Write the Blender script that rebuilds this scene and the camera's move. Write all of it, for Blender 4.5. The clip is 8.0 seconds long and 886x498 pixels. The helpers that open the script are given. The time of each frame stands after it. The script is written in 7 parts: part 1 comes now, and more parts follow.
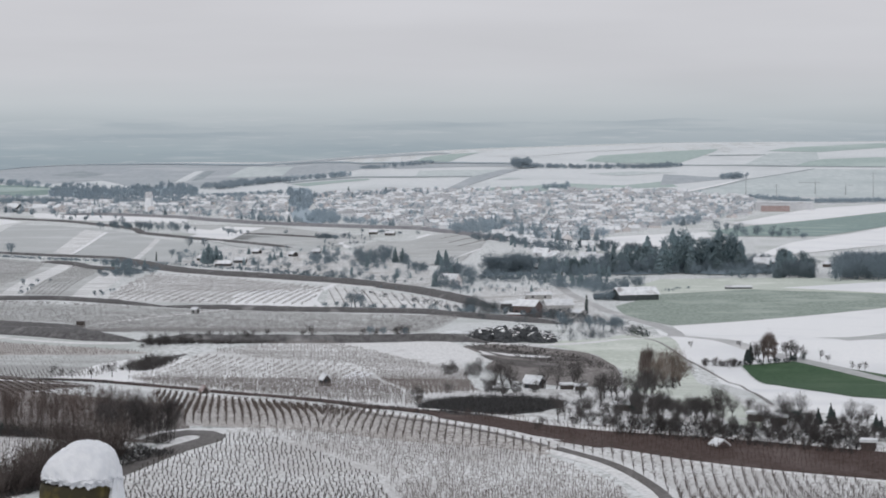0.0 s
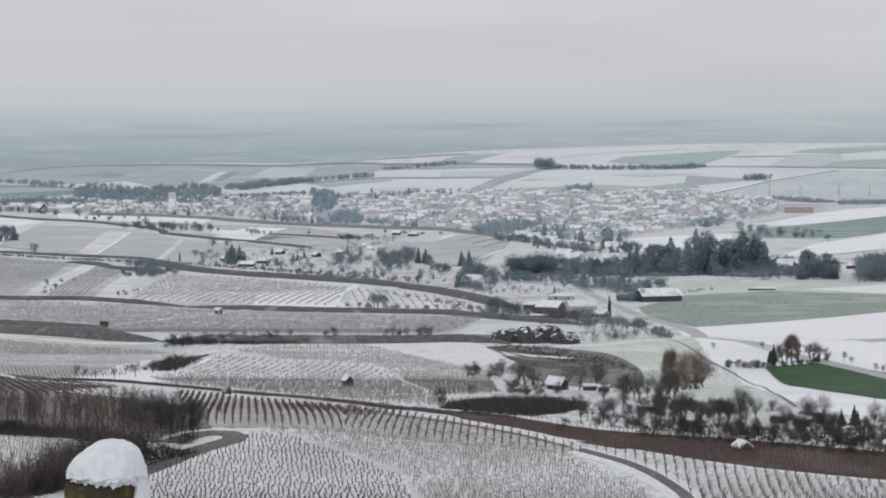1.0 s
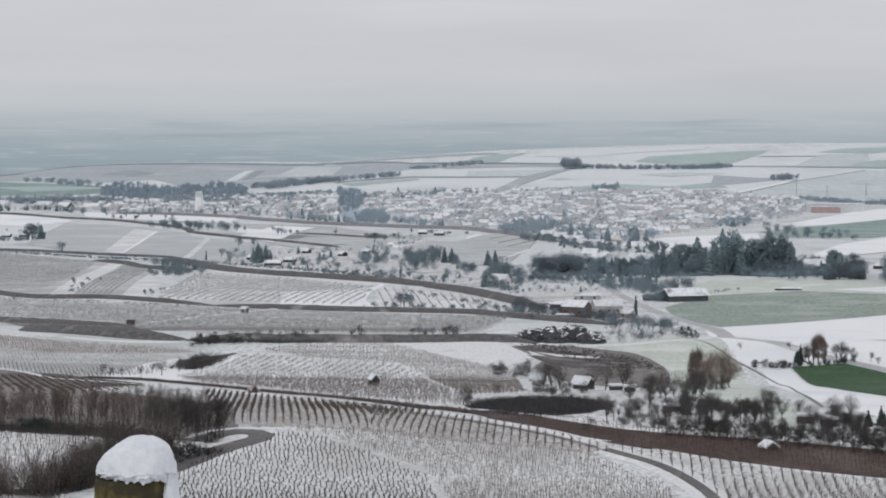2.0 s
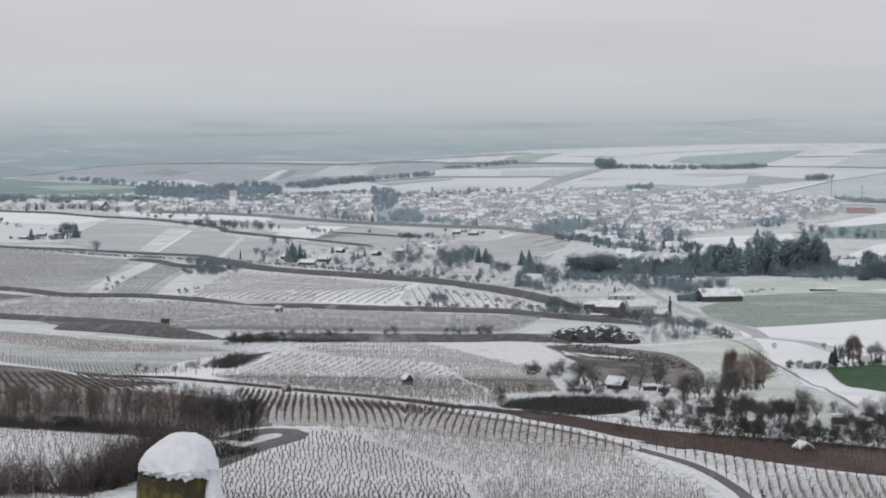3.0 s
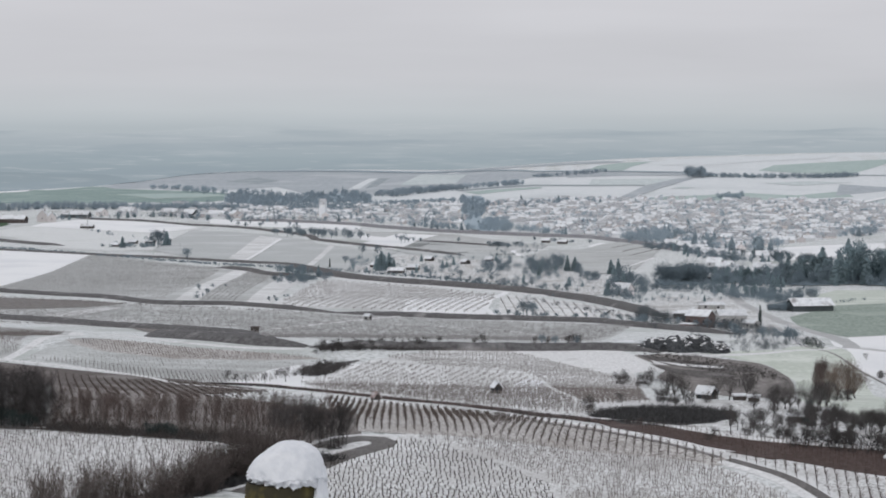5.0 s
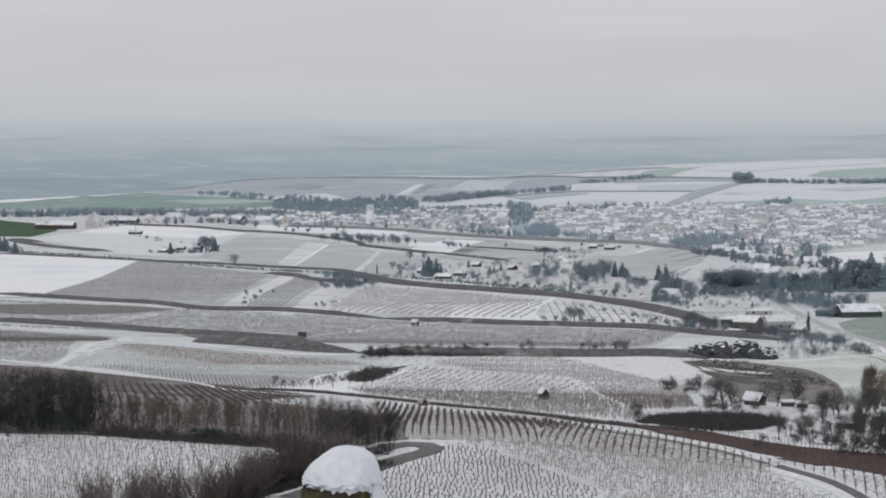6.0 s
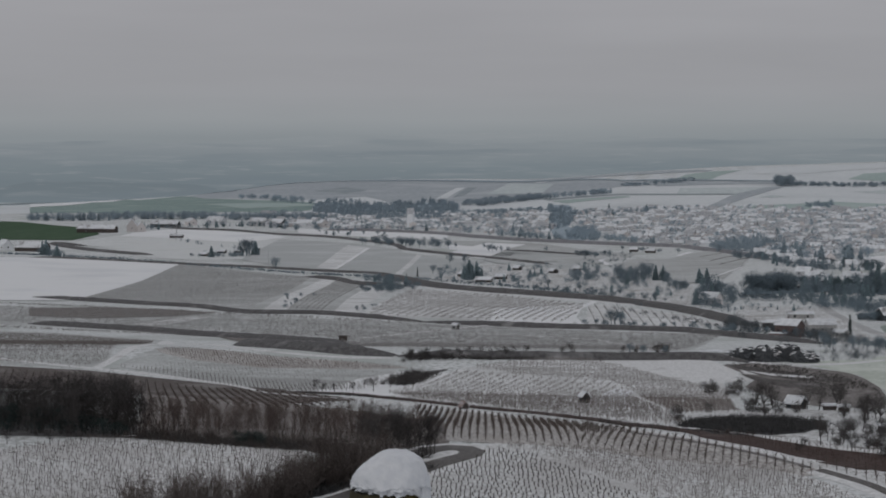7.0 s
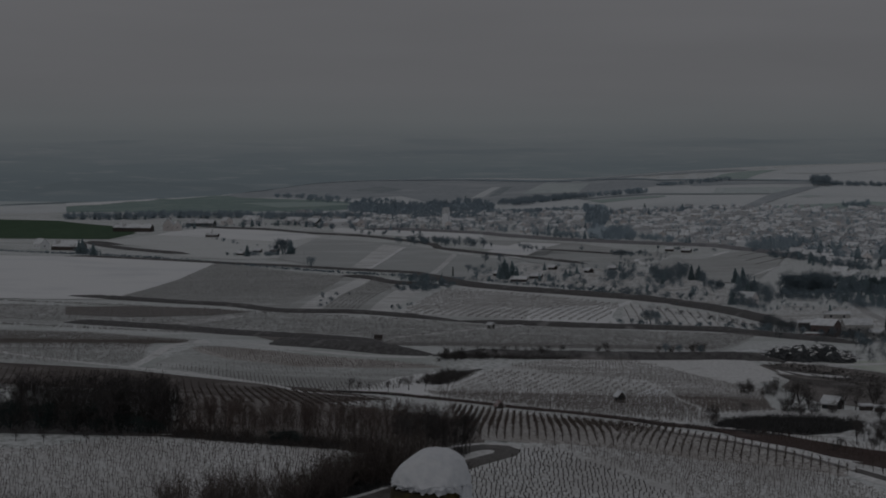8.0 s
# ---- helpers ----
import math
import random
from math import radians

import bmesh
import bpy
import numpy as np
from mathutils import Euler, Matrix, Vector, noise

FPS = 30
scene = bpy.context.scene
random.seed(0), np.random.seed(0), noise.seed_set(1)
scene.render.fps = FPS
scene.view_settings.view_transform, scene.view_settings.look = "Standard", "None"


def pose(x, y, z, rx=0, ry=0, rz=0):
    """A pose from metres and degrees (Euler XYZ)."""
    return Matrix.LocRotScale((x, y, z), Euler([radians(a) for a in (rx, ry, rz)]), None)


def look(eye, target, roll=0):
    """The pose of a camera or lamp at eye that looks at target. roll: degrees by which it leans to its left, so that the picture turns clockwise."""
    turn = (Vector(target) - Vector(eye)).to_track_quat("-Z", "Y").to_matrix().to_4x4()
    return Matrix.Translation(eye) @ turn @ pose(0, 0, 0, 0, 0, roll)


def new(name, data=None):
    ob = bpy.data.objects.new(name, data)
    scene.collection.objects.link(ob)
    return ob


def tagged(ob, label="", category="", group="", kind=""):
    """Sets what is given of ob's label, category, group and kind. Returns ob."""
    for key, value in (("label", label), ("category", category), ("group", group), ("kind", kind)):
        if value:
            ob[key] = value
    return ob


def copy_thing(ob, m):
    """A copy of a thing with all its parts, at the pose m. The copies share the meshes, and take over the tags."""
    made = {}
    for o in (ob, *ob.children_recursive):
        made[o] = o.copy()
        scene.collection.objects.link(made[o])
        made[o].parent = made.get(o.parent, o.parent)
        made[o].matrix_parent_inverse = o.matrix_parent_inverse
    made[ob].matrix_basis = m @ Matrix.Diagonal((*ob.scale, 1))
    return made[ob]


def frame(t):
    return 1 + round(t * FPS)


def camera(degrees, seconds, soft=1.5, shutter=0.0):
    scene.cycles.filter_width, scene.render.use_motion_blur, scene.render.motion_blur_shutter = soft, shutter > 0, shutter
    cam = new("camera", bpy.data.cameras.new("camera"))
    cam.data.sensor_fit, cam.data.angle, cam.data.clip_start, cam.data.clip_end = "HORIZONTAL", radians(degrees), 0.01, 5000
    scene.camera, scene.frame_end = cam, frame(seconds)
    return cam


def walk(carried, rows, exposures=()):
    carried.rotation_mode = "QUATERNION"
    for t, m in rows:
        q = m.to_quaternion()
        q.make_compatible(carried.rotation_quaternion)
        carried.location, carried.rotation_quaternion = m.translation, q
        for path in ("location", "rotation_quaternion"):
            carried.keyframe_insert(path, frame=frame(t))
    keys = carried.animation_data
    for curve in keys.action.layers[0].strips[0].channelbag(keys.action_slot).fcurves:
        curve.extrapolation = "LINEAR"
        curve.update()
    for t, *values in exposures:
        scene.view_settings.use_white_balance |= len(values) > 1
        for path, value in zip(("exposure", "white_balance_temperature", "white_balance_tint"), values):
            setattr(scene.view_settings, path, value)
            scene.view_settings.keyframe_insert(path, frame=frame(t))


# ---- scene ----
# ---------------------------------------------------------------- camera and its walk
cam = camera(22.0, 8.0, soft=1.85)
walk(cam, [
    (0.0, pose(0.000, 0.000, 120.000, 86.793, -0.000, 0.000)),
    (0.5, pose(-0.002, 0.000, 119.999, 86.811, -0.031, 0.281)),
    (1.0, pose(-0.004, 0.000, 119.998, 86.814, -0.064, 0.582)),
    (1.5, pose(-0.007, 0.000, 119.996, 86.805, -0.108, 0.897)),
    (3.0, pose(-0.030, 0.000, 119.989, 86.786, -0.221, 2.106)),
    (3.5, pose(-0.043, 0.000, 119.991, 86.820, -0.245, 2.634)),
    (4.0, pose(-0.053, 0.000, 119.993, 86.869, -0.249, 3.213)),
    (4.5, pose(-0.063, 0.000, 119.992, 86.923, -0.248, 3.753)),
    (6.0, pose(-0.091, 0.000, 119.989, 87.132, -0.177, 5.528)),
    (6.5, pose(-0.101, 0.000, 119.989, 87.185, -0.108, 6.018)),
    (7.0, pose(-0.108, 0.000, 119.989, 87.215, -0.091, 6.542)),
    (7.5, pose(-0.116, 0.000, 119.989, 87.214, -0.075, 7.019)),
    (8.0, pose(-0.121, 0.000, 119.986, 87.198, -0.112, 7.434)),
], exposures=[(0.0, 0.0), (3.0, 0.0), (4.5, 0.0), (6.0, -0.06), (6.5, -0.26), (7.0, -0.9), (7.5, -1.6), (8.0, -2.48)])

# ---------------------------------------------------------------- world: overcast winter sky, weak veiled sun
SUN_UP, SUN_TURN = radians(32), radians(200)
world = bpy.data.worlds.new("overcast_sky")
scene.world = world
world.use_nodes = True
wn, wl = world.node_tree.nodes, world.node_tree.links
bg = wn["Background"]
sky = wn.new("ShaderNodeTexSky")
sky.sky_type, sky.sun_disc = "NISHITA", False
sky.sun_elevation, sky.sun_rotation = SUN_UP, SUN_TURN
sky.air_density, sky.dust_density = 1.0, 4.0
sky_dim = wn.new("ShaderNodeMix")
sky_dim.data_type, sky_dim.blend_type = "RGBA", "MULTIPLY"
sky_dim.inputs[0].default_value = 1.0
sky_dim.inputs[7].default_value = (0.08, 0.08, 0.08, 1)
wl.new(sky.outputs[0], sky_dim.inputs[6])
coord = wn.new("ShaderNodeTexCoord")
split = wn.new("ShaderNodeSeparateXYZ")
wl.new(coord.outputs["Generated"], split.inputs[0])
cloud_ramp = wn.new("ShaderNodeValToRGB")          # cloud deck: dim at the rim, brighter above
stops = cloud_ramp.color_ramp.elements
stops[0].position, stops[0].color = 0.0, (0.475, 0.525, 0.56, 1)
stops[1].position, stops[1].color = 1.0, (0.785, 0.80, 0.835, 1)
for where, tint in ((0.008, (0.555, 0.59, 0.62, 1)), (0.022, (0.605, 0.615, 0.65, 1)), (0.06, (0.65, 0.65, 0.69, 1))):
    stop = stops.new(where)
    stop.color = tint
wl.new(split.outputs[2], cloud_ramp.inputs[0])
stretch = wn.new("ShaderNodeMapping")
stretch.inputs["Scale"].default_value = (3.0, 3.0, 26.0)
wl.new(coord.outputs["Generated"], stretch.inputs[0])
cloud_noise = wn.new("ShaderNodeTexNoise")
cloud_noise.inputs["Scale"].default_value, cloud_noise.inputs["Detail"].default_value = 2.2, 3.0
wl.new(stretch.outputs[0], cloud_noise.inputs["Vector"])
cloud_soft = wn.new("ShaderNodeMapRange")
cloud_soft.inputs[1].default_value, cloud_soft.inputs[2].default_value = 0.3, 0.7
cloud_soft.inputs[3].default_value, cloud_soft.inputs[4].default_value = 0.965, 1.03
wl.new(cloud_noise.outputs[0], cloud_soft.inputs[0])
cloud = wn.new("ShaderNodeMix")
cloud.data_type, cloud.blend_type = "RGBA", "MULTIPLY"
cloud.inputs[0].default_value = 1.0
wl.new(cloud_ramp.outputs[0], cloud.inputs[6])
wl.new(cloud_soft.outputs[0], cloud.inputs[7])
sky_mix = wn.new("ShaderNodeMix")
sky_mix.data_type = "RGBA"
sky_mix.inputs[0].default_value = 0.93
wl.new(sky_dim.outputs[2], sky_mix.inputs[6])
wl.new(cloud.outputs[2], sky_mix.inputs[7])
wl.new(sky_mix.outputs[2], bg.inputs["Color"])
bg.inputs["Strength"].default_value = 1.0
sun = new("sun", bpy.data.lights.new("sun", "SUN"))
sun.data.energy, sun.data.angle, sun.data.color = 0.5, radians(25), (1.0, 0.97, 0.92)
sun.matrix_world = look((0, 0, 400), (0 - math.sin(SUN_TURN) * 400 / math.tan(SUN_UP), -math.cos(SUN_TURN) * 400 / math.tan(SUN_UP), 0))


# ---------------------------------------------------------------- materials
def surface(name, dark, light, size, rough=0.8, bump=0.3, low=0.35, high=0.65, stain=None, stain_size=40.0, stain_low=0.5,
            stain_high=0.7, streak=None, local=False, vary=0.0, stretch_by=(1, 1, 1), spin=0.0, detail=6.0, metal=0.0):
    """Two colours mixed by a fine noise, stained by a third at a larger scale; size in metres."""
    m = bpy.data.materials.new(name)
    m.use_nodes = True
    n, l = m.node_tree.nodes, m.node_tree.links
    p = n["Principled BSDF"]
    p.inputs["Roughness"].default_value = rough
    p.inputs["Metallic"].default_value = metal
    p.inputs["Specular IOR Level"].default_value = 0.2
    tc = n.new("ShaderNodeTexCoord") if local else n.new("ShaderNodeNewGeometry")
    where = tc.outputs["Object"] if local else tc.outputs["Position"]
    mp = n.new("ShaderNodeMapping")
    mp.inputs["Rotation"].default_value = (0, 0, spin)
    mp.inputs["Scale"].default_value = tuple(s / size for s in stretch_by)
    l.new(where, mp.inputs[0])
    fine = n.new("ShaderNodeTexNoise")
    fine.inputs["Scale"].default_value, fine.inputs["Detail"].default_value = 1.0, detail
    fine.inputs["Roughness"].default_value = 0.62
    l.new(mp.outputs[0], fine.inputs["Vector"])
    ramp = n.new("ShaderNodeValToRGB")
    ramp.color_ramp.elements[0].position, ramp.color_ramp.elements[0].color = low, (*dark, 1)
    ramp.color_ramp.elements[1].position, ramp.color_ramp.elements[1].color = high, (*light, 1)
    l.new(fine.outputs[0], ramp.inputs[0])
    colour = ramp.outputs[0]
    if stain:
        wide = n.new("ShaderNodeTexNoise")
        wide.inputs["Scale"].default_value, wide.inputs["Detail"].default_value = 1.0 / stain_size, 4.0
        l.new(where, wide.inputs["Vector"])
        mr = n.new("ShaderNodeMapRange")
        mr.inputs[1].default_value, mr.inputs[2].default_value = stain_low, stain_high
        l.new(wide.outputs[0], mr.inputs[0])
        mix = n.new("ShaderNodeMix")
        mix.data_type = "RGBA"
        l.new(mr.outputs[0], mix.inputs[0])
        l.new(colour, mix.inputs[6])
        mix.inputs[7].default_value = (*stain, 1)
        colour = mix.outputs[2]
    if streak:
        band = n.new("ShaderNodeMapping")
        band.inputs["Scale"].default_value = (1 / 34, 1 / 7, 1 / 40)
        l.new(where, band.inputs[0])
        drift = n.new("ShaderNodeTexNoise")
        drift.inputs["Scale"].default_value, drift.inputs["Detail"].default_value = 1.0, 5.0
        l.new(band.outputs[0], drift.inputs["Vector"])
        mr = n.new("ShaderNodeMapRange")
        mr.inputs[1].default_value, mr.inputs[2].default_value, mr.inputs[4].default_value = 0.45, 0.68, 0.75
        l.new(drift.outputs[0], mr.inputs[0])
        mix = n.new("ShaderNodeMix")
        mix.data_type = "RGBA"
        l.new(mr.outputs[0], mix.inputs[0])
        l.new(colour, mix.inputs[6])
        mix.inputs[7].default_value = (*streak, 1)
        colour = mix.outputs[2]
    if vary:
        info = n.new("ShaderNodeObjectInfo")
        mr = n.new("ShaderNodeMapRange")
        mr.inputs[3].default_value, mr.inputs[4].default_value = 1 - vary, 1 + vary
        l.new(info.outputs["Random"], mr.inputs[0])
        hsv = n.new("ShaderNodeHueSaturation")
        l.new(mr.outputs[0], hsv.inputs["Value"])
        l.new(colour, hsv.inputs["Color"])
        colour = hsv.outputs[0]
    l.new(colour, p.inputs["Base Color"])
    if bump:
        b = n.new("ShaderNodeBump")
        b.inputs["Strength"].default_value, b.inputs["Distance"].default_value = bump, size * 0.2
        l.new(fine.outputs[0], b.inputs["Height"])
        l.new(b.outputs[0], p.inputs["Normal"])
    return m


SNOW = surface("fresh_snow", (0.80, 0.815, 0.84), (0.88, 0.885, 0.90), 1.2, 0.6, 0.25, stain=(0.74, 0.755, 0.785), stain_size=60)
CAP_SNOW = surface("cap_snow", (0.68, 0.70, 0.745), (0.77, 0.785, 0.82), 0.02, 0.55, 0.35, local=True)
ROOF_SNOW = surface("roof_snow", (0.56, 0.585, 0.62), (0.78, 0.80, 0.83), 2.2, 0.6, 0.1, 0.3, 0.6, stain=(0.29, 0.285, 0.295), stain_size=6, stain_low=0.5, stain_high=0.7, local=True, vary=0.10)
THIN_SNOW = surface("thin_snow_on_grass", (0.34, 0.36, 0.355), (0.72, 0.74, 0.755), 1.6, 0.8, 0.4, 0.34, 0.54, stain=(0.47, 0.50, 0.49), stain_size=45)
VINE_SNOW = surface("snow_between_vines", (0.28, 0.275, 0.27), (0.77, 0.78, 0.795), 0.6, 0.8, 0.5, 0.34, 0.54, stain=(0.47, 0.46, 0.46), stain_size=20, stain_low=0.50, stain_high=0.74, streak=(0.56, 0.555, 0.56))
GREY_FIELD = surface("snowed_stubble", (0.36, 0.375, 0.375), (0.60, 0.62, 0.625), 1.6, 0.85, 0.3, 0.3, 0.66, stain=(0.62, 0.635, 0.645), stain_size=38, streak=(0.34, 0.34, 0.345))
GREY_SLOPE = surface("thinly_snowed_vineyard", (0.40, 0.425, 0.43), (0.56, 0.58, 0.59), 2.0, 0.85, 0.3, 0.3, 0.7, stain=(0.60, 0.615, 0.63), stain_size=60, streak=(0.44, 0.455, 0.46))
HAMLET_SNOW = surface("snow_thinning_over_grass", (0.54, 0.56, 0.565), (0.76, 0.775, 0.785), 2.2, 0.8, 0.3, 0.3, 0.6, stain=(0.62, 0.645, 0.64), stain_size=40)
FALLOW = surface("brown_fallow", (0.125, 0.112, 0.108), (0.31, 0.295, 0.29), 1.8, 0.9, 0.4, 0.35, 0.7, stain=(0.21, 0.195, 0.19), stain_size=25)
DARK_FALLOW = surface("dark_ploughed_soil", (0.075, 0.068, 0.068), (0.16, 0.15, 0.148), 1.2, 0.9, 0.4, 0.35, 0.7, stain=(0.24, 0.23, 0.23), stain_size=9, stain_low=0.55, stain_high=0.75)
RED_SOIL = surface("reddish_vineyard_soil", (0.054, 0.036, 0.033), (0.110, 0.081, 0.075), 0.8, 0.9, 0.5, 0.35, 0.7, stain=(0.16, 0.13, 0.125), stain_size=14, stain_low=0.52, stain_high=0.75)
COPSE_FLOOR = surface("snow_and_leaf_litter", (0.125, 0.110, 0.105), (0.56, 0.54, 0.535), 0.6, 0.9, 0.4, 0.44, 0.68, stain=(0.22, 0.20, 0.19), stain_size=6, stain_low=0.45, stain_high=0.62)
BROWN_SOIL = surface("brown_vineyard_soil", (0.085, 0.072, 0.069), (0.17, 0.15, 0.145), 0.9, 0.9, 0.4, 0.35, 0.7, stain=(0.25, 0.235, 0.23), stain_size=14, stain_low=0.52, stain_high=0.75)
BANK = surface("dead_grass_bank", (0.080, 0.078, 0.081), (0.172, 0.169, 0.173), 1.4, 0.9, 0.5, 0.35, 0.7, stain=(0.34, 0.335, 0.34), stain_size=12, stain_low=0.6, stain_high=0.78)
# Bank grass again, with distance haze mixed into the paler, bluer colour.
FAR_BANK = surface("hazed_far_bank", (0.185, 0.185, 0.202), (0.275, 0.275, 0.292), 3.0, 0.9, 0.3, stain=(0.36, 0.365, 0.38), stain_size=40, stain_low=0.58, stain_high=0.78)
DARK_BRAMBLE = surface("dark_bramble", (0.034, 0.035, 0.037), (0.086, 0.085, 0.087), 0.8, 0.9, 0.6)
PALE_GREEN = surface("snow_dusted_winter_wheat", (0.18, 0.235, 0.20), (0.37, 0.42, 0.385), 2.0, 0.85, 0.2, 0.3, 0.7, stain=(0.40, 0.45, 0.415), stain_size=35, stretch_by=(1, 0.35, 1), spin=0.5)
MEADOW = surface("thinly_snowed_meadow", (0.44, 0.49, 0.44), (0.64, 0.675, 0.63), 1.8, 0.85, 0.2, stain=(0.71, 0.735, 0.70), stain_size=24, streak=(0.50, 0.545, 0.49))
GREEN = surface("green_winter_crop", (0.030, 0.070, 0.034), (0.055, 0.112, 0.055), 1.5, 0.85, 0.3, stain=(0.08, 0.13, 0.075), stain_size=18, stain_low=0.52, stain_high=0.75)
# Far field colours: distance haze is painted in, so tones are paler and bluer.
HAZED_DUSTED_GREEN = surface("hazed_dusted_green", (0.195, 0.275, 0.262), (0.30, 0.385, 0.37), 5.0, 0.85, 0.1, stain=(0.345, 0.425, 0.41), stain_size=60)
FAR_GREEN = surface("hazed_far_crop", (0.35, 0.44, 0.43), (0.44, 0.525, 0.51), 9.0, 0.85, 0.1, stain=(0.48, 0.56, 0.545), stain_size=120)
FAR_GREY = surface("hazed_far_vineyard", (0.36, 0.40, 0.435), (0.44, 0.475, 0.51), 9.0, 0.85, 0.1, stain=(0.49, 0.52, 0.55), stain_size=90, stretch_by=(1, 0.3, 1))
FAR_SNOW = surface("hazed_far_snow", (0.63, 0.665, 0.69), (0.72, 0.745, 0.765), 9.0, 0.8, 0.1, stain=(0.57, 0.605, 0.625), stain_size=150)
FAR_PALE = surface("hazed_thinly_snowed_field", (0.50, 0.555, 0.57), (0.60, 0.65, 0.66), 9.0, 0.85, 0.1, stain=(0.46, 0.52, 0.535), stain_size=110, stretch_by=(1, 0.3, 1))
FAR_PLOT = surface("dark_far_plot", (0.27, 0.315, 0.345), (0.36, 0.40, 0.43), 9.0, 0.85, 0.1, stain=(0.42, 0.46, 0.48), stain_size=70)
WET_ROAD = surface("wet_brownish_asphalt", (0.078, 0.072, 0.070), (0.145, 0.136, 0.133), 0.6, 0.5, 0.2, stain=(0.22, 0.21, 0.205), stain_size=4, stain_low=0.55, stain_high=0.78, stretch_by=(1, 0.4, 1))
ASPHALT = surface("wet_asphalt", (0.13, 0.125, 0.125), (0.22, 0.21, 0.21), 0.6, 0.55, 0.2, stain=(0.36, 0.36, 0.36), stain_size=5, stain_low=0.55, stain_high=0.75)
GREY_ROAD = surface("salted_road", (0.36, 0.37, 0.38), (0.48, 0.48, 0.49), 2.5, 0.7, 0.1, stain=(0.58, 0.58, 0.59), stain_size=30)
TRACK_SNOW = surface("trodden_snow_track", (0.60, 0.605, 0.615), (0.82, 0.825, 0.84), 0.9, 0.7, 0.3, stain=(0.46, 0.455, 0.455), stain_size=11, stain_low=0.6, stain_high=0.75)
BARK = surface("wet_bark", (0.050, 0.047, 0.048), (0.118, 0.110, 0.108), 0.25, 0.9, 0.3, local=True, vary=0.25)
# Bark lifted towards blue-grey: haze painted on hedges about a kilometre off.
HAZED_HEDGE = surface("hazed_hedge_twigs", (0.080, 0.094, 0.105), (0.150, 0.168, 0.182), 0.5, 0.9, 0.2, local=True, vary=0.2)
HEAP_WOOD = surface("cut_brushwood", (0.052, 0.057, 0.063), (0.112, 0.118, 0.126), 0.6, 0.9, 0.6)
BROWN_TWIG = surface("brown_twigs", (0.072, 0.061, 0.058), (0.150, 0.128, 0.121), 0.4, 0.9, 0.2, local=True, vary=0.25)
# Twig colours of distant trees; their blue-grey tint is painted-in haze.
HAZED_TWIG = surface("hazed_twigs", (0.122, 0.163, 0.194), (0.208, 0.257, 0.291), 0.8, 0.9, 0.1, local=True, vary=0.2)
FAR_TWIG = surface("hazed_far_wood", (0.275, 0.343, 0.398), (0.37, 0.44, 0.495), 2.0, 0.9, 0.1, local=True, vary=0.12)
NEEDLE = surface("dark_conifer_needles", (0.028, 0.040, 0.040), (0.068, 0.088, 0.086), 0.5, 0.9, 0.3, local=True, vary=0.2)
# Needles of distant conifers, paled and blued to hold the haze.
HAZED_NEEDLE = surface("hazed_conifer_needles", (0.135, 0.192, 0.218), (0.215, 0.280, 0.305), 0.9, 0.9, 0.2, local=True, vary=0.2)
FAR_NEEDLE = surface("hazed_far_conifers", (0.22, 0.285, 0.33), (0.31, 0.375, 0.415), 2.0, 0.9, 0.1, local=True, vary=0.12)
VINE_WOOD = surface("vine_wood", (0.040, 0.034, 0.031), (0.105, 0.088, 0.08), 0.3, 0.9, 0.2)
RED_VINE = surface("reddish_vine_canes", (0.075, 0.053, 0.047), (0.150, 0.112, 0.101), 0.4, 0.9, 0.2)
PALE_CANE = surface("pale_vine_canes", (0.135, 0.118, 0.111), (0.265, 0.238, 0.226), 0.4, 0.9, 0.2)
GREY_VINE = surface("greyed_vine_canes", (0.25, 0.245, 0.245), (0.38, 0.37, 0.37), 1.0, 0.9, 0.2)
PLASTER = surface("pale_house_plaster", (0.60, 0.62, 0.655), (0.74, 0.75, 0.775), 1.5, 0.85, 0.1, local=True, vary=0.2)
WARM_PLASTER = surface("ochre_house_plaster", (0.60, 0.57, 0.575), (0.72, 0.685, 0.68), 1.5, 0.85, 0.1, local=True, vary=0.2)
TILE = surface("snow_dusted_roof_tiles", (0.24, 0.17, 0.16), (0.56, 0.54, 0.55), 1.4, 0.8, 0.2, 0.4, 0.62, local=True, vary=0.2)
DARK_WOOD = surface("dark_weathered_boards", (0.050, 0.042, 0.040), (0.11, 0.095, 0.09), 0.5, 0.85, 0.3, local=True, stretch_by=(6, 6, 0.6), vary=0.15)
RED_BRICK = surface("red_barn_brick", (0.115, 0.088, 0.086), (0.17, 0.135, 0.132), 0.6, 0.9, 0.2, local=True)
RED_CLADDING = surface("dull_red_cladding", (0.15, 0.075, 0.072), (0.22, 0.115, 0.11), 0.8, 0.85, 0.2, local=True)
GREY_WALL = surface("grey_render", (0.30, 0.30, 0.30), (0.44, 0.44, 0.44), 1.2, 0.85, 0.2, local=True, vary=0.15)
WINDOW_DARK = surface("dark_window_glass", (0.03, 0.035, 0.04), (0.06, 0.065, 0.07), 0.8, 0.2, 0.0, local=True)
STEEL = surface("galvanised_steel", (0.30, 0.31, 0.33), (0.42, 0.43, 0.45), 0.8, 0.5, 0.1, local=True, metal=0.4)
POST_WOOD = surface("mossy_post_wood", (0.055, 0.045, 0.018), (0.16, 0.135, 0.05), 0.02, 0.9, 0.7, local=True, stretch_by=(1, 1, 0.25), stain=(0.045, 0.04, 0.025), stain_size=0.05, stain_low=0.45, stain_high=0.6)
POST_END = surface("dark_wet_end_grain", (0.012, 0.010, 0.008), (0.04, 0.034, 0.022), 0.015, 0.85, 0.6, local=True)
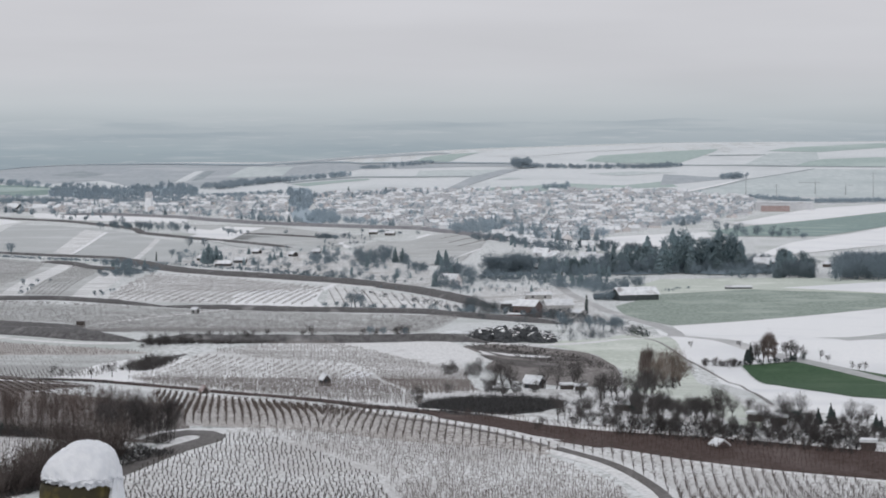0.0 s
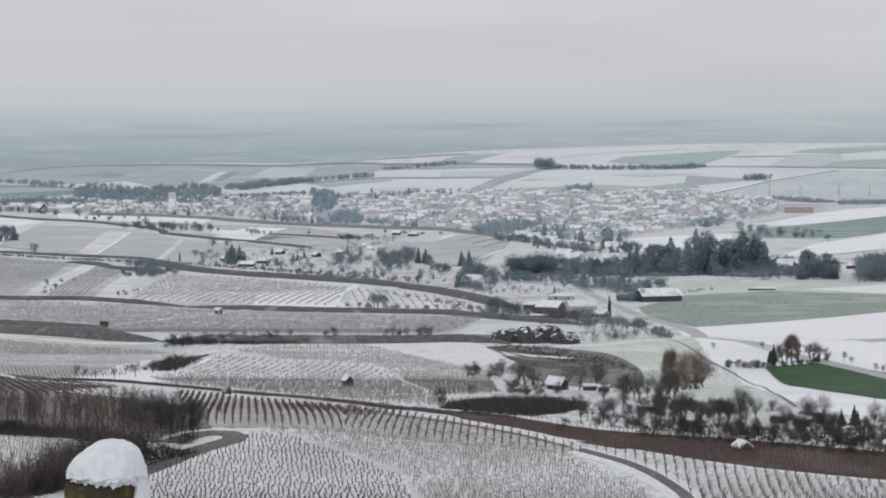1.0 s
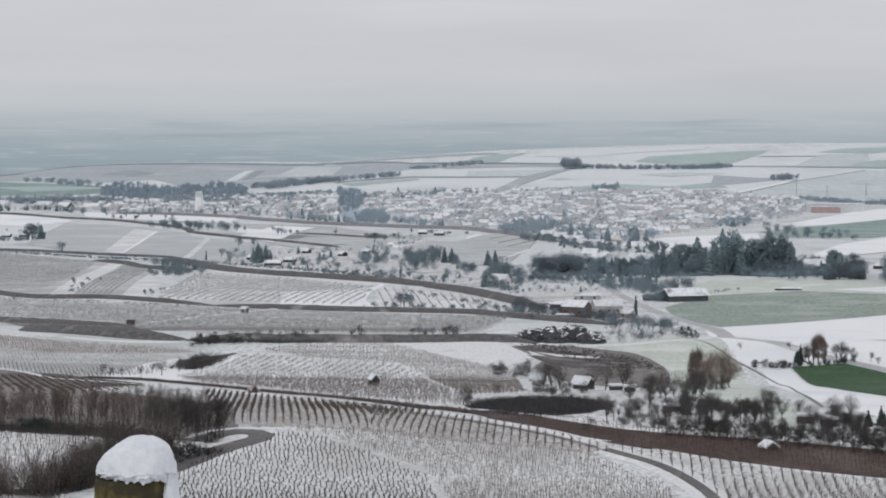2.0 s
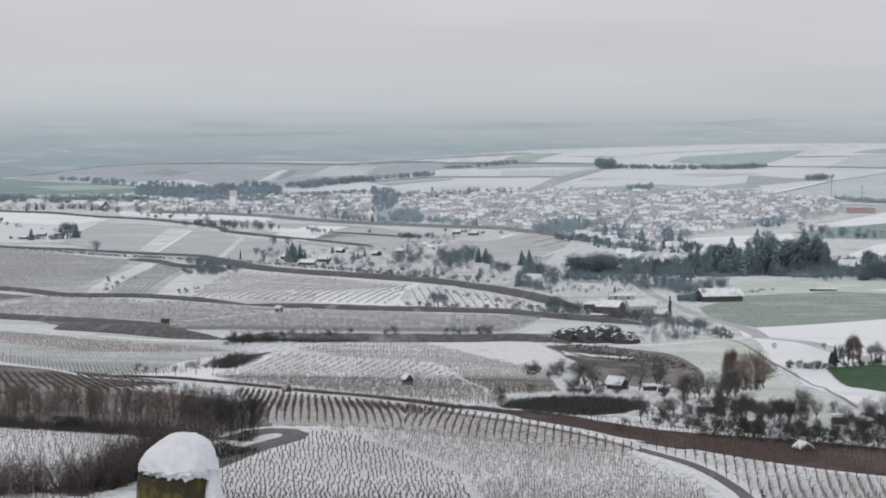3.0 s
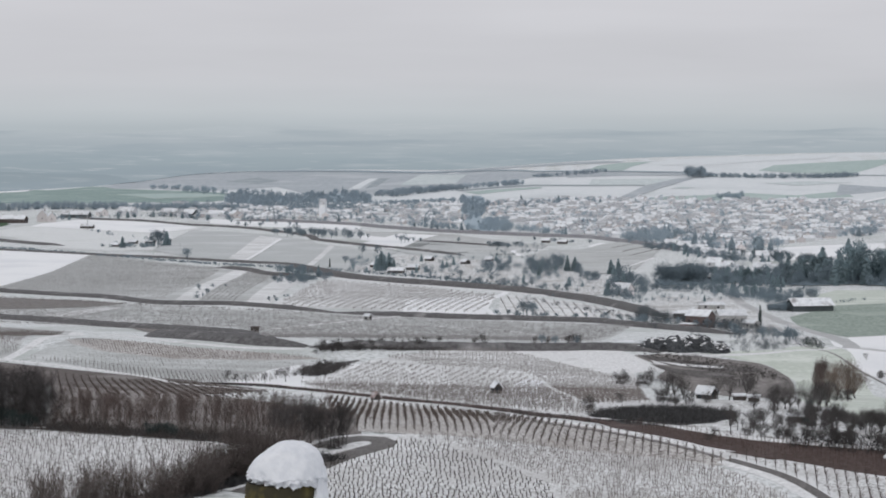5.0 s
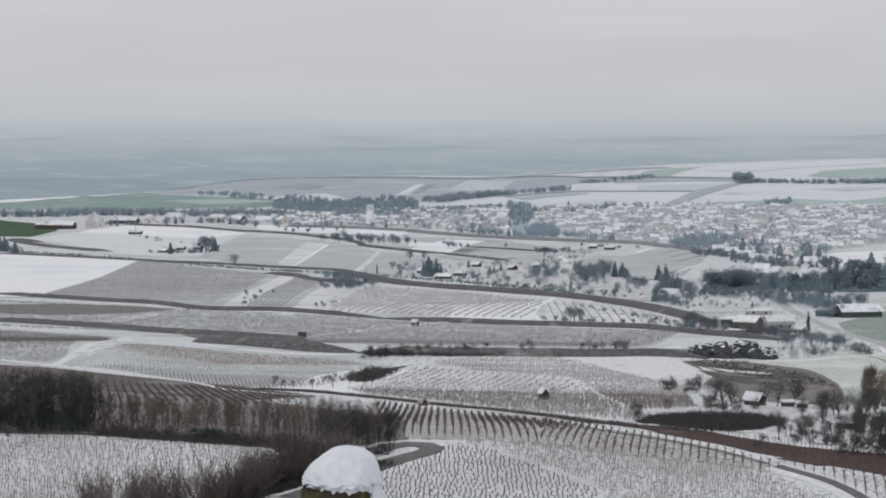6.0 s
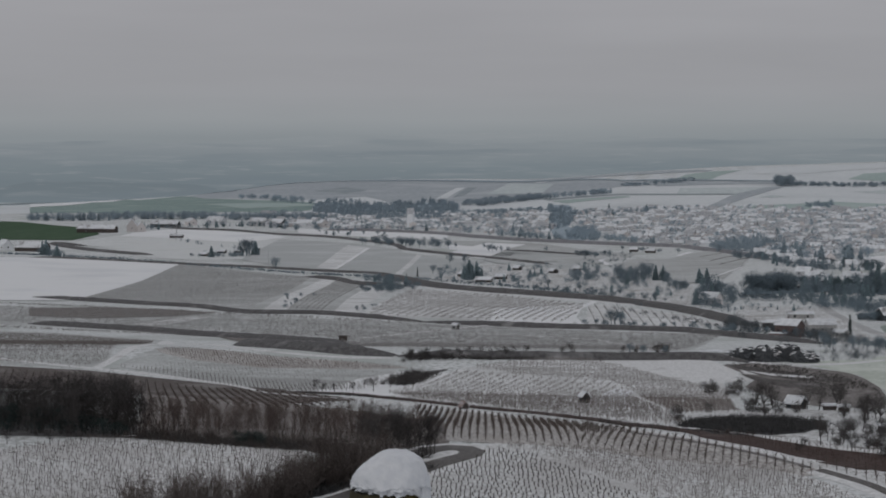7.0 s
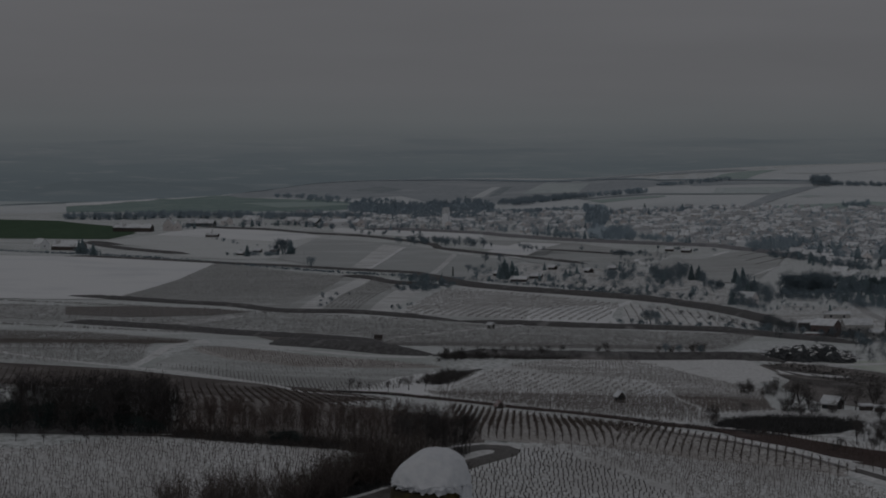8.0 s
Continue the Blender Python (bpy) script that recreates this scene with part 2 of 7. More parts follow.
TILE_GREY = surface("dusted_dark_tiles", (0.26, 0.27, 0.29), (0.55, 0.56, 0.585), 1.2, 0.8, 0.2, 0.35, 0.65, local=True, vary=0.2)
BROWN_VINE = surface("brown_vine_canes", (0.060, 0.049, 0.045), (0.155, 0.130, 0.118), 0.4, 0.9, 0.2)
# Red cladding with its colour washed out to show haze over the distant factory.
HAZED_BRICK = surface("hazed_red_cladding", (0.36, 0.28, 0.27), (0.46, 0.37, 0.36), 3.0, 0.85, 0.1, local=True)
ROW_SNOW = surface("snow_over_vineyard_soil", (0.42, 0.425, 0.43), (0.80, 0.81, 0.825), 0.9, 0.8, 0.3, 0.32, 0.5, stain=(0.58, 0.585, 0.59), stain_size=30, streak=(0.46, 0.46, 0.465))
GARDEN_SNOW = surface("patchy_garden_snow", (0.20, 0.19, 0.185), (0.77, 0.785, 0.80), 1.5, 0.8, 0.4, 0.36, 0.55, stain=(0.33, 0.32, 0.31), stain_size=9, stain_low=0.52, stain_high=0.7)
BROWN_SNOW = surface("snow_on_brown_vineyard_soil", (0.25, 0.225, 0.212), (0.68, 0.67, 0.67), 0.6, 0.85, 0.4, 0.38, 0.62, stain=(0.40, 0.375, 0.36), stain_size=12)
SLATE_BOARDS = surface("dark_slate_boards", (0.050, 0.060, 0.066), (0.10, 0.115, 0.122), 0.8, 0.85, 0.2, local=True, stretch_by=(4, 4, 0.5))


# ---------------------------------------------------------------- shape of the land
EYE_Z = 120.0
PROFILE = ((-400, -1.0), (-60, 1.2), (0, 1.7), (8, 1.9), (30, 6.5), (100, 21.0), (200, 38.5), (250, 46.0), (285, 48.6), (300, 49.2), (320, 47.4), (345, 45.7),
           (370, 47.4), (400, 50.6), (480, 57.8), (560, 65.2), (600, 68.6), (640, 68.0), (680, 66.2), (720, 68.6), (800, 75.4), (900, 84.0),
           (1000, 89.5), (1150, 95.5), (1650, 98.5), (2000, 103.0), (2500, 109.0), (3000, 108.5), (5200, 108.5))
CREST = ((-9000, 122), (-1150, 124), (-1010, 115), (-940, 106), (-896, 99), (-838, 92), (-758, 88), (-540, 85), (-317, 82), (-161, 68), (0, 58), (241, 52), (408, 46), (874, 41), (9000, 40))
HUMPS = ((-90, 1260, 3.0, 160, 90), (-250, 1350, 3.0, 120, 120))


def smooth_table(table, v):
    xs, ys = np.array([a for a, _ in table], float), np.array([b for _, b in table], float)
    m = np.gradient(ys, xs)
    i = np.clip(np.searchsorted(xs, v) - 1, 0, len(xs) - 2)
    h = xs[i + 1] - xs[i]
    t = np.clip((v - xs[i]) / h, 0, 1)
    return (1 + 2 * t) * (1 - t) ** 2 * ys[i] + t * (1 - t) ** 2 * h * m[i] + t * t * (3 - 2 * t) * ys[i + 1] + t * t * (t - 1) * h * m[i + 1]


def ground_z(x, y):
    """Height of the land: the vineyard hill, the valley floor and the rise behind the village."""
    x, y = np.asarray(x, float), np.asarray(y, float)
    drop = smooth_table(PROFILE, y)
    s = np.clip((y - 3000) / 1500, 0, 1)
    drop = drop + s * s * (3 - 2 * s) * (smooth_table(CREST, x) - 108.5)
    for cx, cy, a, sx, sy in HUMPS:
        drop = drop - a * np.exp(-((x - cx) / sx) ** 2 - ((y - cy) / sy) ** 2)
    w = np.clip((y - 300) / 600, 0, 1)
    return EYE_Z - (drop - w * (1.5 * np.sin(x / 170 + y / 260) + 1.0 * np.sin(x / 95 - y / 140 + 1.3)))


def mesh_of(name, verts, faces, mats, slots=None, smooth=False):
    me = bpy.data.meshes.new(name)
    me.from_pydata([tuple(v) for v in np.asarray(verts).tolist()], [], [tuple(f) for f in (faces.tolist() if hasattr(faces, "tolist") else faces)])
    for m in mats:
        me.materials.append(m)
    if slots is not None:
        me.polygons.foreach_set("material_index", np.asarray(slots, dtype=np.int32))
    if smooth:
        me.polygons.foreach_set("use_smooth", np.ones(len(me.polygons), dtype=bool))
    me.update()
    return me


def part(name, me, parent, label="", at=None):
    ob = new(name, me)
    ob.parent = parent
    if at is not None:
        ob.matrix_basis = at
    return tagged(ob, label) if label else ob


def grid_lines(*spans):
    out = []
    for a, b, step in spans:
        out += list(np.arange(a, b, step))
    return np.array(out + [spans[-1][1]], float)


gx = grid_lines((-6000, -1800, 350), (-1800, 1300, 16), (1300, 6000, 350))
gy = grid_lines((-400, 0, 40), (0, 60, 3), (60, 300, 8), (300, 760, 5), (760, 1200, 10), (1200, 4700, 20), (4700, 4960, 65))
mx, my = np.meshgrid(gx, gy)
nx, ny = len(gx), len(gy)
mz = ground_z(mx, my)
ids = np.arange(nx * ny).reshape(ny, nx)
quads = np.stack([ids[:-1, :-1], ids[:-1, 1:], ids[1:, 1:], ids[1:, :-1]], -1).reshape(-1, 4)
ground = new("ground", mesh_of("ground", np.stack([mx, my, mz], -1).reshape(-1, 3), quads, [THIN_SNOW], smooth=True))
tagged(ground, "snow-dusted winter farmland falling to a wide valley", "ground", kind="structure")


def field(name, label, corners, material, lift=0.12, step=None):
    """A field: one sheet with the corners given, draped over the land."""
    bm = bmesh.new()
    face = bm.faces.new([bm.verts.new((x, y, 0)) for x, y in corners])
    bmesh.ops.triangulate(bm, faces=[face])
    xs, ys = [c[0] for c in corners], [c[1] for c in corners]
    lift = lift * (0.22 if min(ys) < 760 else 0.5 if min(ys) < 1300 else 1.0)
    for axis, values, lines in ((0, xs, gx), (1, ys, gy)):
        every = 3 if step else 1
        for cut in lines[(lines > min(values)) & (lines < max(values))][::every].tolist():
            co, no = [0, 0, 0], [0, 0, 0]
            co[axis], no[axis] = cut, 1
            bmesh.ops.bisect_plane(bm, geom=bm.verts[:] + bm.edges[:] + bm.faces[:], plane_co=co, plane_no=no)
    bmesh.ops.triangulate(bm, faces=[f for f in bm.faces if len(f.verts) > 4])
    bm.verts.ensure_lookup_table()
    z = ground_z(np.array([v.co.x for v in bm.verts]), np.array([v.co.y for v in bm.verts]))
    for v, h in zip(bm.verts, z):
        v.co.z = h + lift
    bmesh.ops.recalc_face_normals(bm, faces=bm.faces)
    for f in bm.faces:
        if f.normal.z < 0:
            f.normal_flip()
        f.smooth = True
    me = bpy.data.meshes.new(name)
    bm.to_mesh(me)
    bm.free()
    me.materials.append(material)
    return tagged(new(name, me), label, "field", kind="structure")


def spline(points, step):
    """Points along a smooth line through the points given, with the directions there."""
    p = np.array(points, float)
    run = np.concatenate([[0], np.cumsum(np.linalg.norm(np.diff(p, axis=0), axis=1))])
    m = np.gradient(p, run, axis=0)
    s = np.arange(0, run[-1], step)
    i = np.clip(np.searchsorted(run, s, side="right") - 1, 0, len(p) - 2)
    h = (run[i + 1] - run[i])[:, None]
    t = ((s - run[i])[:, None]) / h
    out = (1 + 2 * t) * (1 - t) ** 2 * p[i] + t * (1 - t) ** 2 * h * m[i] + t * t * (3 - 2 * t) * p[i + 1] + t * t * (t - 1) * h * m[i + 1]
    way = np.gradient(out, axis=0)
    return out, way / np.maximum(np.linalg.norm(way, axis=1), 1e-6)[:, None]


def strip(name, label, category, points, width, material, lift=0.2, crown=0.0, rough_edge=0.0, seed=1):
    """A road, track or bank that follows a line over the land; crown lifts its middle."""
    rng = np.random.default_rng(seed)
    p, d = spline(points, 2.5 if min(q[1] for q in points) < 760 else 6.0)
    lift = lift * (0.3 if min(q[1] for q in points) < 760 else 0.6)
    side = np.stack([-d[:, 1], d[:, 0]], -1)
    across = np.linspace(-0.5, 0.5, 7)
    rows = []
    wob = 1 + rough_edge * rng.normal(0, 1, (len(p), 7))
    bumps = 1 + (0.05 * rng.normal(0, 1, (len(p), 7)) if crown else 0)
    run = np.arange(len(p))
    fade = np.clip(np.minimum(run, run[::-1]) / 6, 0, 1) ** 0.7 if crown else np.ones(len(p))
    for j, a in enumerate(across):
        q = p + side * (a * width * wob[:, j] * (0.3 + 0.7 * fade))[:, None]
        h = fade * crown * max(0.0, 1 - (2 * a) ** 2) * (bumps[:, j] if crown else 1)
        rows.append(np.column_stack([q, ground_z(q[:, 0], q[:, 1]) + lift * (1 if abs(a) < 0.5 else 0.2) + h]))
    verts = np.stack(rows, 1).reshape(-1, 3)
    k = np.arange(len(p) * 7).reshape(-1, 7)
    faces = np.stack([k[:-1, 1:], k[:-1, :-1], k[1:, :-1], k[1:, 1:]], -1).reshape(-1, 4)
    return tagged(new(name, mesh_of(name, verts, faces, [material], smooth=True)), label, category, kind="structure")


# ---------------------------------------------------------------- fields and meadows, far to near
F = field
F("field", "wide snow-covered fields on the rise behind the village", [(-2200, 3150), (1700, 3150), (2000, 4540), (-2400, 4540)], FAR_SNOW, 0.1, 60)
F("field", "haze-tinted grey vineyard slope on the far hill", [(-877, 3693), (-880, 3918), (-952, 4550), (-906, 4550), (-845, 4534), (-764, 4536), (-658, 4436), (-525, 4381), (-305, 4327), (-143, 4003), (-81, 3867), (-138, 3866), (-169, 3802), (-217, 3740), (-277, 3672), (-324, 3595), (-371, 3531), (-485, 3531), (-564, 3766), (-644, 3605), (-757, 3706)], FAR_GREY, 0.3)
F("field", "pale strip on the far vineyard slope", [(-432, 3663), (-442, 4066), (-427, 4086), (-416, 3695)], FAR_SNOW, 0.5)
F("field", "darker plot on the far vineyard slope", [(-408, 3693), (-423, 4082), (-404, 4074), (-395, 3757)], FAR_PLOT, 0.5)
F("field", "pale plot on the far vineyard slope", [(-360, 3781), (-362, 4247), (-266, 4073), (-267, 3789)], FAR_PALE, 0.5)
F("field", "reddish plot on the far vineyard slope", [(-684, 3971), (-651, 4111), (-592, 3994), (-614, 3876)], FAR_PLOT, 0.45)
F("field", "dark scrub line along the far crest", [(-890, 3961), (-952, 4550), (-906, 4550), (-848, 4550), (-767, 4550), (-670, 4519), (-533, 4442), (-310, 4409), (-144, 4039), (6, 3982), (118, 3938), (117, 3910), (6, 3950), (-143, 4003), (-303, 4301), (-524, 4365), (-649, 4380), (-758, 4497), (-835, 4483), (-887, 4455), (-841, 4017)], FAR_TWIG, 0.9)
F("field", "haze-tinted strip on the far crest", [(-433, 4550), (-354, 4550), (-253, 4550), (-139, 4528), (17, 4312), (6, 4266), (-130, 4230), (-238, 4291), (-353, 4534)], FAR_GREY, 0.5)
F("field", "haze-tinted green crop field on the far crest", [(-49, 4036), (-33, 4154), (6, 4240), (70, 4299), (32, 4130), (11, 3996)], FAR_GREEN, 0.5)
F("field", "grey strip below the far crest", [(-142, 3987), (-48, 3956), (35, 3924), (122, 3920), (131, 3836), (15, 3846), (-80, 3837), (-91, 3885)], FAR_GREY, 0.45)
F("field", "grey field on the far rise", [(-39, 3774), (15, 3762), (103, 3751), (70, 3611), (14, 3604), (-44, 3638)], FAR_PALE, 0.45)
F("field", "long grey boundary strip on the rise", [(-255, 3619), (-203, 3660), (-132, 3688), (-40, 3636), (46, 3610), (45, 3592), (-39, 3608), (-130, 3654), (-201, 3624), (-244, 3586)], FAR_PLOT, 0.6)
F("field", "haze-tinted wedge on the rise", [(-238, 3568), (-191, 3605), (-121, 3628), (-115, 3598), (-171, 3552), (-211, 3496)], FAR_GREEN, 0.5)
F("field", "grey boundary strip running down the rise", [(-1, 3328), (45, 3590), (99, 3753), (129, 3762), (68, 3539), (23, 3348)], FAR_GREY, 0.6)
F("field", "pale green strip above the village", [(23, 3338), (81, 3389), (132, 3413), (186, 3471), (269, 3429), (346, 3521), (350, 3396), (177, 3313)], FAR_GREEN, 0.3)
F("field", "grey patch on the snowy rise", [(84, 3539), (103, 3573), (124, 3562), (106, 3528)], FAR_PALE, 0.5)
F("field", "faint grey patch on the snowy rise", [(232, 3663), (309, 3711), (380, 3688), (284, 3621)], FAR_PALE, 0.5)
F("field", "haze-tinted green crop field behind the row of trees", [(244, 3950), (281, 4102), (353, 4117), (503, 4162), (484, 4087), (441, 3972), (393, 3852), (304, 3876)], FAR_GREEN, 0.4)
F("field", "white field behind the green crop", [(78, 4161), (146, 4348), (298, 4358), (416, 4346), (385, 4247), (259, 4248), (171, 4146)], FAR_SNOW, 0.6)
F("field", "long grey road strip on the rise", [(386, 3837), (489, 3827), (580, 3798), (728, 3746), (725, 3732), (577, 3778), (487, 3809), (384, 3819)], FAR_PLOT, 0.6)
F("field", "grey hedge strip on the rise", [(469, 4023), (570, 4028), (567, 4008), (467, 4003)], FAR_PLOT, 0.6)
F("field", "haze-tinted crop field on the far crest", [(583, 4101), (640, 4193), (735, 4263), (856, 4408), (813, 4184), (671, 4067)], FAR_GREEN, 0.4)
F("field", "haze-tinted green field on the rise", [(587, 3797), (617, 3869), (651, 3914), (716, 3927), (763, 3929), (727, 3742)], FAR_GREEN, 0.4)
F("field", "pale haze-tinted field on the rise", [(504, 3827), (580, 4051), (666, 4068), (647, 3921), (589, 3807)], FAR_PALE, 0.4)
F("field", "pale haze-tinted field beside the village", [(350, 3273), (462, 3532), (610, 3724), (718, 3693), (615, 3161), (406, 3174)], FAR_PALE, 0.35)
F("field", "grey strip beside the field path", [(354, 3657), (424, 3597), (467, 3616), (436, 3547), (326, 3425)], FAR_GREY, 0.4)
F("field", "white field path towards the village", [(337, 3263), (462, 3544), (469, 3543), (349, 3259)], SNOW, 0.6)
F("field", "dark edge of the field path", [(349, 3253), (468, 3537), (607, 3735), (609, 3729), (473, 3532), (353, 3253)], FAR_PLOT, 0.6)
F("field", "hazed green crop on the flat beyond the farm", [(-953, 3153), (-1045, 3456), (-1008, 3649), (-1144, 4431), (-824, 3708), (-672, 3606), (-590, 3499), (-602, 3476), (-570, 3291), (-614, 3157), (-653, 3196), (-774, 3091)], HAZED_DUSTED_GREEN, 0.3)
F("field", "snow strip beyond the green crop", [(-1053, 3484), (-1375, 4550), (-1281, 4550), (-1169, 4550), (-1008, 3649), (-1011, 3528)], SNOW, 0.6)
F("field", "paler stripe in the hazed green crop", [(-769, 3464), (-654, 3510), (-580, 3443), (-673, 3294)], FAR_GREEN, 0.6)
F("field", "hazed, dusted green crop beside the village", [(255, 2201), (332, 2403), (527, 2708), (653, 2874), (558, 2455), (455, 2340), (340, 2059), (259, 2023)], HAZED_DUSTED_GREEN, 0.3)
F("field", "snow-covered field beside the factory", [(310, 2469), (451, 2815), (579, 2977), (699, 3078), (653, 2874), (527, 2708), (332, 2403)], SNOW, 0.4)
F("field", "snow-covered field behind the wood", [(291, 1901), (450, 2311), (549, 2417), (461, 2029), (364, 1872), (284, 1720), (221, 1631)], SNOW, 0.4)
F("field", "snowy strip between the village and the wood", [(102, 1827), (145, 1979), (247, 2136), (236, 2000), (160, 1759), (117, 1713)], SNOW, 0.3)
F("field", "snow-covered grass behind the dark bank", [(-478, 2658), (-289, 2568), (-266, 2363), (-371, 2475), (-459, 2557)], SNOW, 0.3)
F("field", "bright green crop beside the farmstead", [(-1010, 2901), (-878, 2867), (-757, 2728), (-676, 2505), (-662, 2342), (-811, 2329)], GREEN, 0.35)
F("field", "thinly snowed meadow by the hamlet", [(-653, 2278), (-646, 2450), (-621, 2613), (-563, 2596), (-482, 2516), (-445, 2454), (-450, 2382), (-387, 1885), (-417, 1854), (-469, 1893), (-590, 2196)], HAMLET_SNOW, 0.3)
F("field", "bright snow field by the hamlet", [(-646, 2539), (-625, 2629), (-563, 2596), (-482, 2516), (-454, 2454), (-471, 2321), (-572, 2409), (-640, 2452)], SNOW, 0.45)
F("field", "grey vineyard slope with thin snow", [(-385, 1875), (-450, 2396), (-395, 2341), (-325, 2192), (-276, 2074), (-269, 2030), (-219, 1946), (-180, 1891), (-185, 1712), (-176, 1528), (-214, 1614), (-256, 1677), (-303, 1736), (-344, 1767), (-338, 1786)], GREY_SLOPE, 0.35)
F("field", "pale strip between grey vineyard plots", [(-344, 2189), (-315, 2123), (-285, 1735), (-302, 1762)], ROW_SNOW, 0.55)
F("field", "narrow pale strip on the grey slope", [(-252, 1992), (-246, 1983), (-220, 1649), (-226, 1659)], ROW_SNOW, 0.55)
F("field", "narrow white strip beside the pale plot", [(-315, 2123), (-310, 2109), (-282, 1735), (-285, 1735)], SNOW, 0.6)
F("field", "grey field below the hedgerow", [(-185, 1913), (-187, 2098), (-143, 2035), (-110, 1987), (-93, 1934), (-102, 1717), (-134, 1771), (-167, 1846)], GREY_SLOPE, 0.4)
F("field", "white headland between the grey fields", [(-228, 2023), (-214, 2248), (-173, 2221), (-181, 2120), (-186, 1923)], SNOW, 0.5)
F("field", "white strip below the hedgerow", [(-249, 2206), (-192, 2119), (-196, 2054), (-236, 2094)], SNOW, 0.42)
F("field", "grey field with thin snow", [(-257, 2311), (-173, 2269), (-110, 2129), (-59, 2034), (-69, 1880), (-153, 2005), (-216, 2079)], GREY_FIELD, 0.3)
F("field", "grey field framed by white paths", [(-188, 2086), (-113, 2032), (-70, 1963), (-79, 1820), (-120, 1828), (-184, 1932)], GREY_FIELD, 0.4)
F("field", "grey field with terraced rows", [(-70, 1783), (-59, 1920), (-30, 1921), (3, 2040), (36, 1881), (14, 1596), (-19, 1718)], GREY_FIELD, 0.4)
F("field", "snow-covered allotment gardens beside the hedge", [(-194, 1577), (-174, 1828), (-100, 1797), (-60, 1669), (-9, 1513), (6, 1391), (-15, 1374), (-74, 1461)], GARDEN_SNOW, 0.35)
F("field", "snow-covered yard round the farm", [(14, 1248), (23, 1377), (73, 1356), (80, 1206), (80, 1014), (56, 1036), (33, 1130)], GARDEN_SNOW, 0.3)
F("field", "bright snow-covered field above the terraces", [(-661, 1897), (-575, 1877), (-419, 1799), (-389, 1555), (-369, 1311), (-401, 1310), (-464, 1330)], SNOW, 0.3)
F("field", "grey vineyard slope with thin snow", [(-419, 1799), (-269, 1601), (-250, 1372), (-242, 1238), (-369, 1311), (-389, 1555)], GREY_FIELD, 0.3)
F("field", "snowy fallow strip with small bushes", [(-269, 1601), (-256, 1584), (-229, 1237), (-242, 1238)], ROW_SNOW, 0.35)
F("field", "grey vineyard strip", [(-256, 1584), (-220, 1483), (-200, 1222), (-229, 1237)], GREY_FIELD, 0.3)
F("field", "snowy fallow strip", [(-220, 1483), (-200, 1441), (-187, 1218), (-201, 1225)], ROW_SNOW, 0.35)
F("field", "snow-covered vineyard with terraced rows", [(-188, 1461), (-122, 1415), (-70, 1357), (-70, 1197), (-115, 1199), (-184, 1216)], ROW_SNOW, 0.3)
F("field", "snow between terraced vine rows", [(-117, 1279), (-70, 1357), (-68, 1190), (-112, 1197)], SNOW, 0.4)
F("field", "thinly snowed vineyard triangle", [(-69, 1369), (-18, 1288), (10, 1208), (-8, 1172), (-61, 1188)], ROW_SNOW, 0.3)
F("field", "grey vineyard terrace between two banks", [(-444, 1275), (-300, 1218), (-130, 1171), (9, 1126), (-1.7, 967.5), (-22.0, 700.0), (-87.7, 693.5), (-170, 1018), (-269, 1057), (-379, 1087)], GREY_FIELD, 0.3)
F("field", "snow patch on the terrace", [(-283, 1112), (-272, 1177), (-259, 1186), (-266, 1116), (-272, 1090)], ROW_SNOW, 0.45)
F("field", "thinly snowed vineyard below the dark bank", [(-353, 1013), (-294, 1010), (-232.2, 961.5), (-173.8, 650.0), (-178.1, 641.0), (-226.7, 650.0)], GREY_FIELD, 0.3)
F("field", "snowy vineyard in the hollow", [(-169.7, 644.0), (-165.2, 699.0), (-129.1, 661.5), (-91.8, 648.5), (-81.6, 633.0), (-91.1, 600.5), (-109.1, 590.0), (-142.4, 623.0)], GREY_FIELD, 0.3)
F("field", "brown vine band along the hollow", [(-167.4, 682.5), (-156.9, 686.5), (-126.5, 666.0), (-99.8, 657.5), (-83.7, 649.5), (-97.9, 645.0), (-125.9, 645.0), (-150.3, 657.5), (-161.8, 670.0)], BROWN_SNOW, 0.45)
F("field", "snowed grass below the orchard trees", [(-104.3, 588.5), (-95.3, 628.0), (-83.1, 644.5), (-71.2, 640.0), (-76.3, 603.5), (-78.4, 553.5)], SNOW, 0.35)
F("field", "snow-dusted vineyard on a rounded hill", [(-70.1, 532.0), (-84.3, 594.5), (-79.1, 624.0), (-69.3, 650.0), (-52.7, 666.5), (-34.8, 675.0), (-10.9, 656.0), (5.2, 634.0), (6.7, 621.0), (7.1, 533.5), (8.7, 478.5), (3.7, 438.5), (-3.4, 378.5), (-11.9, 409.0), (-22.2, 431.0), (-37.4, 459.0), (-59.3, 508.5)], ROW_SNOW, 0.3)
F("field", "white unploughed crown of the vineyard hill", [(-41.5, 674.0), (-34.9, 676.5), (-16.5, 681.5), (-1.2, 683.0), (8.6, 658.0), (13.2, 640.5), (-1.1, 628.5), (-19.1, 655.0)], TRACK_SNOW, 0.45)
F("field", "white patch beside the vineyard hut", [(-26.7, 606.0), (-23.4, 619.0), (-18.6, 612.5), (-20.1, 591.5), (-24.8, 564.5)], SNOW, 0.45)
F("field", "brown fallow field below the brush heaps", [(5.4, 666.0), (15.5, 672.0), (26.9, 666.5), (41.2, 658.0), (47.9, 642.0), (48.4, 617.5), (42.5, 542.5), (28.9, 545.5), (17.1, 607.5), (11.4, 627.0), (14.9, 644.0)], FALLOW, 0.3)
F("field", "thin snow strip across the fallow field", [(10.3, 658.5), (27.9, 650.5), (27.7, 645.5), (11.8, 651.5)], TRACK_SNOW, 0.45)
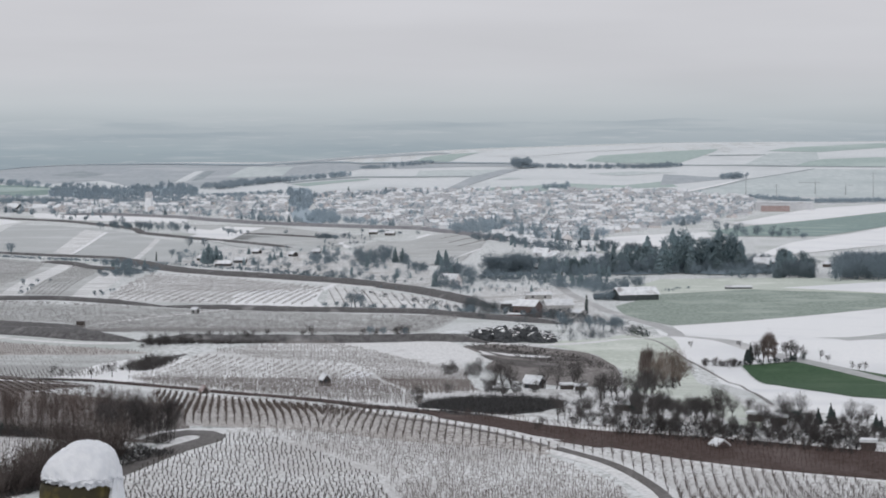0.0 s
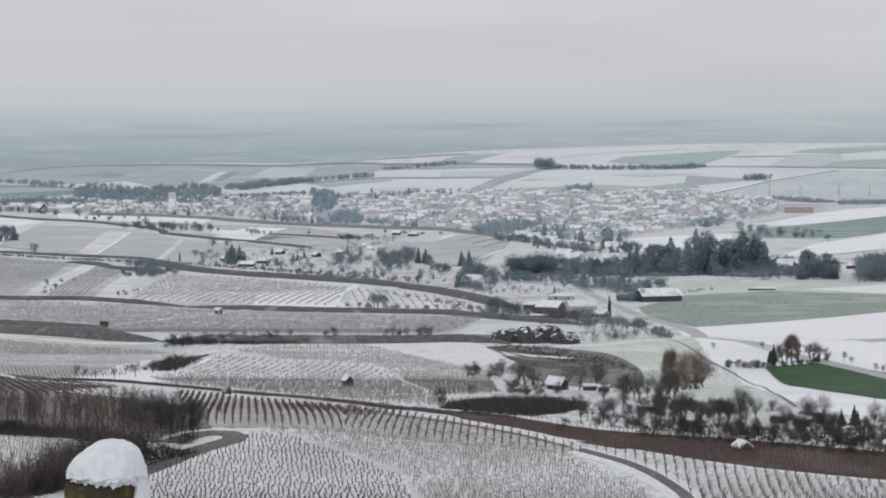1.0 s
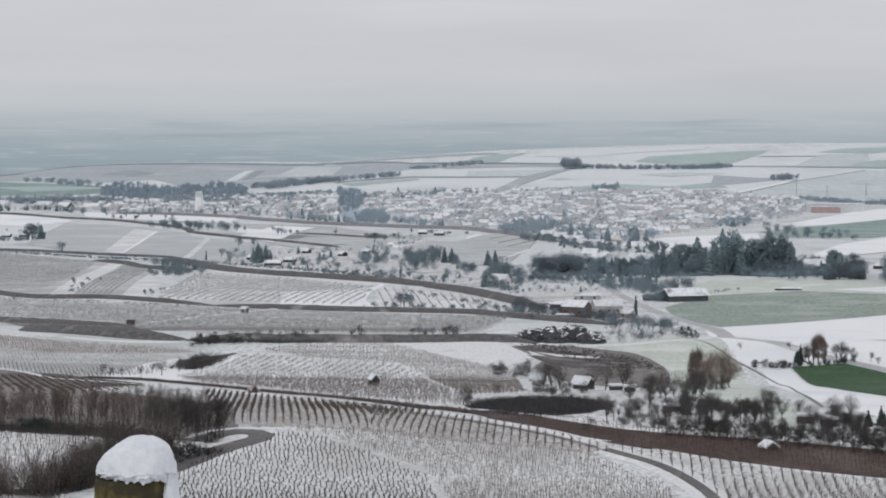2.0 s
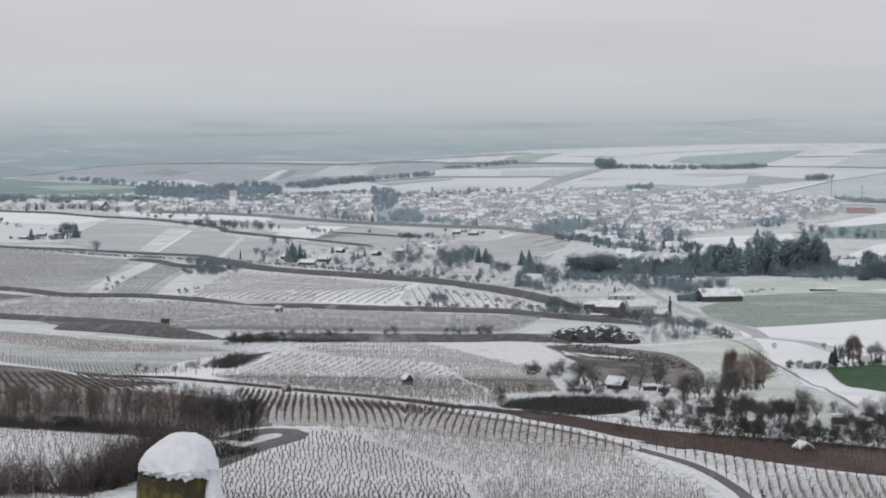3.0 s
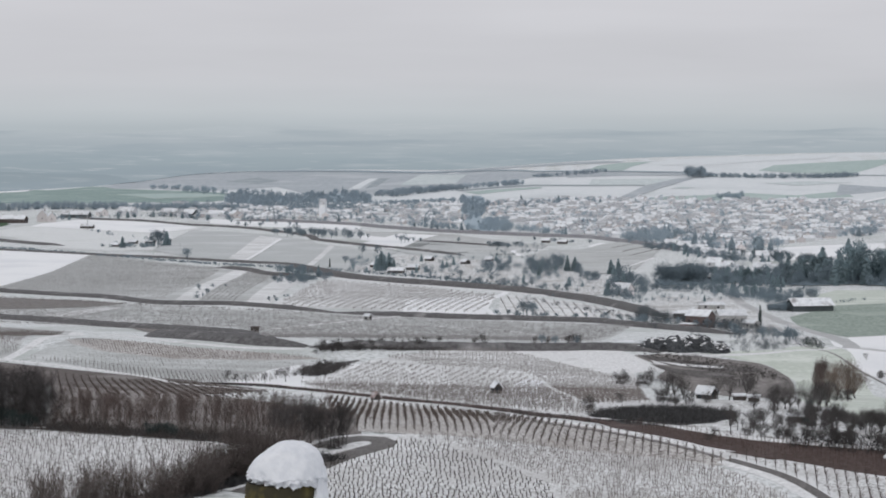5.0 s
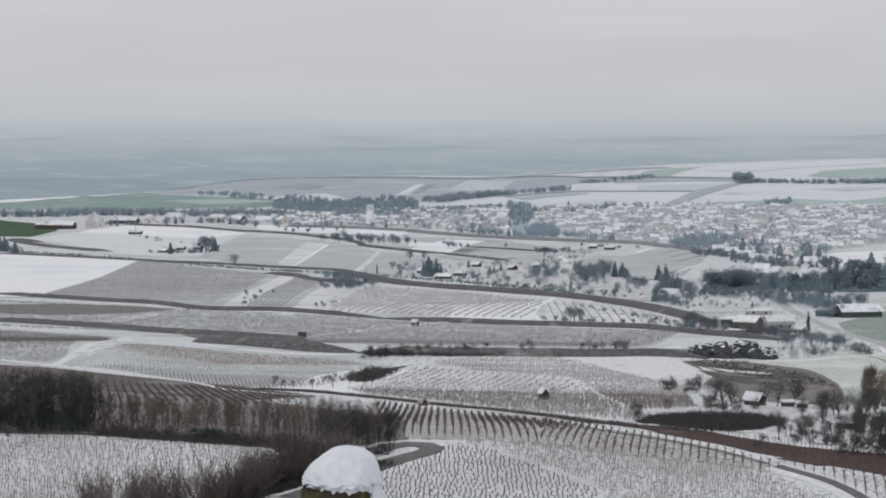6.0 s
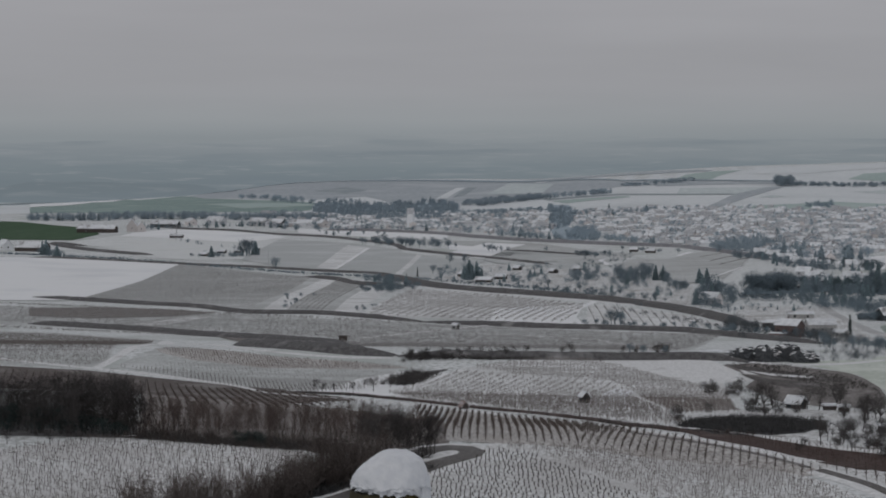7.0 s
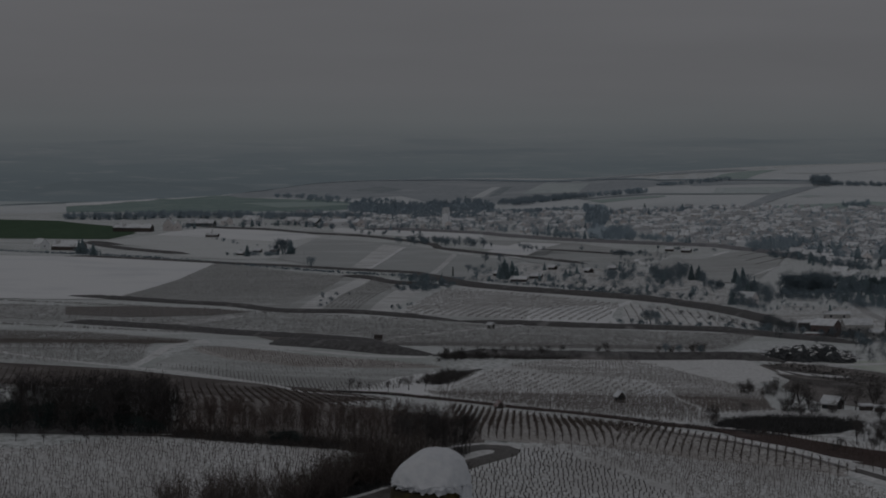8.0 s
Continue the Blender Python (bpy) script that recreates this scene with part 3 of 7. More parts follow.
F("field", "pale snow-dusted meadow with a winding track", [(25.6, 675.0), (50.5, 696.5), (80.9, 955.0), (76.5, 841.5), (68.8, 642.5), (63.7, 512.0), (48.0, 338.0), (43.2, 340.0), (42.7, 532.5), (49.4, 624.5), (44.2, 653.5)], MEADOW, 0.35)
F("field", "snow-covered allotment gardens", [(-5.0, 451.5), (9.8, 515.0), (42.2, 520.0), (60.0, 466.5), (60.7, 350.0), (72.7, 340.5), (68.5, 320.5), (42.6, 331.0), (18.3, 340.5), (10.1, 348.5)], GARDEN_SNOW, 0.3)
F("field", "snow-covered field beside the road", [(101, 1001), (228, 1168), (278, 1223), (120.9, 529.5), (120.0, 614.5), (106.7, 643.5), (90.7, 667.5), (87.8, 757.5)], SNOW, 0.3)
F("field", "grey drifted band in the snow field", [(136.7, 837.5), (183.8, 942.0), (208.5, 956.5), (189.9, 871.0), (126.5, 710.0)], GREY_FIELD, 0.4)
F("field", "snowy strip between road and field track", [(90.7, 969.0), (86.6, 674.5), (105.1, 643.5), (81.8, 636.5), (75.2, 621.5), (67.9, 655.5)], SNOW, 0.35)
F("field", "snow-covered field below the green crop", [(74.5, 626.0), (82.9, 633.0), (83.2, 460.0), (92.7, 434.5), (73.0, 342.0), (60.2, 352.0), (63.1, 425.0), (66.3, 487.0)], SNOW, 0.4)
F("field", "snow-dusted winter wheat beside the barn", [(91, 1200), (125, 1304), (181, 1331), (249, 1277), (284, 1245), (278, 1223), (228, 1168), (101, 1001), (89, 1103)], PALE_GREEN, 0.3)
F("field", "pale meadow behind the barn", [(106, 1352), (137, 1429), (218, 1425), (271, 1392), (314, 1378), (284, 1245), (249, 1277), (181, 1331), (125, 1304)], MEADOW, 0.35)
F("field", "white strip behind the wheat field", [(200, 1341), (268, 1377), (316, 1388), (286, 1258), (250, 1282)], SNOW, 0.45)
F("field", "bright green winter crop field", [(83.6, 635.5), (102.4, 646.5), (120.9, 619.0), (129.8, 594.5), (94.8, 434.0), (83.9, 463.5)], GREEN, 0.5)
F("field", "leaf-littered floor of the copse", [(-125.1, 338.7), (-102.8, 338.8), (-85.9, 338.3), (-92.7, 367), (-121.2, 421.4), (-164, 444.2)], BANK, 0.3)
F("field", "snowy floor between the slim trees", [(-85.9, 338.3), (-72.9, 335.2), (-59.5, 332.2), (-45.5, 328.9), (-38.8, 328.2), (-37.5, 335.4), (-47, 411.3), (-73.1, 461.3), (-105.9, 517.8), (-142.7, 568.4)], COPSE_FLOOR, 0.3)
F("field", "dark brown vineyard strip above the copse", [(-233.9, 651.5), (-176.4, 636.0), (-111.9, 599.5), (-80.5, 533.0), (-91.0, 487.5), (-148.3, 561.0), (-220.5, 614.0)], BROWN_SOIL, 0.4)
F("field", "snow-covered lower vineyard", [(-117.6, 327.0), (-104.1, 328.5), (-93.8, 338.0), (-85.8, 341.5), (-80.3, 337.0), (-64.1, 334.0), (-58.3, 330.0), (-55.4, 305.0), (-53.4, 257.5), (-94.7, 245.0)], VINE_SNOW, 0.3)
F("field", "reddish vineyard between two tracks", [(-15.8, 439.5), (0.0, 370.0), (18.3, 340.0), (42.6, 331.0), (63.3, 323.5), (70.1, 320.5), (66.8, 305.5), (60.1, 307.0), (40.5, 314.0), (29.3, 320.5), (17.7, 328.5), (9.7, 335.5), (0.0, 347.0), (-14.9, 415.5)], RED_SOIL, 0.3)
F("field", "brown vineyard floor with snow between the rows", [(-53.3, 471), (-43.1, 449.9), (-30, 424.4), (-18, 392.1), (-7.4, 355.4), (1.4, 343), (5.6, 338.5), (9.7, 334.4), (14.5, 329.2), (17.4, 322.5), (14.1, 321.2), (9.4, 324.4), (1.3, 327), (-6.9, 329.9), (-15.4, 334.6), (-24, 338.2), (-32.5, 339.4), (-38.6, 340.8)], BROWN_SNOW, 0.35)
F("field", "snow-covered near vineyard", [(-41.8, 317.0), (-33.2, 326.5), (-31.8, 340.0), (-17.5, 340.0), (-5.5, 337.0), (2.8, 333.0), (10.9, 326.0), (18.4, 315.5), (24.4, 303.0), (24.6, 250.5), (-45.3, 235.5), (-48.1, 287.5)], VINE_SNOW, 0.3)
F("field", "snow-covered vineyard below the track", [(13.4, 333.0), (24.0, 325.5), (40.4, 313.5), (59.8, 305.5), (66.2, 302.5), (55.7, 243.0), (30.8, 243.0), (30.4, 285.5), (28.0, 306.0), (23.3, 315.0), (17.5, 325.0)], VINE_SNOW, 0.3)

F("field", "brown fallow band on the terrace", [(-373, 1231), (-337, 1243), (-295, 1229), (-263, 1210), (-278, 1182), (-312, 1150), (-351, 1158)], FALLOW, 0.5)
F("field", "brown fallow band beside the hut", [(-222, 1020), (-205, 1056), (-172, 1020), (-160, 979), (-177, 937), (-193, 946)], FALLOW, 0.5)
F("field", "pale striped vineyard beside the wood", [(-60, 1669), (-56, 1933), (-30, 1870), (-16, 2016), (9, 2142), (40, 2066), (29, 1754), (6, 1602), (-3, 1554), (-21, 1552)], GREY_FIELD, 0.5)
strip("track", "thin white path between the vineyard plots", "track", [(-19, 1634), (-7, 1802), (8, 1948)], 2.6, SNOW, 0.8)
strip("track", "thin white path between the vineyard plots", "track", [(-11, 1596), (3, 1740), (22, 1886)], 2.6, SNOW, 0.8)
strip("track", "thin white path between the vineyard plots", "track", [(0, 1574), (15, 1660), (29, 1746)], 2.6, SNOW, 0.8)
strip("track", "thin white path between the vineyard plots", "track", [(-59, 1921), (-29, 1856), (-15, 2030)], 2.6, SNOW, 0.8)
strip("bank", "dark furrow between snowy plots", "bank", [(-3, 1952), (16, 2054), (38, 2142)], 3, DARK_FALLOW, 0.9)
strip("bank", "dark furrow between snowy plots", "bank", [(5, 1854), (22, 1956), (42, 2048)], 3, DARK_FALLOW, 0.9)
strip("bank", "dark furrow between snowy plots", "bank", [(12, 1786), (26, 1860), (39, 1936)], 3, DARK_FALLOW, 0.9)
F("field", "dark ploughed streak across the fallow field", [(6.3, 668), (14.2, 663.8), (25.5, 656), (41.3, 648.2), (41.7, 641.6), (28.1, 640.4), (15.5, 650.3), (8.9, 661.4)], DARK_FALLOW, 0.5)
F("field", "thin snow streak on the fallow field", [(12.1, 656.9), (18.9, 653.2), (30.9, 649.3), (29.9, 646.3), (18.8, 649.2)], TRACK_SNOW, 0.6)
F("field", "dark ploughed corner of the fallow field", [(9.9, 651.9), (18.6, 643.2), (32, 638.7), (33.9, 629.6), (22.8, 627.1), (15.2, 637.3)], DARK_FALLOW, 0.55)
F("field", "snow streak beside the brushwood heaps", [(0.2, 735.5), (4, 932), (12, 914), (8.4, 706.4), (2.8, 703.5)], SNOW, 0.5)

# ---------------------------------------------------------------- roads, tracks and banks
strip("road", "grey salted country road past the farm", "road", [(71, 1413), (72, 1336), (81, 1201), (89, 1097), (95.5, 969.5), (83.4, 719.0), (92.0, 664.5), (106.0, 639.0), (118.4, 606.0), (106.1, 475.0)], 7.0, GREY_ROAD, 0.55)
strip("track", "field track beside the meadow", "track", [(82.9, 949.0), (64.7, 682.0), (68.4, 652.5), (73.5, 620.0), (67.6, 496.5), (60.7, 415.5)], 0.8, ASPHALT, 0.6)
strip("track", "winding pale farm track", "track", [(5.5, 677.0), (27.1, 670.0), (42.4, 676.5), (54.6, 694.0), (71.4, 862.0), (75.7, 959.5), (83, 1006)], 4.0, TRACK_SNOW, 0.6)
strip("track", "trodden snow track along the vineyards", "track", [(-223.3, 667.7), (-209.7, 657.9), (-197.3, 651.3), (-173.7, 639.3), (-148.8, 625.1), (-125.5, 606.2), (-107.4, 567.9), (-93.2, 546.6), (-71.4, 515.1), (-54, 477.5), (-43.8, 457.4), (-30.6, 431.9), (-18.3, 399.6), (-7.5, 358.9), (1.4, 344), (9.7, 335.4), (16.4, 327.1), (19.8, 321.9)], 2.6, TRACK_SNOW, 0.55)
strip("track", "wheel-worn asphalt lane in the snow", "track", [(-13, 360.8), (-7.3, 349.9), (1.4, 340.5), (9.6, 332.4), (16.3, 324.6)], 0.9, ASPHALT, 0.66)
strip("track", "white headland above the reddish vineyard", "track", [(-16.0, 445.0), (0.0, 375.5), (18.4, 341.0), (42.7, 332.0), (63.4, 324.0), (71.8, 321.0)], 2.6, TRACK_SNOW, 0.55)
strip("track", "white headland below the reddish vineyard", "track", [(33.8, 317.5), (40.5, 314.0), (47.8, 311.0), (60.0, 306.5), (67.8, 303.0)], 0.9, TRACK_SNOW, 0.6)
strip("road", "snow verge of the hairpin road", "road", [(-50.1, 301.9), (-45.9, 309.1), (-41.8, 316.7), (-39, 322.7), (-35.9, 327.5), (-34.2, 329.7), (-33.6, 331.8), (-34.6, 334.2), (-37.1, 335), (-39.5, 333.7), (-41.3, 331.4), (-42.8, 328.2)], 7.8, TRACK_SNOW, 0.5)
strip("road", "wet asphalt hairpin road", "road", [(-50.1, 301.9), (-45.9, 309.1), (-41.8, 316.7), (-39, 322.7), (-35.9, 327.5), (-34.2, 329.7), (-33.6, 331.8), (-34.6, 334.2), (-37.1, 335), (-39.5, 333.7), (-41.3, 331.4), (-42.8, 328.2)], 5, WET_ROAD, 0.7)
strip("track", "snow shoulder of the asphalt lane", "track", [(16.3, 324.6), (19.7, 320.4), (23.3, 315.6), (26.3, 309.4), (28.4, 302.2), (29.1, 290.5), (29.3, 281.5)], 5.2, TRACK_SNOW, 0.66)
strip("track", "wet asphalt lane between snow shoulders", "track", [(16.3, 324.6), (19.7, 320.4), (23.3, 315.6), (26.3, 309.4), (28.4, 302.2), (29.1, 290.5), (29.3, 281.5)], 2.5, WET_ROAD, 0.8)
strip("track", "white path curving round the hollow vineyard", "track", [(-174.6, 639.0), (-173.7, 662.5), (-179.5, 716.5), (-227.9, 949.0), (-161.1, 738.0), (-128.4, 676.0), (-101.1, 666.0), (-90.2, 667.0)], 3.4, TRACK_SNOW, 0.6)
strip("track", "white path between terraces", "track", [(-156, 1025), (-142, 1097), (-122, 1150), (-102, 1186)], 4.0, TRACK_SNOW, 0.6)
strip("track", "white field path on the terrace", "track", [(-113, 1108), (-72, 1083), (-27.9, 958.0), (-12.0, 717.0)], 4.0, TRACK_SNOW, 0.6)
strip("track", "white path at the end of the rows", "track", [(-63, 1189), (-72, 1244), (-69, 1347), (-66, 1388)], 4.0, SNOW, 0.6)
strip("track", "white path below the hedge", "track", [(-180, 1476), (-131, 1431), (-79, 1394), (-36, 1361)], 5.0, TRACK_SNOW, 0.6)
strip("track", "white path framing the grey field", "track", [(-75, 1785), (-69, 1924), (-30, 1908), (-20, 2016), (-12, 2092)], 6.0, SNOW, 0.7)
B_LABEL = "dead-grass bank with brown scrub and some snow"
strip("bank", B_LABEL, "bank", [(-408, 1350), (-362, 1307), (-319, 1271), (-280, 1247), (-242, 1214), (-207, 1217), (-174, 1201), (-142, 1181)], 8, BANK, 0.25, 1.9, 0.015, 2)
strip("bank", B_LABEL, "bank", [(-148, 1185), (-130, 1177), (-112, 1173), (-82, 1165), (-62, 1162), (-42, 1159), (-7, 1146), (4, 1128), (23, 1090), (43, 1045), (55, 1017)], 9, BANK, 0.25, 2.3, 0.015, 12)
strip("bank", B_LABEL, "bank", [(-330, 1089), (-297, 1072), (-265, 1055), (-231, 1026), (-200, 1004), (-175, 980), (-116.9, 686.6), (-105.3, 678.4), (-94.5, 672.9), (-89.9, 670.5)], 13, BANK, 0.25, 2.2, 0.015, 3)
strip("bank", "dark scrub bank along the foot of the hill", "bank", [(-90.8, 670.4), (-76, 672.2), (-60.9, 671.7), (-44.2, 672.5), (-24.2, 674.1), (-14.1, 676.4), (-4.1, 679), (7.8, 677), (16, 670.8)], 7, BANK, 0.25, 2.0, 0.015, 4)
strip("bank", B_LABEL, "bank", [(-570, 1884), (-509, 1841), (-453, 1808), (-401, 1782), (-351, 1763), (-299, 1722), (-239, 1667), (-215, 1622)], 9, BANK, 0.25, 1.5, 0.015, 5)
strip("bank", B_LABEL, "bank", [(-237, 1635), (-204, 1565), (-181, 1507), (-154, 1466), (-131, 1448), (-108, 1436), (-86, 1421), (-64, 1407), (-43, 1381), (-21, 1340), (-1, 1284), (14, 1236), (26, 1194)], 15, BANK, 0.25, 2.8, 0.015, 15)
strip("bank", B_LABEL, "bank", [(-614, 2221), (-650, 2265), (-538, 2042), (-477, 1944)], 18, BANK, 0.25, 1.6, 0.015, 6)
strip("bank", B_LABEL, "bank", [(-656, 2704), (-590, 2625), (-544, 2598), (-484, 2528), (-416, 2471), (-345, 2325), (-286, 2147), (-279, 2108), (-227, 2013), (-175, 1932), (-118, 1806)], 9, BANK, 0.25, 1.8, 0.015, 16)
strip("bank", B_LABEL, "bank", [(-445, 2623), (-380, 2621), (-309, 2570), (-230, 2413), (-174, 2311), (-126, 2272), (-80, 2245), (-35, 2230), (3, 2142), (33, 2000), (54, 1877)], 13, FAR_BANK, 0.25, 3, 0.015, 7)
strip("bank", "narrow scrub bank across the vineyards", "bank", [(-288, 1626), (-255, 1576), (-221, 1506), (-188, 1489)], 8.0, BANK, 0.3, 2.2, 0.05, 8)
strip("bank", "reddish scrub bank below the vineyard hill", "bank", [(-109.4, 590.4), (-94.2, 577.9), (-75.4, 544.3), (-57.2, 505.8), (-45.8, 478.3), (-32.1, 453.4), (-19.5, 424.6), (-7.9, 379.4), (1.4, 350.5)], 2.2, RED_SOIL, 0.2, 0.5, 0.06, 9)
strip("bank", "dark scrub bank beside the hill", "bank", [(-83.3, 615.0), (-79.0, 636.0), (-73.2, 648.5)], 4.0, BANK, 0.2, 0.8, 0.06, 10)
strip("bank", "dark line of scrub on the fields", "bank", [(-190, 2097), (-145, 2055), (-96, 1995)], 7.0, BANK, 0.3, 1.6, 0.05, 11)

# ---------------------------------------------------------------- distant hills in the haze: plain backdrop beyond everything


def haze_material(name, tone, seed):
    """Far land, haze painted into its glow: paler towards the horizon, with streaks of snow fields and woods."""
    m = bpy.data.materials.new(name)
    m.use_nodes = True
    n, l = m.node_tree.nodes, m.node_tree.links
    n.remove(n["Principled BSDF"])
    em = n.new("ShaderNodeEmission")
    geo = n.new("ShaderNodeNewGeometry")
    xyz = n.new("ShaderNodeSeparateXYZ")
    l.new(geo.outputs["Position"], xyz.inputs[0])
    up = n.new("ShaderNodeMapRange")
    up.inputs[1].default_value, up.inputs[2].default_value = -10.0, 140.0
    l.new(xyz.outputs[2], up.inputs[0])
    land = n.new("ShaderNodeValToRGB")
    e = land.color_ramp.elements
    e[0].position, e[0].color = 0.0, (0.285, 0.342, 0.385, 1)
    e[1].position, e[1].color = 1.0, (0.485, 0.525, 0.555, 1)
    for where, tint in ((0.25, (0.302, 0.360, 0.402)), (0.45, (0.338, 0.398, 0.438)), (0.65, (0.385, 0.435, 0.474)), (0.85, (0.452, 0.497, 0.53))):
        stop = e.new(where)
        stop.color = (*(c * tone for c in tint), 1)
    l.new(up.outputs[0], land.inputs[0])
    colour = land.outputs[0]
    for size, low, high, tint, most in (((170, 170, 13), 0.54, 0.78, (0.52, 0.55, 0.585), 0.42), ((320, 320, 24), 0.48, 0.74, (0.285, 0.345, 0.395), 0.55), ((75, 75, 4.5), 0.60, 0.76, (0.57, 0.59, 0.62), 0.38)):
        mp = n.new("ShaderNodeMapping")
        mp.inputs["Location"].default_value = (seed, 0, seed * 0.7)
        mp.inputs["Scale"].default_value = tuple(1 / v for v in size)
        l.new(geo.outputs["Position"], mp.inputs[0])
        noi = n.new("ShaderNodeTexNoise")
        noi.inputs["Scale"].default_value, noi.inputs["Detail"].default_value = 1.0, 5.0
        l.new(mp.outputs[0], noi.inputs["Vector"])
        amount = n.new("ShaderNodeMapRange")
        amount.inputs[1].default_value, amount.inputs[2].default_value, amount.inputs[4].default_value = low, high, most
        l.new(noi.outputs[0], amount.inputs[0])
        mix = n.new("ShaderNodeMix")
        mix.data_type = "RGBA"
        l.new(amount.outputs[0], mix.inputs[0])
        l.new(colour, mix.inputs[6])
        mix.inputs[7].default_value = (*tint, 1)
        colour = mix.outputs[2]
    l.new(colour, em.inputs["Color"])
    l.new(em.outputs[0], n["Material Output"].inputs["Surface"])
    return m


def hill_range(label, y, crest, wave, seed, material, west=-6200, east=6200):
    """A range of hills: a slope that climbs from the plain to an uneven crest and falls off at both ends."""
    xs = np.arange(west, east + 1, 20.0)
    fall = np.clip(np.minimum(xs - west, east - xs) / 160, 0, 1)
    top = np.array([crest + wave * (noise.noise((x / 900, seed, 0)) + 0.4 * noise.noise((x / 260, seed, 3)) + 0.06 * noise.noise((x / 30, seed, 5))) for x in xs]) * fall * (2 - fall)
    rows = [np.column_stack([xs, np.full_like(xs, y + dy), -14 + (top + 14) * k]) for dy, k in ((0, 0), (30, 0.6), (55, 0.9), (80, 1.0), (110, 0.9))]
    n = len(xs)
    k = np.arange(5 * n).reshape(5, n)
    faces = np.stack([k[:-1, :-1], k[:-1, 1:], k[1:, 1:], k[1:, :-1]], -1).reshape(-1, 4)
    return tagged(new("backdrop", mesh_of("backdrop", np.vstack(rows), faces, [material], smooth=True)), label, "hills", kind="structure")


hill_range("hazy wooded hill beyond the hazed crop", 4560, 34, 14, 2.0, haze_material("haze_wood", 0.9, 3.0), -1520, -930)
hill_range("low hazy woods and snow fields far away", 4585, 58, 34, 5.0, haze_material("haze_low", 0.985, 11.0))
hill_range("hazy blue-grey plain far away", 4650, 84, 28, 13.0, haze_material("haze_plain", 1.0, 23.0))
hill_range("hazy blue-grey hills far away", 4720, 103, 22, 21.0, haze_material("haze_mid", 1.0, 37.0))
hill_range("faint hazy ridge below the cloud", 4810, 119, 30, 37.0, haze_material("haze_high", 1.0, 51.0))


# ---------------------------------------------------------------- tubes, trees and shrubs
def tubes(segs, sides=3):
    """Vertices and quads of tapered rods: rows of x0 y0 z0 x1 y1 z1 r0 r1."""
    s = np.asarray(segs, float)
    a, b, r0, r1 = s[:, 0:3], s[:, 3:6], s[:, 6], s[:, 7]
    d = b - a
    d /= np.maximum(np.linalg.norm(d, axis=1), 1e-9)[:, None]
    ref = np.where(np.abs(d[:, 2:3]) < 0.9, np.array([[0, 0, 1.0]]), np.array([[1.0, 0, 0]]))
    u = np.cross(d, ref)
    u /= np.linalg.norm(u, axis=1)[:, None]
    w = np.cross(d, u)
    rings = []
    for k in range(sides):
        c, n = math.cos(2 * math.pi * k / sides), math.sin(2 * math.pi * k / sides)
        rings.append((u * c + w * n)[:, None, :])
    ring = np.concatenate(rings, 1)
    v = np.concatenate([a[:, None] + ring * r0[:, None, None], b[:, None] + ring * r1[:, None, None]], 1)
    base = (np.arange(len(s)) * 2 * sides)[:, None, None]
    q = np.array([[k, (k + 1) % sides, sides + (k + 1) % sides, sides + k] for k in range(sides)])[None]
    return v.reshape(-1, 3), (base + q).reshape(-1, 4)


def grow_tree(seed, height=10.0, limbs=14, sub=2, twigs=3, twig=0.02, trunk=0.16, wide=0.36, leader=0.8, low=0.18, angle=42.0):
    """A bare tree: the rods of its trunk, those of its limbs and branches, and its finest twigs."""
    rng = np.random.default_rng(seed)
    stem, crown, fine = [], [], []
    line = [np.zeros(3)]
    d = np.array([0, 0, 1.0])
    for i in range(8):
        d = d + rng.normal(0, 0.07, 3)
        d = d / np.linalg.norm(d)
        line.append(line[-1] + d * height * leader / 8)
        stem.append((*line[-2], *line[-1], trunk * (1 - 0.11 * i), trunk * (1 - 0.11 * (i + 1))))

    def rod(p, q, r0, r1):
        crown.append((*p, *q, max(r0, twig), max(r1, twig * 0.6)))

    for k in range(limbs):
        f = low + (1 - low) * (k + rng.uniform(0, 1)) / limbs
        s = f * 8
        i = min(int(s), 7)
        p = line[i] + (line[i + 1] - line[i]) * (s - i)
        turn, tip = 2.4 * k + rng.normal(0, 0.4), radians(angle * rng.uniform(0.7, 1.3)) * (1.15 - 0.6 * f)
        d = np.array([math.cos(turn) * math.sin(tip), math.sin(turn) * math.sin(tip), math.cos(tip)])
        length, r = height * wide * (1.15 - 0.55 * f) * rng.uniform(0.75, 1.2), trunk * 0.45 * (1.1 - 0.6 * f)
        for j in range(3):
            d = d + rng.normal(0, 0.13, 3) + np.array([0, 0, 0.10])
            d = d / np.linalg.norm(d)
            q = p + d * length / 3
            rod(p, q, r, r * 0.7)
            for _ in range(sub):
                e = d + rng.normal(0, 0.75, 3)
                e = e / np.linalg.norm(e)
                m = p + (q - p) * rng.uniform(0.2, 1)
                o = m + e * length * rng.uniform(0.3, 0.5)
                rod(m, o, r * 0.5, twig)
                for _ in range(twigs):
                    g = e * 0.6 + rng.normal(0, 0.8, 3) + np.array([0, 0, 0.35])
                    a = m + (o - m) * rng.uniform(0.2, 1)
                    b = a + g / np.linalg.norm(g) * length * rng.uniform(0.18, 0.42)
                    fine.append((*a, *b, twig * 0.8, twig))
            p, r = q, r * 0.7
    k = height / max(s[5] for s in crown + fine)
    return tuple(np.array(rods) * np.array([k] * 6 + [1, 1]) for rods in (stem, crown, fine))


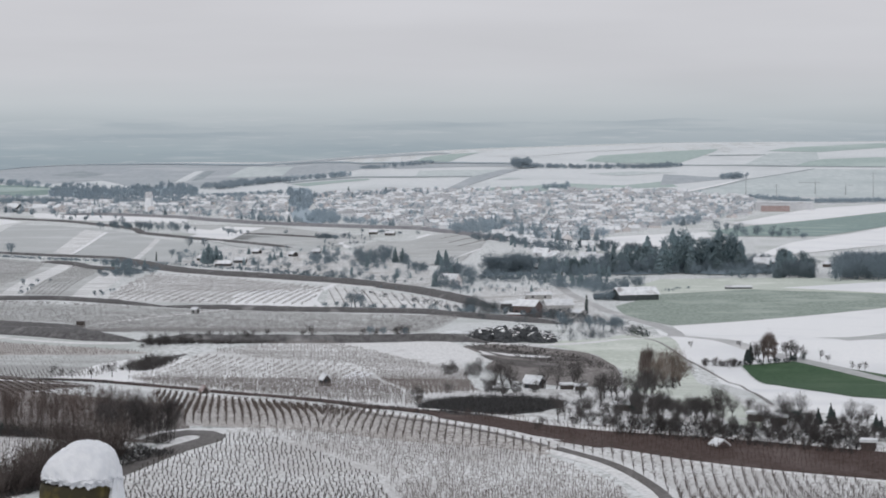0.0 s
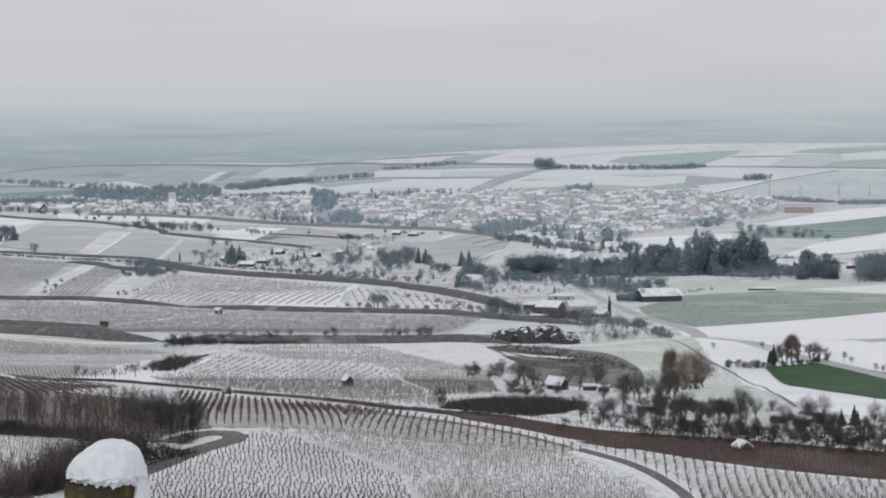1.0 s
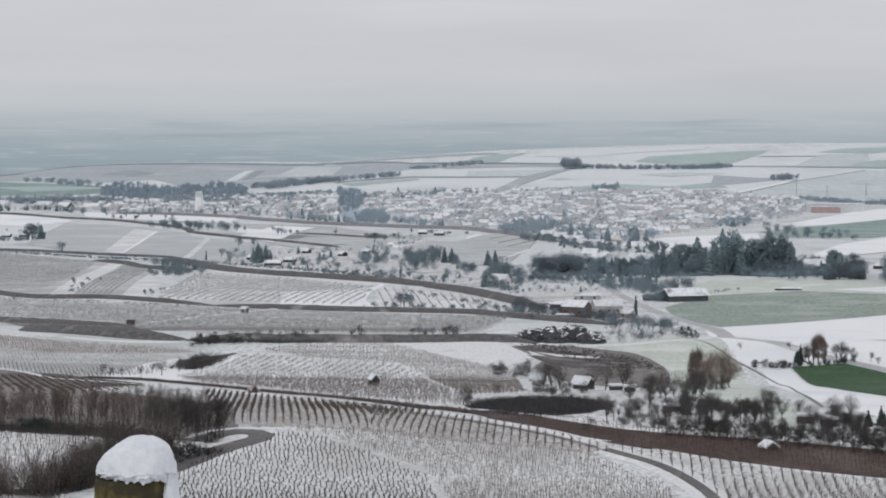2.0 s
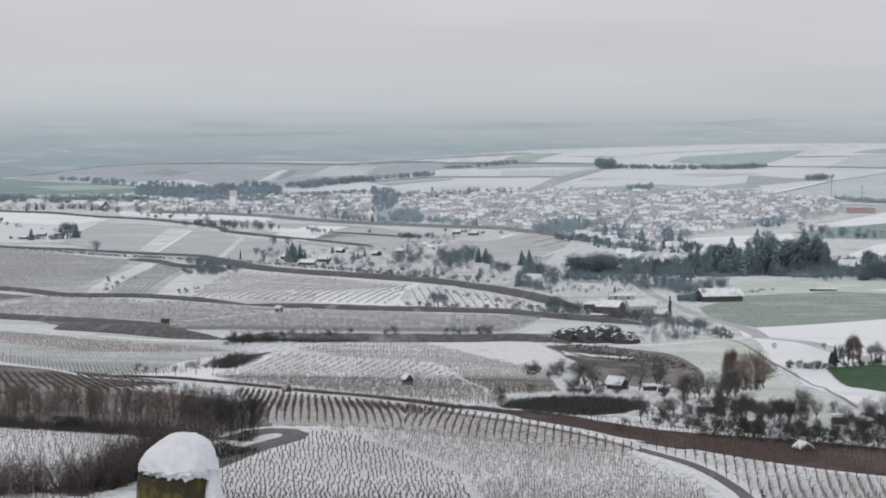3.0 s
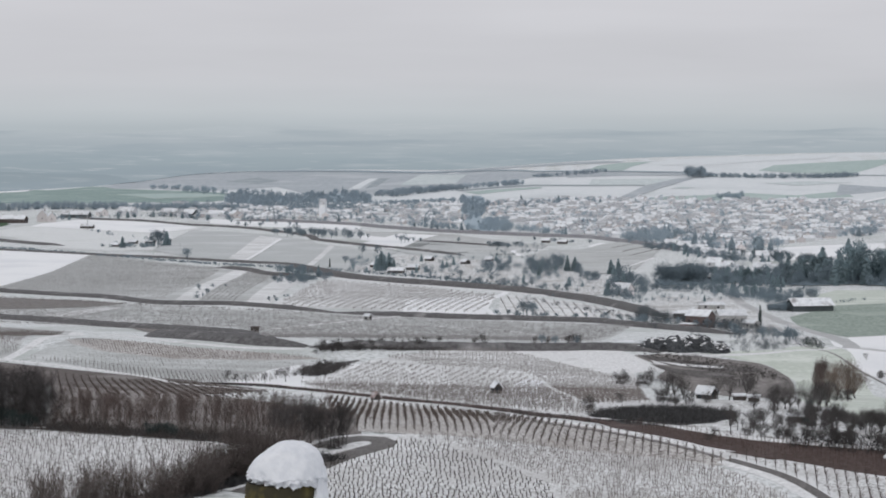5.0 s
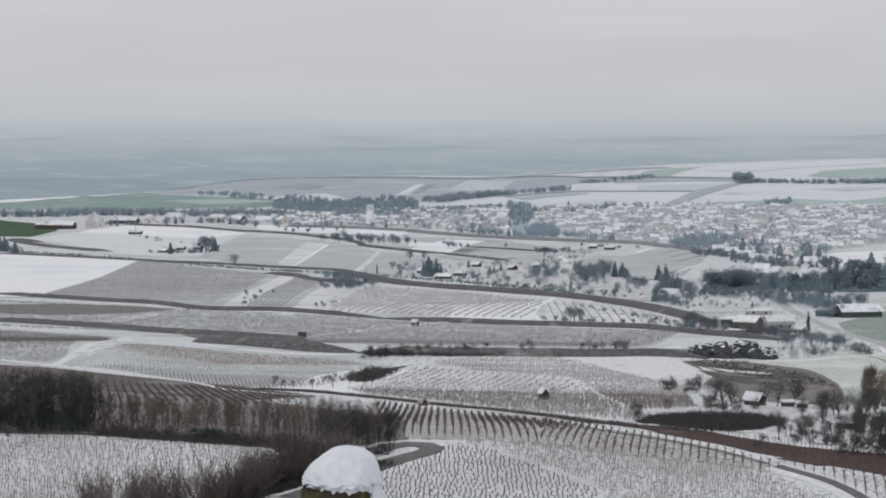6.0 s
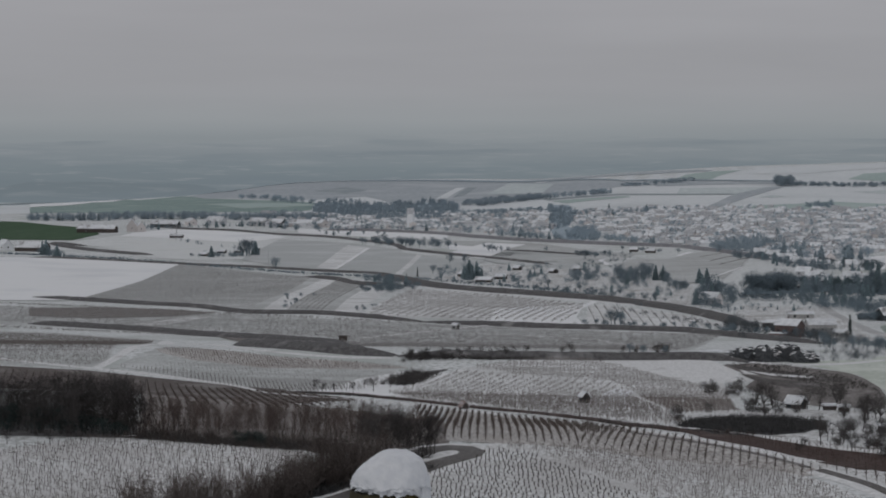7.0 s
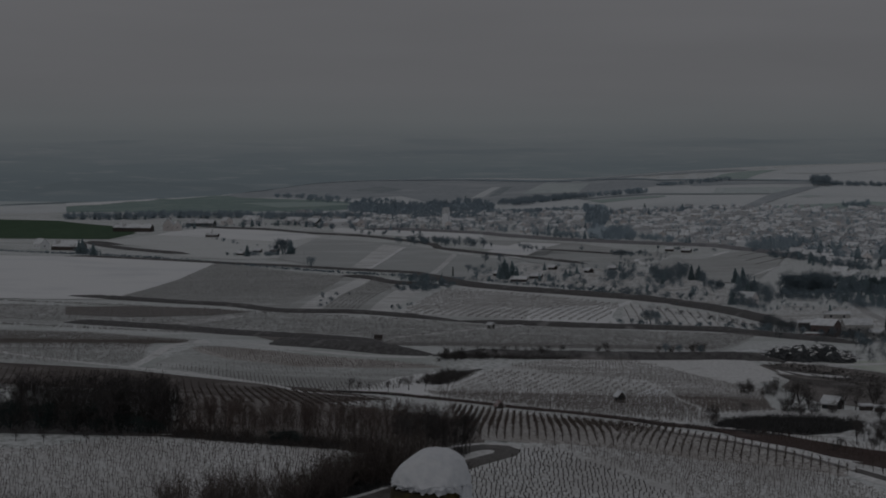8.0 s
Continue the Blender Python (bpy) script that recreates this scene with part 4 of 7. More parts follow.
def twig_mesh(rods, fine, seed=1):
    """Vertices and faces of branches as rods and of the finest twigs as thin spikes."""
    v, f = tubes(rods, 3)
    rng = np.random.default_rng(seed)
    s = np.asarray(fine, float)
    a, b = s[:, :3], s[:, 3:6]
    side = np.cross(b - a, rng.normal(0, 1, a.shape))
    side /= np.maximum(np.linalg.norm(side, axis=1), 1e-9)[:, None]
    side *= s[:, 6:7]
    spikes = np.stack([a - side, a + side, b], 1).reshape(-1, 3)
    tri = np.arange(len(spikes)).reshape(-1, 3) + len(v)
    return np.vstack([v, spikes]), [tuple(q) for q in f.tolist()] + [tuple(q) for q in tri.tolist()]


def grow_shrub(seed, height=4.0, stems=16, twig=0.02, lean=0.5, shoots=9):
    """A shrub of many stems: the rods of its stems, and its fine side shoots."""
    rng = np.random.default_rng(seed)
    rods, fine = [], []
    for _ in range(stems):
        p = np.array([rng.normal(0, 0.35), rng.normal(0, 0.35), 0.0])
        d = np.array([rng.normal(0, lean), rng.normal(0, lean), 1.0])
        length, r = height * rng.uniform(0.55, 1.0), twig * 2.0
        for i in range(3):
            d = d / np.linalg.norm(d) + rng.normal(0, 0.14, 3)
            q = p + d * length / 3
            rods.append((*p, *q, r, r * 0.75))
            for _ in range(shoots):
                a = p + (q - p) * rng.uniform(0, 1)
                e = d * 0.7 + rng.normal(0, 0.7, 3)
                fine.append((*a, *(a + e * length * rng.uniform(0.12, 0.3)), twig, twig))
            p, r = q, r * 0.75
    return rods, fine


def lobed_tree(seed, height=10.0, spikes=260, length=1.3, thick=0.13, wide=0.4, low=0.15, lobes=9, trunk=0.2, upright=0.3):
    """A bare tree with a rounded crown: the rods of its trunk and limbs, and many thin twigs that fill uneven lobes."""
    rng = np.random.default_rng(seed)
    mid, half = height * (1 + low) / 2, height * (1 - low) / 2
    way = rng.normal(0, 1, (lobes, 3))
    way /= np.linalg.norm(way, axis=1)[:, None]
    hubs = way * np.array([wide * height, wide * height, half]) * rng.uniform(0.35, 0.72, (lobes, 1)) + np.array([0, 0, mid])
    size = rng.uniform(0.34, 0.56, lobes) * min(wide * height, half)
    fork = np.array([rng.normal(0, 0.02) * height, rng.normal(0, 0.02) * height, height * max(low, 0.08) * 1.25])
    stem = [(0, 0, -0.2, *fork, trunk, trunk * 0.75)]
    for h, s in zip(hubs, size):
        bend = fork * 0.45 + h * 0.55 + rng.normal(0, 0.03 * height, 3)
        stem.append((*fork, *bend, trunk * 0.5, trunk * 0.35))
        stem.append((*bend, *(h + (h - fork) * 0.25), trunk * 0.35, trunk * 0.12))
    pick = rng.integers(lobes, size=spikes)
    d = rng.normal(0, 1, (spikes, 3))
    d /= np.linalg.norm(d, axis=1)[:, None]
    p = hubs[pick] + d * (size[pick] * rng.uniform(0.15, 1.15, spikes) ** 0.6)[:, None] * np.array([1.15, 1.15, 0.9])
    p[:, 2] = np.maximum(p[:, 2], height * 0.04)
    out = p - fork
    out /= np.linalg.norm(out, axis=1)[:, None]
    g = out * 0.9 + rng.normal(0, 0.55, (spikes, 3)) + np.array([0, 0, upright])
    g *= (length * rng.uniform(0.6, 1.3, spikes) / np.linalg.norm(g, axis=1))[:, None]
    fine = np.column_stack([p - g * 0.5, p + g * 0.5, np.full(spikes, thick), np.full(spikes, thick)])
    return np.array(stem), fine


def grow_conifer(seed, height=10.0, boughs=170, wide=0.24, taper=0.85):
    """Vertices and triangles of a conifer's crown: drooping folded boughs of uneven length all round the stem."""
    rng = np.random.default_rng(seed)
    v, f = [], []
    lean = [1 + 0.22 * math.sin(k * 2.1 + seed) for k in range(7)]
    for i in range(boughs):
        u = 1 - math.sqrt(rng.uniform(0.0004, 1))
        h = height * (0.05 + 0.93 * u)
        a = 2.4 * i + rng.uniform(-0.4, 0.4)
        r = (height * wide * (1 - u) ** taper + 0.02 * height) * rng.uniform(0.55, 1.15) * lean[int(a * 7 / 6.2832) % 7]
        dx, dy = math.cos(a), math.sin(a)
        w = r * rng.uniform(0.2, 0.36) + 0.008 * height
        top, tip = min(h + height * 0.06, height), h - r * rng.uniform(0.05, 0.35)
        n = len(v)
        v += [(dx * r * 0.1, dy * r * 0.1, top), (dx * r, dy * r, tip), (dx * r * 0.6 - dy * w, dy * r * 0.6 + dx * w, tip - 0.015 * height),
              (dx * r * 0.6 + dy * w, dy * r * 0.6 - dx * w, tip - 0.015 * height), (0, 0, h - 0.02 * height)]
        f += [(n, n + 2, n + 1), (n, n + 1, n + 3), (n + 4, n + 1, n + 2), (n + 4, n + 3, n + 1)]
    return np.array(v), f


class Kind:
    """A kind of plant: its meshes are made once, each plant is a thing of its own that shares them."""

    def __init__(self, name, label, category, variants):
        self.name, self.label, self.category, self.variants, self.roots = name, label, category, variants, {}
        self.rng = np.random.default_rng(len(name) * 7 + len(label))

    def plant(self, x, y, scale, label="", group="", turn=None):
        i = int(self.rng.integers(len(self.variants)))
        m = Matrix.Translation((x, y, float(ground_z(x, y)) - 0.05)) @ Matrix.Rotation(self.rng.uniform(0, 6.28), 4, "Z") @ Matrix.Diagonal((scale * self.rng.uniform(0.88, 1.15), scale * self.rng.uniform(0.88, 1.15), scale, 1))
        if i not in self.roots:
            root = new(self.name)
            root.empty_display_size = 0.2
            for nm, me in self.variants[i]:
                part(nm, me, root)
            self.roots[i] = root
            root.matrix_basis = m
        else:
            root = copy_thing(self.roots[i], m)
            root.scale = m.to_scale()
        tagged(root, label or self.label, self.category, group)
        return root


def tree_variants(seeds, bark, wood_mat, **how):
    out = []
    for s in seeds:
        stem, crown, fine = grow_tree(s, **how)
        sv, sf = tubes(stem, 5)
        cv, cf = twig_mesh(crown, fine, s)
        out.append([("trunk", mesh_of("trunk", sv, sf, [bark], smooth=True)), ("crown", mesh_of("crown", cv, cf, [wood_mat]))])
    return out


def lobed_variants(seeds, bark, wood_mat, **how):
    out = []
    for s in seeds:
        stem, fine = lobed_tree(s, **how)
        sv, sf = tubes(stem[:1], 6)
        cv, cf = twig_mesh(stem[1:], fine, s)
        out.append([("trunk", mesh_of("trunk", sv, sf, [bark], smooth=True)), ("crown", mesh_of("crown", cv, cf, [wood_mat]))])
    return out


def lobed_shrubs(seeds, mat, **how):
    out = []
    for s in seeds:
        stem, fine = lobed_tree(s, height=4.0, low=0.0, trunk=0.05, **how)
        out.append([("crown", mesh_of("crown", *twig_mesh(stem, fine, s), [mat]))])
    return out


def shrub_variants(seeds, mat, **how):
    return [[("crown", mesh_of("crown", *twig_mesh(*grow_shrub(s, **how), s), [mat]))] for s in seeds]


def conifer_variants(seeds, needles, bark, **how):
    out = []
    for s in seeds:
        v, f = grow_conifer(s, **how)
        out.append([("trunk", mesh_of("trunk", *tubes([(0, 0, 0, 0, 0, 8.5, 0.2, 0.04)], 6), [bark], smooth=True)), ("crown", mesh_of("crown", v, f, [needles]))])
    return out


RED_TWIG = surface("reddish_twigs", (0.100, 0.078, 0.072), (0.200, 0.162, 0.152), 0.4, 0.9, 0.2, local=True, vary=0.2)
DARK_TWIG = surface("dark_wet_twigs", (0.048, 0.045, 0.046), (0.108, 0.100, 0.100), 0.4, 0.9, 0.2, local=True, vary=0.3)
PALE_TWIG = surface("pale_brown_twigs", (0.110, 0.094, 0.088), (0.225, 0.195, 0.184), 0.4, 0.9, 0.2, local=True, vary=0.2)
NEAR_TREE = Kind("bare_tree", "leafless brown tree in the copse beside the vineyard", "tree",
                 tree_variants((11, 12, 13, 14), BARK, DARK_TWIG, limbs=16, sub=3, twigs=11, twig=0.015, trunk=0.13, wide=0.36, leader=0.62, low=0.2, angle=46))
SLIM_TREE = Kind("slim_tree", "slim leafless tree with steep branches in the copse", "tree",
                 tree_variants((21, 22, 23, 24, 25), BARK, RED_TWIG, limbs=15, sub=2, twigs=9, twig=0.015, trunk=0.07, wide=0.33, leader=0.74, low=0.3, angle=38))
ORCHARD_TREE = Kind("orchard_tree", "leafless fruit tree standing in snow", "tree",
                    lobed_variants((31, 32, 33), BARK, BARK, spikes=620, length=1.5, thick=0.03, wide=0.46, low=0.26, lobes=8, trunk=0.24))
GARDEN_TREE = Kind("bare_tree", "leafless tree among the snowy gardens", "tree",
                   lobed_variants((41, 42, 43, 44), BARK, BARK, spikes=720, length=1.4, thick=0.029, wide=0.36, low=0.16, lobes=12, trunk=0.2))
WILLOW_TWIG = surface("willow_twigs", (0.13, 0.105, 0.092), (0.26, 0.21, 0.185), 0.4, 0.9, 0.2, local=True, vary=0.15)
WILLOW = Kind("willow", "tall brownish leafless willow beside the meadow", "tree",
              lobed_variants((51, 52, 53), BARK, WILLOW_TWIG, spikes=1300, length=1.7, thick=0.024, wide=0.36, low=0.08, lobes=14, trunk=0.24))
POPLAR = Kind("slim_upright_tree", "tall slim reddish leafless tree beside the meadow", "tree",
              lobed_variants((54, 55, 56), BARK, RED_TWIG, spikes=900, length=1.5, thick=0.03, wide=0.17, low=0.08, lobes=13, trunk=0.16, upright=1.1))
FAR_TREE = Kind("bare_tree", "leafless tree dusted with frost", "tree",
                lobed_variants((61, 62, 63), HAZED_TWIG, HAZED_TWIG, spikes=420, length=1.4, thick=0.08, wide=0.42, low=0.18, lobes=9, trunk=0.26))
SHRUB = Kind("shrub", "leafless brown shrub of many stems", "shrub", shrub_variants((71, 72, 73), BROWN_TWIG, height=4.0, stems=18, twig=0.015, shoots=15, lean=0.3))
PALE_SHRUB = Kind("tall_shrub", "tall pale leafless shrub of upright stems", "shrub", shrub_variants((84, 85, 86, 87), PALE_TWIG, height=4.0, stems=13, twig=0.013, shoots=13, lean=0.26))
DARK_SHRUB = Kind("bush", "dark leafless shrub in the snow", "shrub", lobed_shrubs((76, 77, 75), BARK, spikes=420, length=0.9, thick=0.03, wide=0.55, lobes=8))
HAZED_SHRUB = Kind("frosted_bush", "frosted leafless shrub on the snowy slope", "shrub", lobed_shrubs((78, 79), HAZED_TWIG, spikes=170, length=1.0, thick=0.09, wide=0.6, lobes=7))
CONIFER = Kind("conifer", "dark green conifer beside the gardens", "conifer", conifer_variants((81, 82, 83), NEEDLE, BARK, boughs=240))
FAR_CONIFER = Kind("conifer", "tall frosted conifer at the edge of the wood", "conifer", conifer_variants((86, 87, 88, 89), HAZED_NEEDLE, HAZED_TWIG, boughs=460, wide=0.25, taper=0.6))
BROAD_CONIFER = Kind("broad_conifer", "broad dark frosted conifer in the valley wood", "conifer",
                     lobed_variants((97, 98, 99), HAZED_TWIG, HAZED_NEEDLE, spikes=900, length=1.1, thick=0.13, wide=0.26, low=0.02, lobes=16, trunk=0.2, upright=-0.1))
CYPRESS = Kind("columnar_conifer", "narrow dark columnar conifer beside the farm", "conifer", conifer_variants((91,), NEEDLE, BARK, boughs=160, wide=0.09, taper=0.45))
EVERGREEN = Kind("evergreen_shrub", "round dark evergreen shrub in the copse", "shrub",
                 lobed_variants((95, 96), BARK, NEEDLE, spikes=900, length=0.95, thick=0.1, wide=0.6, low=0.0, lobes=14, trunk=0.2, upright=0.1))


def along(kind, points, count, low, high, jitter=2.0, label="", group="", seed=1):
    """Plants at uneven steps along a line of the plan; low and high: the heights, in metres."""
    rng = np.random.default_rng(seed)
    p = np.array(points, float)
    for i in range(count):
        s = (i + rng.uniform(0.2, 0.8)) / count * (len(p) - 1)
        k = min(int(s), len(p) - 2)
        q = p[k] + (p[k + 1] - p[k]) * (s - k) + rng.normal(0, jitter, 2)
        kind.plant(q[0], q[1], rng.uniform(low, high) / (10.0 if "tree" in kind.name or "conifer" in kind.name or kind.name in ("willow", "evergreen_shrub") else 4.0), label, group)


def one(kind, points, height, label="", group=""):
    for x, y in points:
        kind.plant(x, y, height / (10.0 if "tree" in kind.name or "conifer" in kind.name or kind.name in ("willow", "evergreen_shrub") else 4.0), label, group)


def stand(kind, spots, label="", group=""):
    """Single plants: x, y and the height of each, in metres."""
    for x, y, height in spots:
        one(kind, [(x, y)], height, label, group)


def inside(poly, x, y):
    poly = np.array(poly, float)
    hit = np.zeros(len(x), bool)
    for (x0, y0), (x1, y1) in zip(poly, np.roll(poly, -1, 0)):
        cross = (y0 > y) != (y1 > y)
        hit ^= cross & (x < (x1 - x0) * (y - y0) / ((y1 - y0) if y1 != y0 else 1e-9) + x0)
    return hit


def spread_in(poly, count, rng):
    p = np.array(poly, float)
    out = np.zeros((0, 2))
    while len(out) < count:
        q = rng.uniform(p.min(0), p.max(0), (count * 4, 2))
        out = np.vstack([out, q[inside(poly, q[:, 0], q[:, 1])]])
    return out[:count]


def wood(name, label, poly, count, low, high, twig, mat, needles=None, share=0.0, seed=5, fine=1):
    """A far wood nobody could count: rounded bare crowns and some conifers in one mesh."""
    rng = np.random.default_rng(seed)
    forms = []
    for k in range(6):
        stem, spikes = lobed_tree(seed * 10 + k, spikes=370 if fine > 1 else 125, length=1.4 if fine > 1 else 2.1, thick=twig * 0.45, wide=0.46, low=0.02, lobes=10, trunk=0.2)
        v, f = twig_mesh(stem[:4], spikes, k)
        forms.append((v, np.array([t for q in f for t in ((q[:3], (q[0], q[2], q[3])) if len(q) == 4 else (q,))])))
    fir_v, fir_f = grow_conifer(seed, boughs=200, taper=0.6)
    fir_f = np.array(fir_f)
    vs, fs, slot, n = [], [], [], 0
    for x, y in spread_in(poly, count, rng):
        fir = needles is not None and rng.random() < share
        v, f = (fir_v, fir_f) if fir else forms[rng.integers(6)]
        s, a = rng.uniform(low, high) / 10, rng.uniform(0, 6.28)
        c, d = math.cos(a) * s, math.sin(a) * s
        vs.append(np.column_stack([v[:, 0] * c - v[:, 1] * d + x, v[:, 0] * d + v[:, 1] * c + y, v[:, 2] * s + ground_z(x, y) - 0.1]))
        fs.append(f + n)
        slot += [1 if fir else 0] * len(f)
        n += len(v)
    ob = new(name, mesh_of(name, np.vstack(vs), np.vstack(fs), [mat] + ([needles] if needles else []), slot))
    return tagged(ob, label, "wood", kind="stuff")


def brush(name, label, poly, count, height, twig, mat, seed=3, fan=3, lean=0.55):
    """Scrub and bramble: fans of short twigs over a stretch of the land, in one mesh."""
    rng = np.random.default_rng(seed)
    q = spread_in(poly, count, rng)
    z = ground_z(q[:, 0], q[:, 1])
    base = np.repeat(np.column_stack([q, z]), fan, 0)
    n = len(base)
    way = np.column_stack([rng.normal(0, lean, n), rng.normal(0, lean, n), rng.uniform(0.5, 1.2, n)]) * (height * rng.uniform(0.5, 1.0, n))[:, None]
    mid = base + way * 0.55
    end = mid + (way + rng.normal(0, 0.82 * lean * height, (n, 3)) * np.array([1, 1, 0.5])) * 0.5
    r = np.full(n, twig)
    far = mid + (way + rng.normal(0, 0.9 * lean * height, (n, 3)) * np.array([1, 1, 0.5])) * 0.45
    rods = np.column_stack([base, mid, r, r * 0.7])[::2]
    fine = np.vstack([np.column_stack([base, mid, r, r])[1::2], np.column_stack([mid, end, r, r]), np.column_stack([base * 0.5 + mid * 0.5, far, r, r])])
    return tagged(new(name, mesh_of(name, *twig_mesh(rods, fine, seed), [mat])), label, "scrub", kind="stuff")


def line_area(points, width):
    """The outline of a band along a line."""
    p, d = spline(points, 12.0)
    side = np.stack([-d[:, 1], d[:, 0]], -1) * width / 2
    return [tuple(v) for v in np.vstack([p + side, (p - side)[::-1]]).tolist()]


# ---------------------------------------------------------------- vineyards
def vine_form(seed, detail):
    rng = np.random.default_rng(seed)
    s = []
    bend = rng.normal(0, 0.06, 2)
    if detail == 3:
        s.append((0, 0, -0.1, bend[0] * 2, bend[1], 0.7, 0.095, 0.075))
        sign = rng.choice([-1, 1])
        s.append((bend[0] * 2, bend[1], 0.66, sign * rng.uniform(0.15, 0.3), rng.normal(0, 0.05), rng.uniform(0.72, 1.0), 0.085, 0.05))
        s.append((bend[0] * 2, bend[1], 0.6, -sign * rng.uniform(0.08, 0.22), rng.normal(0, 0.06), rng.uniform(0.9, 1.15), 0.05, 0.025))
    elif detail == 2:
        s.append((0, 0, -0.1, bend[0] * 2, bend[1], 0.75, 0.04, 0.032))
        for _ in range(3):
            a, w = rng.uniform(0.3, 0.75), rng.normal(0, 0.22)
            s.append((bend[0] * 2 * a, bend[1] * a, a, bend[0] * 2 * a + w, rng.normal(0, 0.26), a + rng.uniform(0.15, 0.6), 0.026, 0.014))
    elif detail == 1:
        s.append((0, 0, -0.1, bend[0], bend[1], 0.9, 0.05, 0.04))
        s.append((-0.6, 0, rng.uniform(0.5, 0.8), 0.6, rng.normal(0, 0.05), rng.uniform(0.5, 0.8), 0.075, 0.06))
        s.append((0.05, 0, 0.7, rng.normal(0, 0.2), rng.normal(0, 0.1), 1.2, 0.035, 0.02))
    else:
        s.append((-1.5, 0, 0.75, 1.5, rng.normal(0, 0.1), rng.uniform(0.75, 1.0), 0.07, 0.07))
        s.append((rng.uniform(-1, 1), 0, -0.1, rng.uniform(-1, 1), 0, 1.4, 0.09, 0.05))
    return tubes(s, 3)


def vineyard(label, poly, start, end, row, gap, detail, mat, height=1.0, seed=1, miss=0.05, name="vineyard_rows", alone=0.0):
    """Rows of vines that run from start towards end, over the stretch of land inside poly."""
    rng = np.random.default_rng(seed)
    d = np.array(end, float) - np.array(start, float)
    d /= np.linalg.norm(d)
    n = np.array([-d[1], d[0]])
    p = np.array(poly, float)
    u, w = p @ d, p @ n
    gu, gw = np.meshgrid(np.arange(u.min(), u.max(), gap), np.arange(w.min(), w.max(), row))
    gu = gu + rng.normal(0, gap * 0.08, gu.shape) + rng.uniform(0, gap, (gu.shape[0], 1))
    gw = gw + rng.normal(0, 0.05, gw.shape)
    q = gu.reshape(-1, 1) * d + gw.reshape(-1, 1) * n
    q = q[inside(poly, q[:, 0], q[:, 1]) & (rng.random(len(q)) > miss)]
    z = ground_z(q[:, 0], q[:, 1])
    forms = [vine_form(seed * 10 + k, detail) for k in range(6)]
    pick = rng.integers(6, size=len(q))
    if alone:
        near = np.argsort(q[:, 1])[:290]
        near = near[q[near, 1] < alone]
        shapes = [mesh_of("grapevine", v, f, [mat]) for v, f in forms]
        for k in near:
            ob = new("grapevine", shapes[pick[k]])
            s = height * rng.uniform(0.8, 1.2)
            ob.matrix_basis = pose(q[k, 0], q[k, 1], z[k] + 0.25, 0, 0, math.degrees(math.atan2(d[1], d[0])) + rng.choice([0, 180])) @ Matrix.Diagonal((1, 1, s, 1))
            tagged(ob, "pruned dark grapevine tied to a stake in snow", "grapevine", "grapevines of the near vineyard")
        pick[near] = -1
    vs, fs, count = [], [], 0
    for k, (v, f) in enumerate(forms):
        at = np.nonzero(pick == k)[0]
        if not len(at):
            continue
        flip = rng.choice([-1, 1], len(at))[:, None]
        size = (height * rng.uniform(0.8, 1.2, len(at)))[:, None]
        x, y = v[None, :, 0] * flip, v[None, :, 1]
        out = np.stack([q[at, 0, None] + x * d[0] + y * n[0], q[at, 1, None] + x * d[1] + y * n[1], z[at, None] + 0.25 + v[None, :, 2] * size], -1)
        vs.append(out.reshape(-1, 3))
        fs.append((f[None] + (np.arange(len(at)) * len(v))[:, None, None] + count).reshape(-1, 4))
        count += len(at) * len(v)
    ob = new(name, mesh_of(name, np.vstack(vs), np.vstack(fs), [mat]))
    return tagged(ob, label, "vineyard", kind="stuff")


vineyard("pruned vines in rows on a snowy slope", [(-41.3, 316.5), (-33.1, 326.0), (-31.8, 334.0), (-26.3, 332.5), (-16.4, 319.5), (-8.9, 308.5), (-0.3, 246.0), (-45.3, 235.5), (-48.1, 287.5)], *[(-32.8, 323.0), (-12.5, 302.5)], 1.4, 1.05, 3, VINE_WOOD, 0.5, 1, 0.06, alone=317)
vineyard("pruned vines in close rows on a snowy slope", [(-30.8, 337.0), (-17.2, 335.5), (-5.4, 329.0), (2.8, 326.0), (10.7, 322.0), (17.8, 313.0), (23.6, 302.5), (23.4, 250.5), (0.6, 246.5), (-7.7, 308.5), (-15.7, 321.0), (-25.4, 332.5)], *[(-11.9, 326.0), (1.1, 309.0)], 1.25, 0.65, 2, PALE_CANE, 0.85, 2, 0.25)
vineyard("brown unpruned vines in rows above the hairpin", [(-60.5, 477.2), (-52.2, 461.6), (-42.3, 441.5), (-29.4, 415.5), (-20.5, 385), (-18, 337.5), (-24.1, 339.6), (-32.7, 340.9), (-38.8, 342.3), (-42.3, 343.4)], *[(-32.0, 342.0), (-40.6, 431.5)], 1.25, 0.5, 2, BROWN_VINE, 0.85, 3, 0.4)
vineyard("thin brown vines below the white track", [(-20.5, 385), (-17.1, 372.6), (-7.3, 350.4), (1.4, 341), (5.5, 337), (9.6, 332.4), (14.4, 327.7), (17.4, 322.5), (14.1, 321.2), (9.4, 323.9), (1.3, 327.5), (-6.9, 330.9), (-15.4, 335.6), (-18, 337.5)], *[(-7.3, 348.4), (-7.8, 332.4)], 1.25, 0.6, 2, BROWN_VINE, 0.9, 19, 0.3)
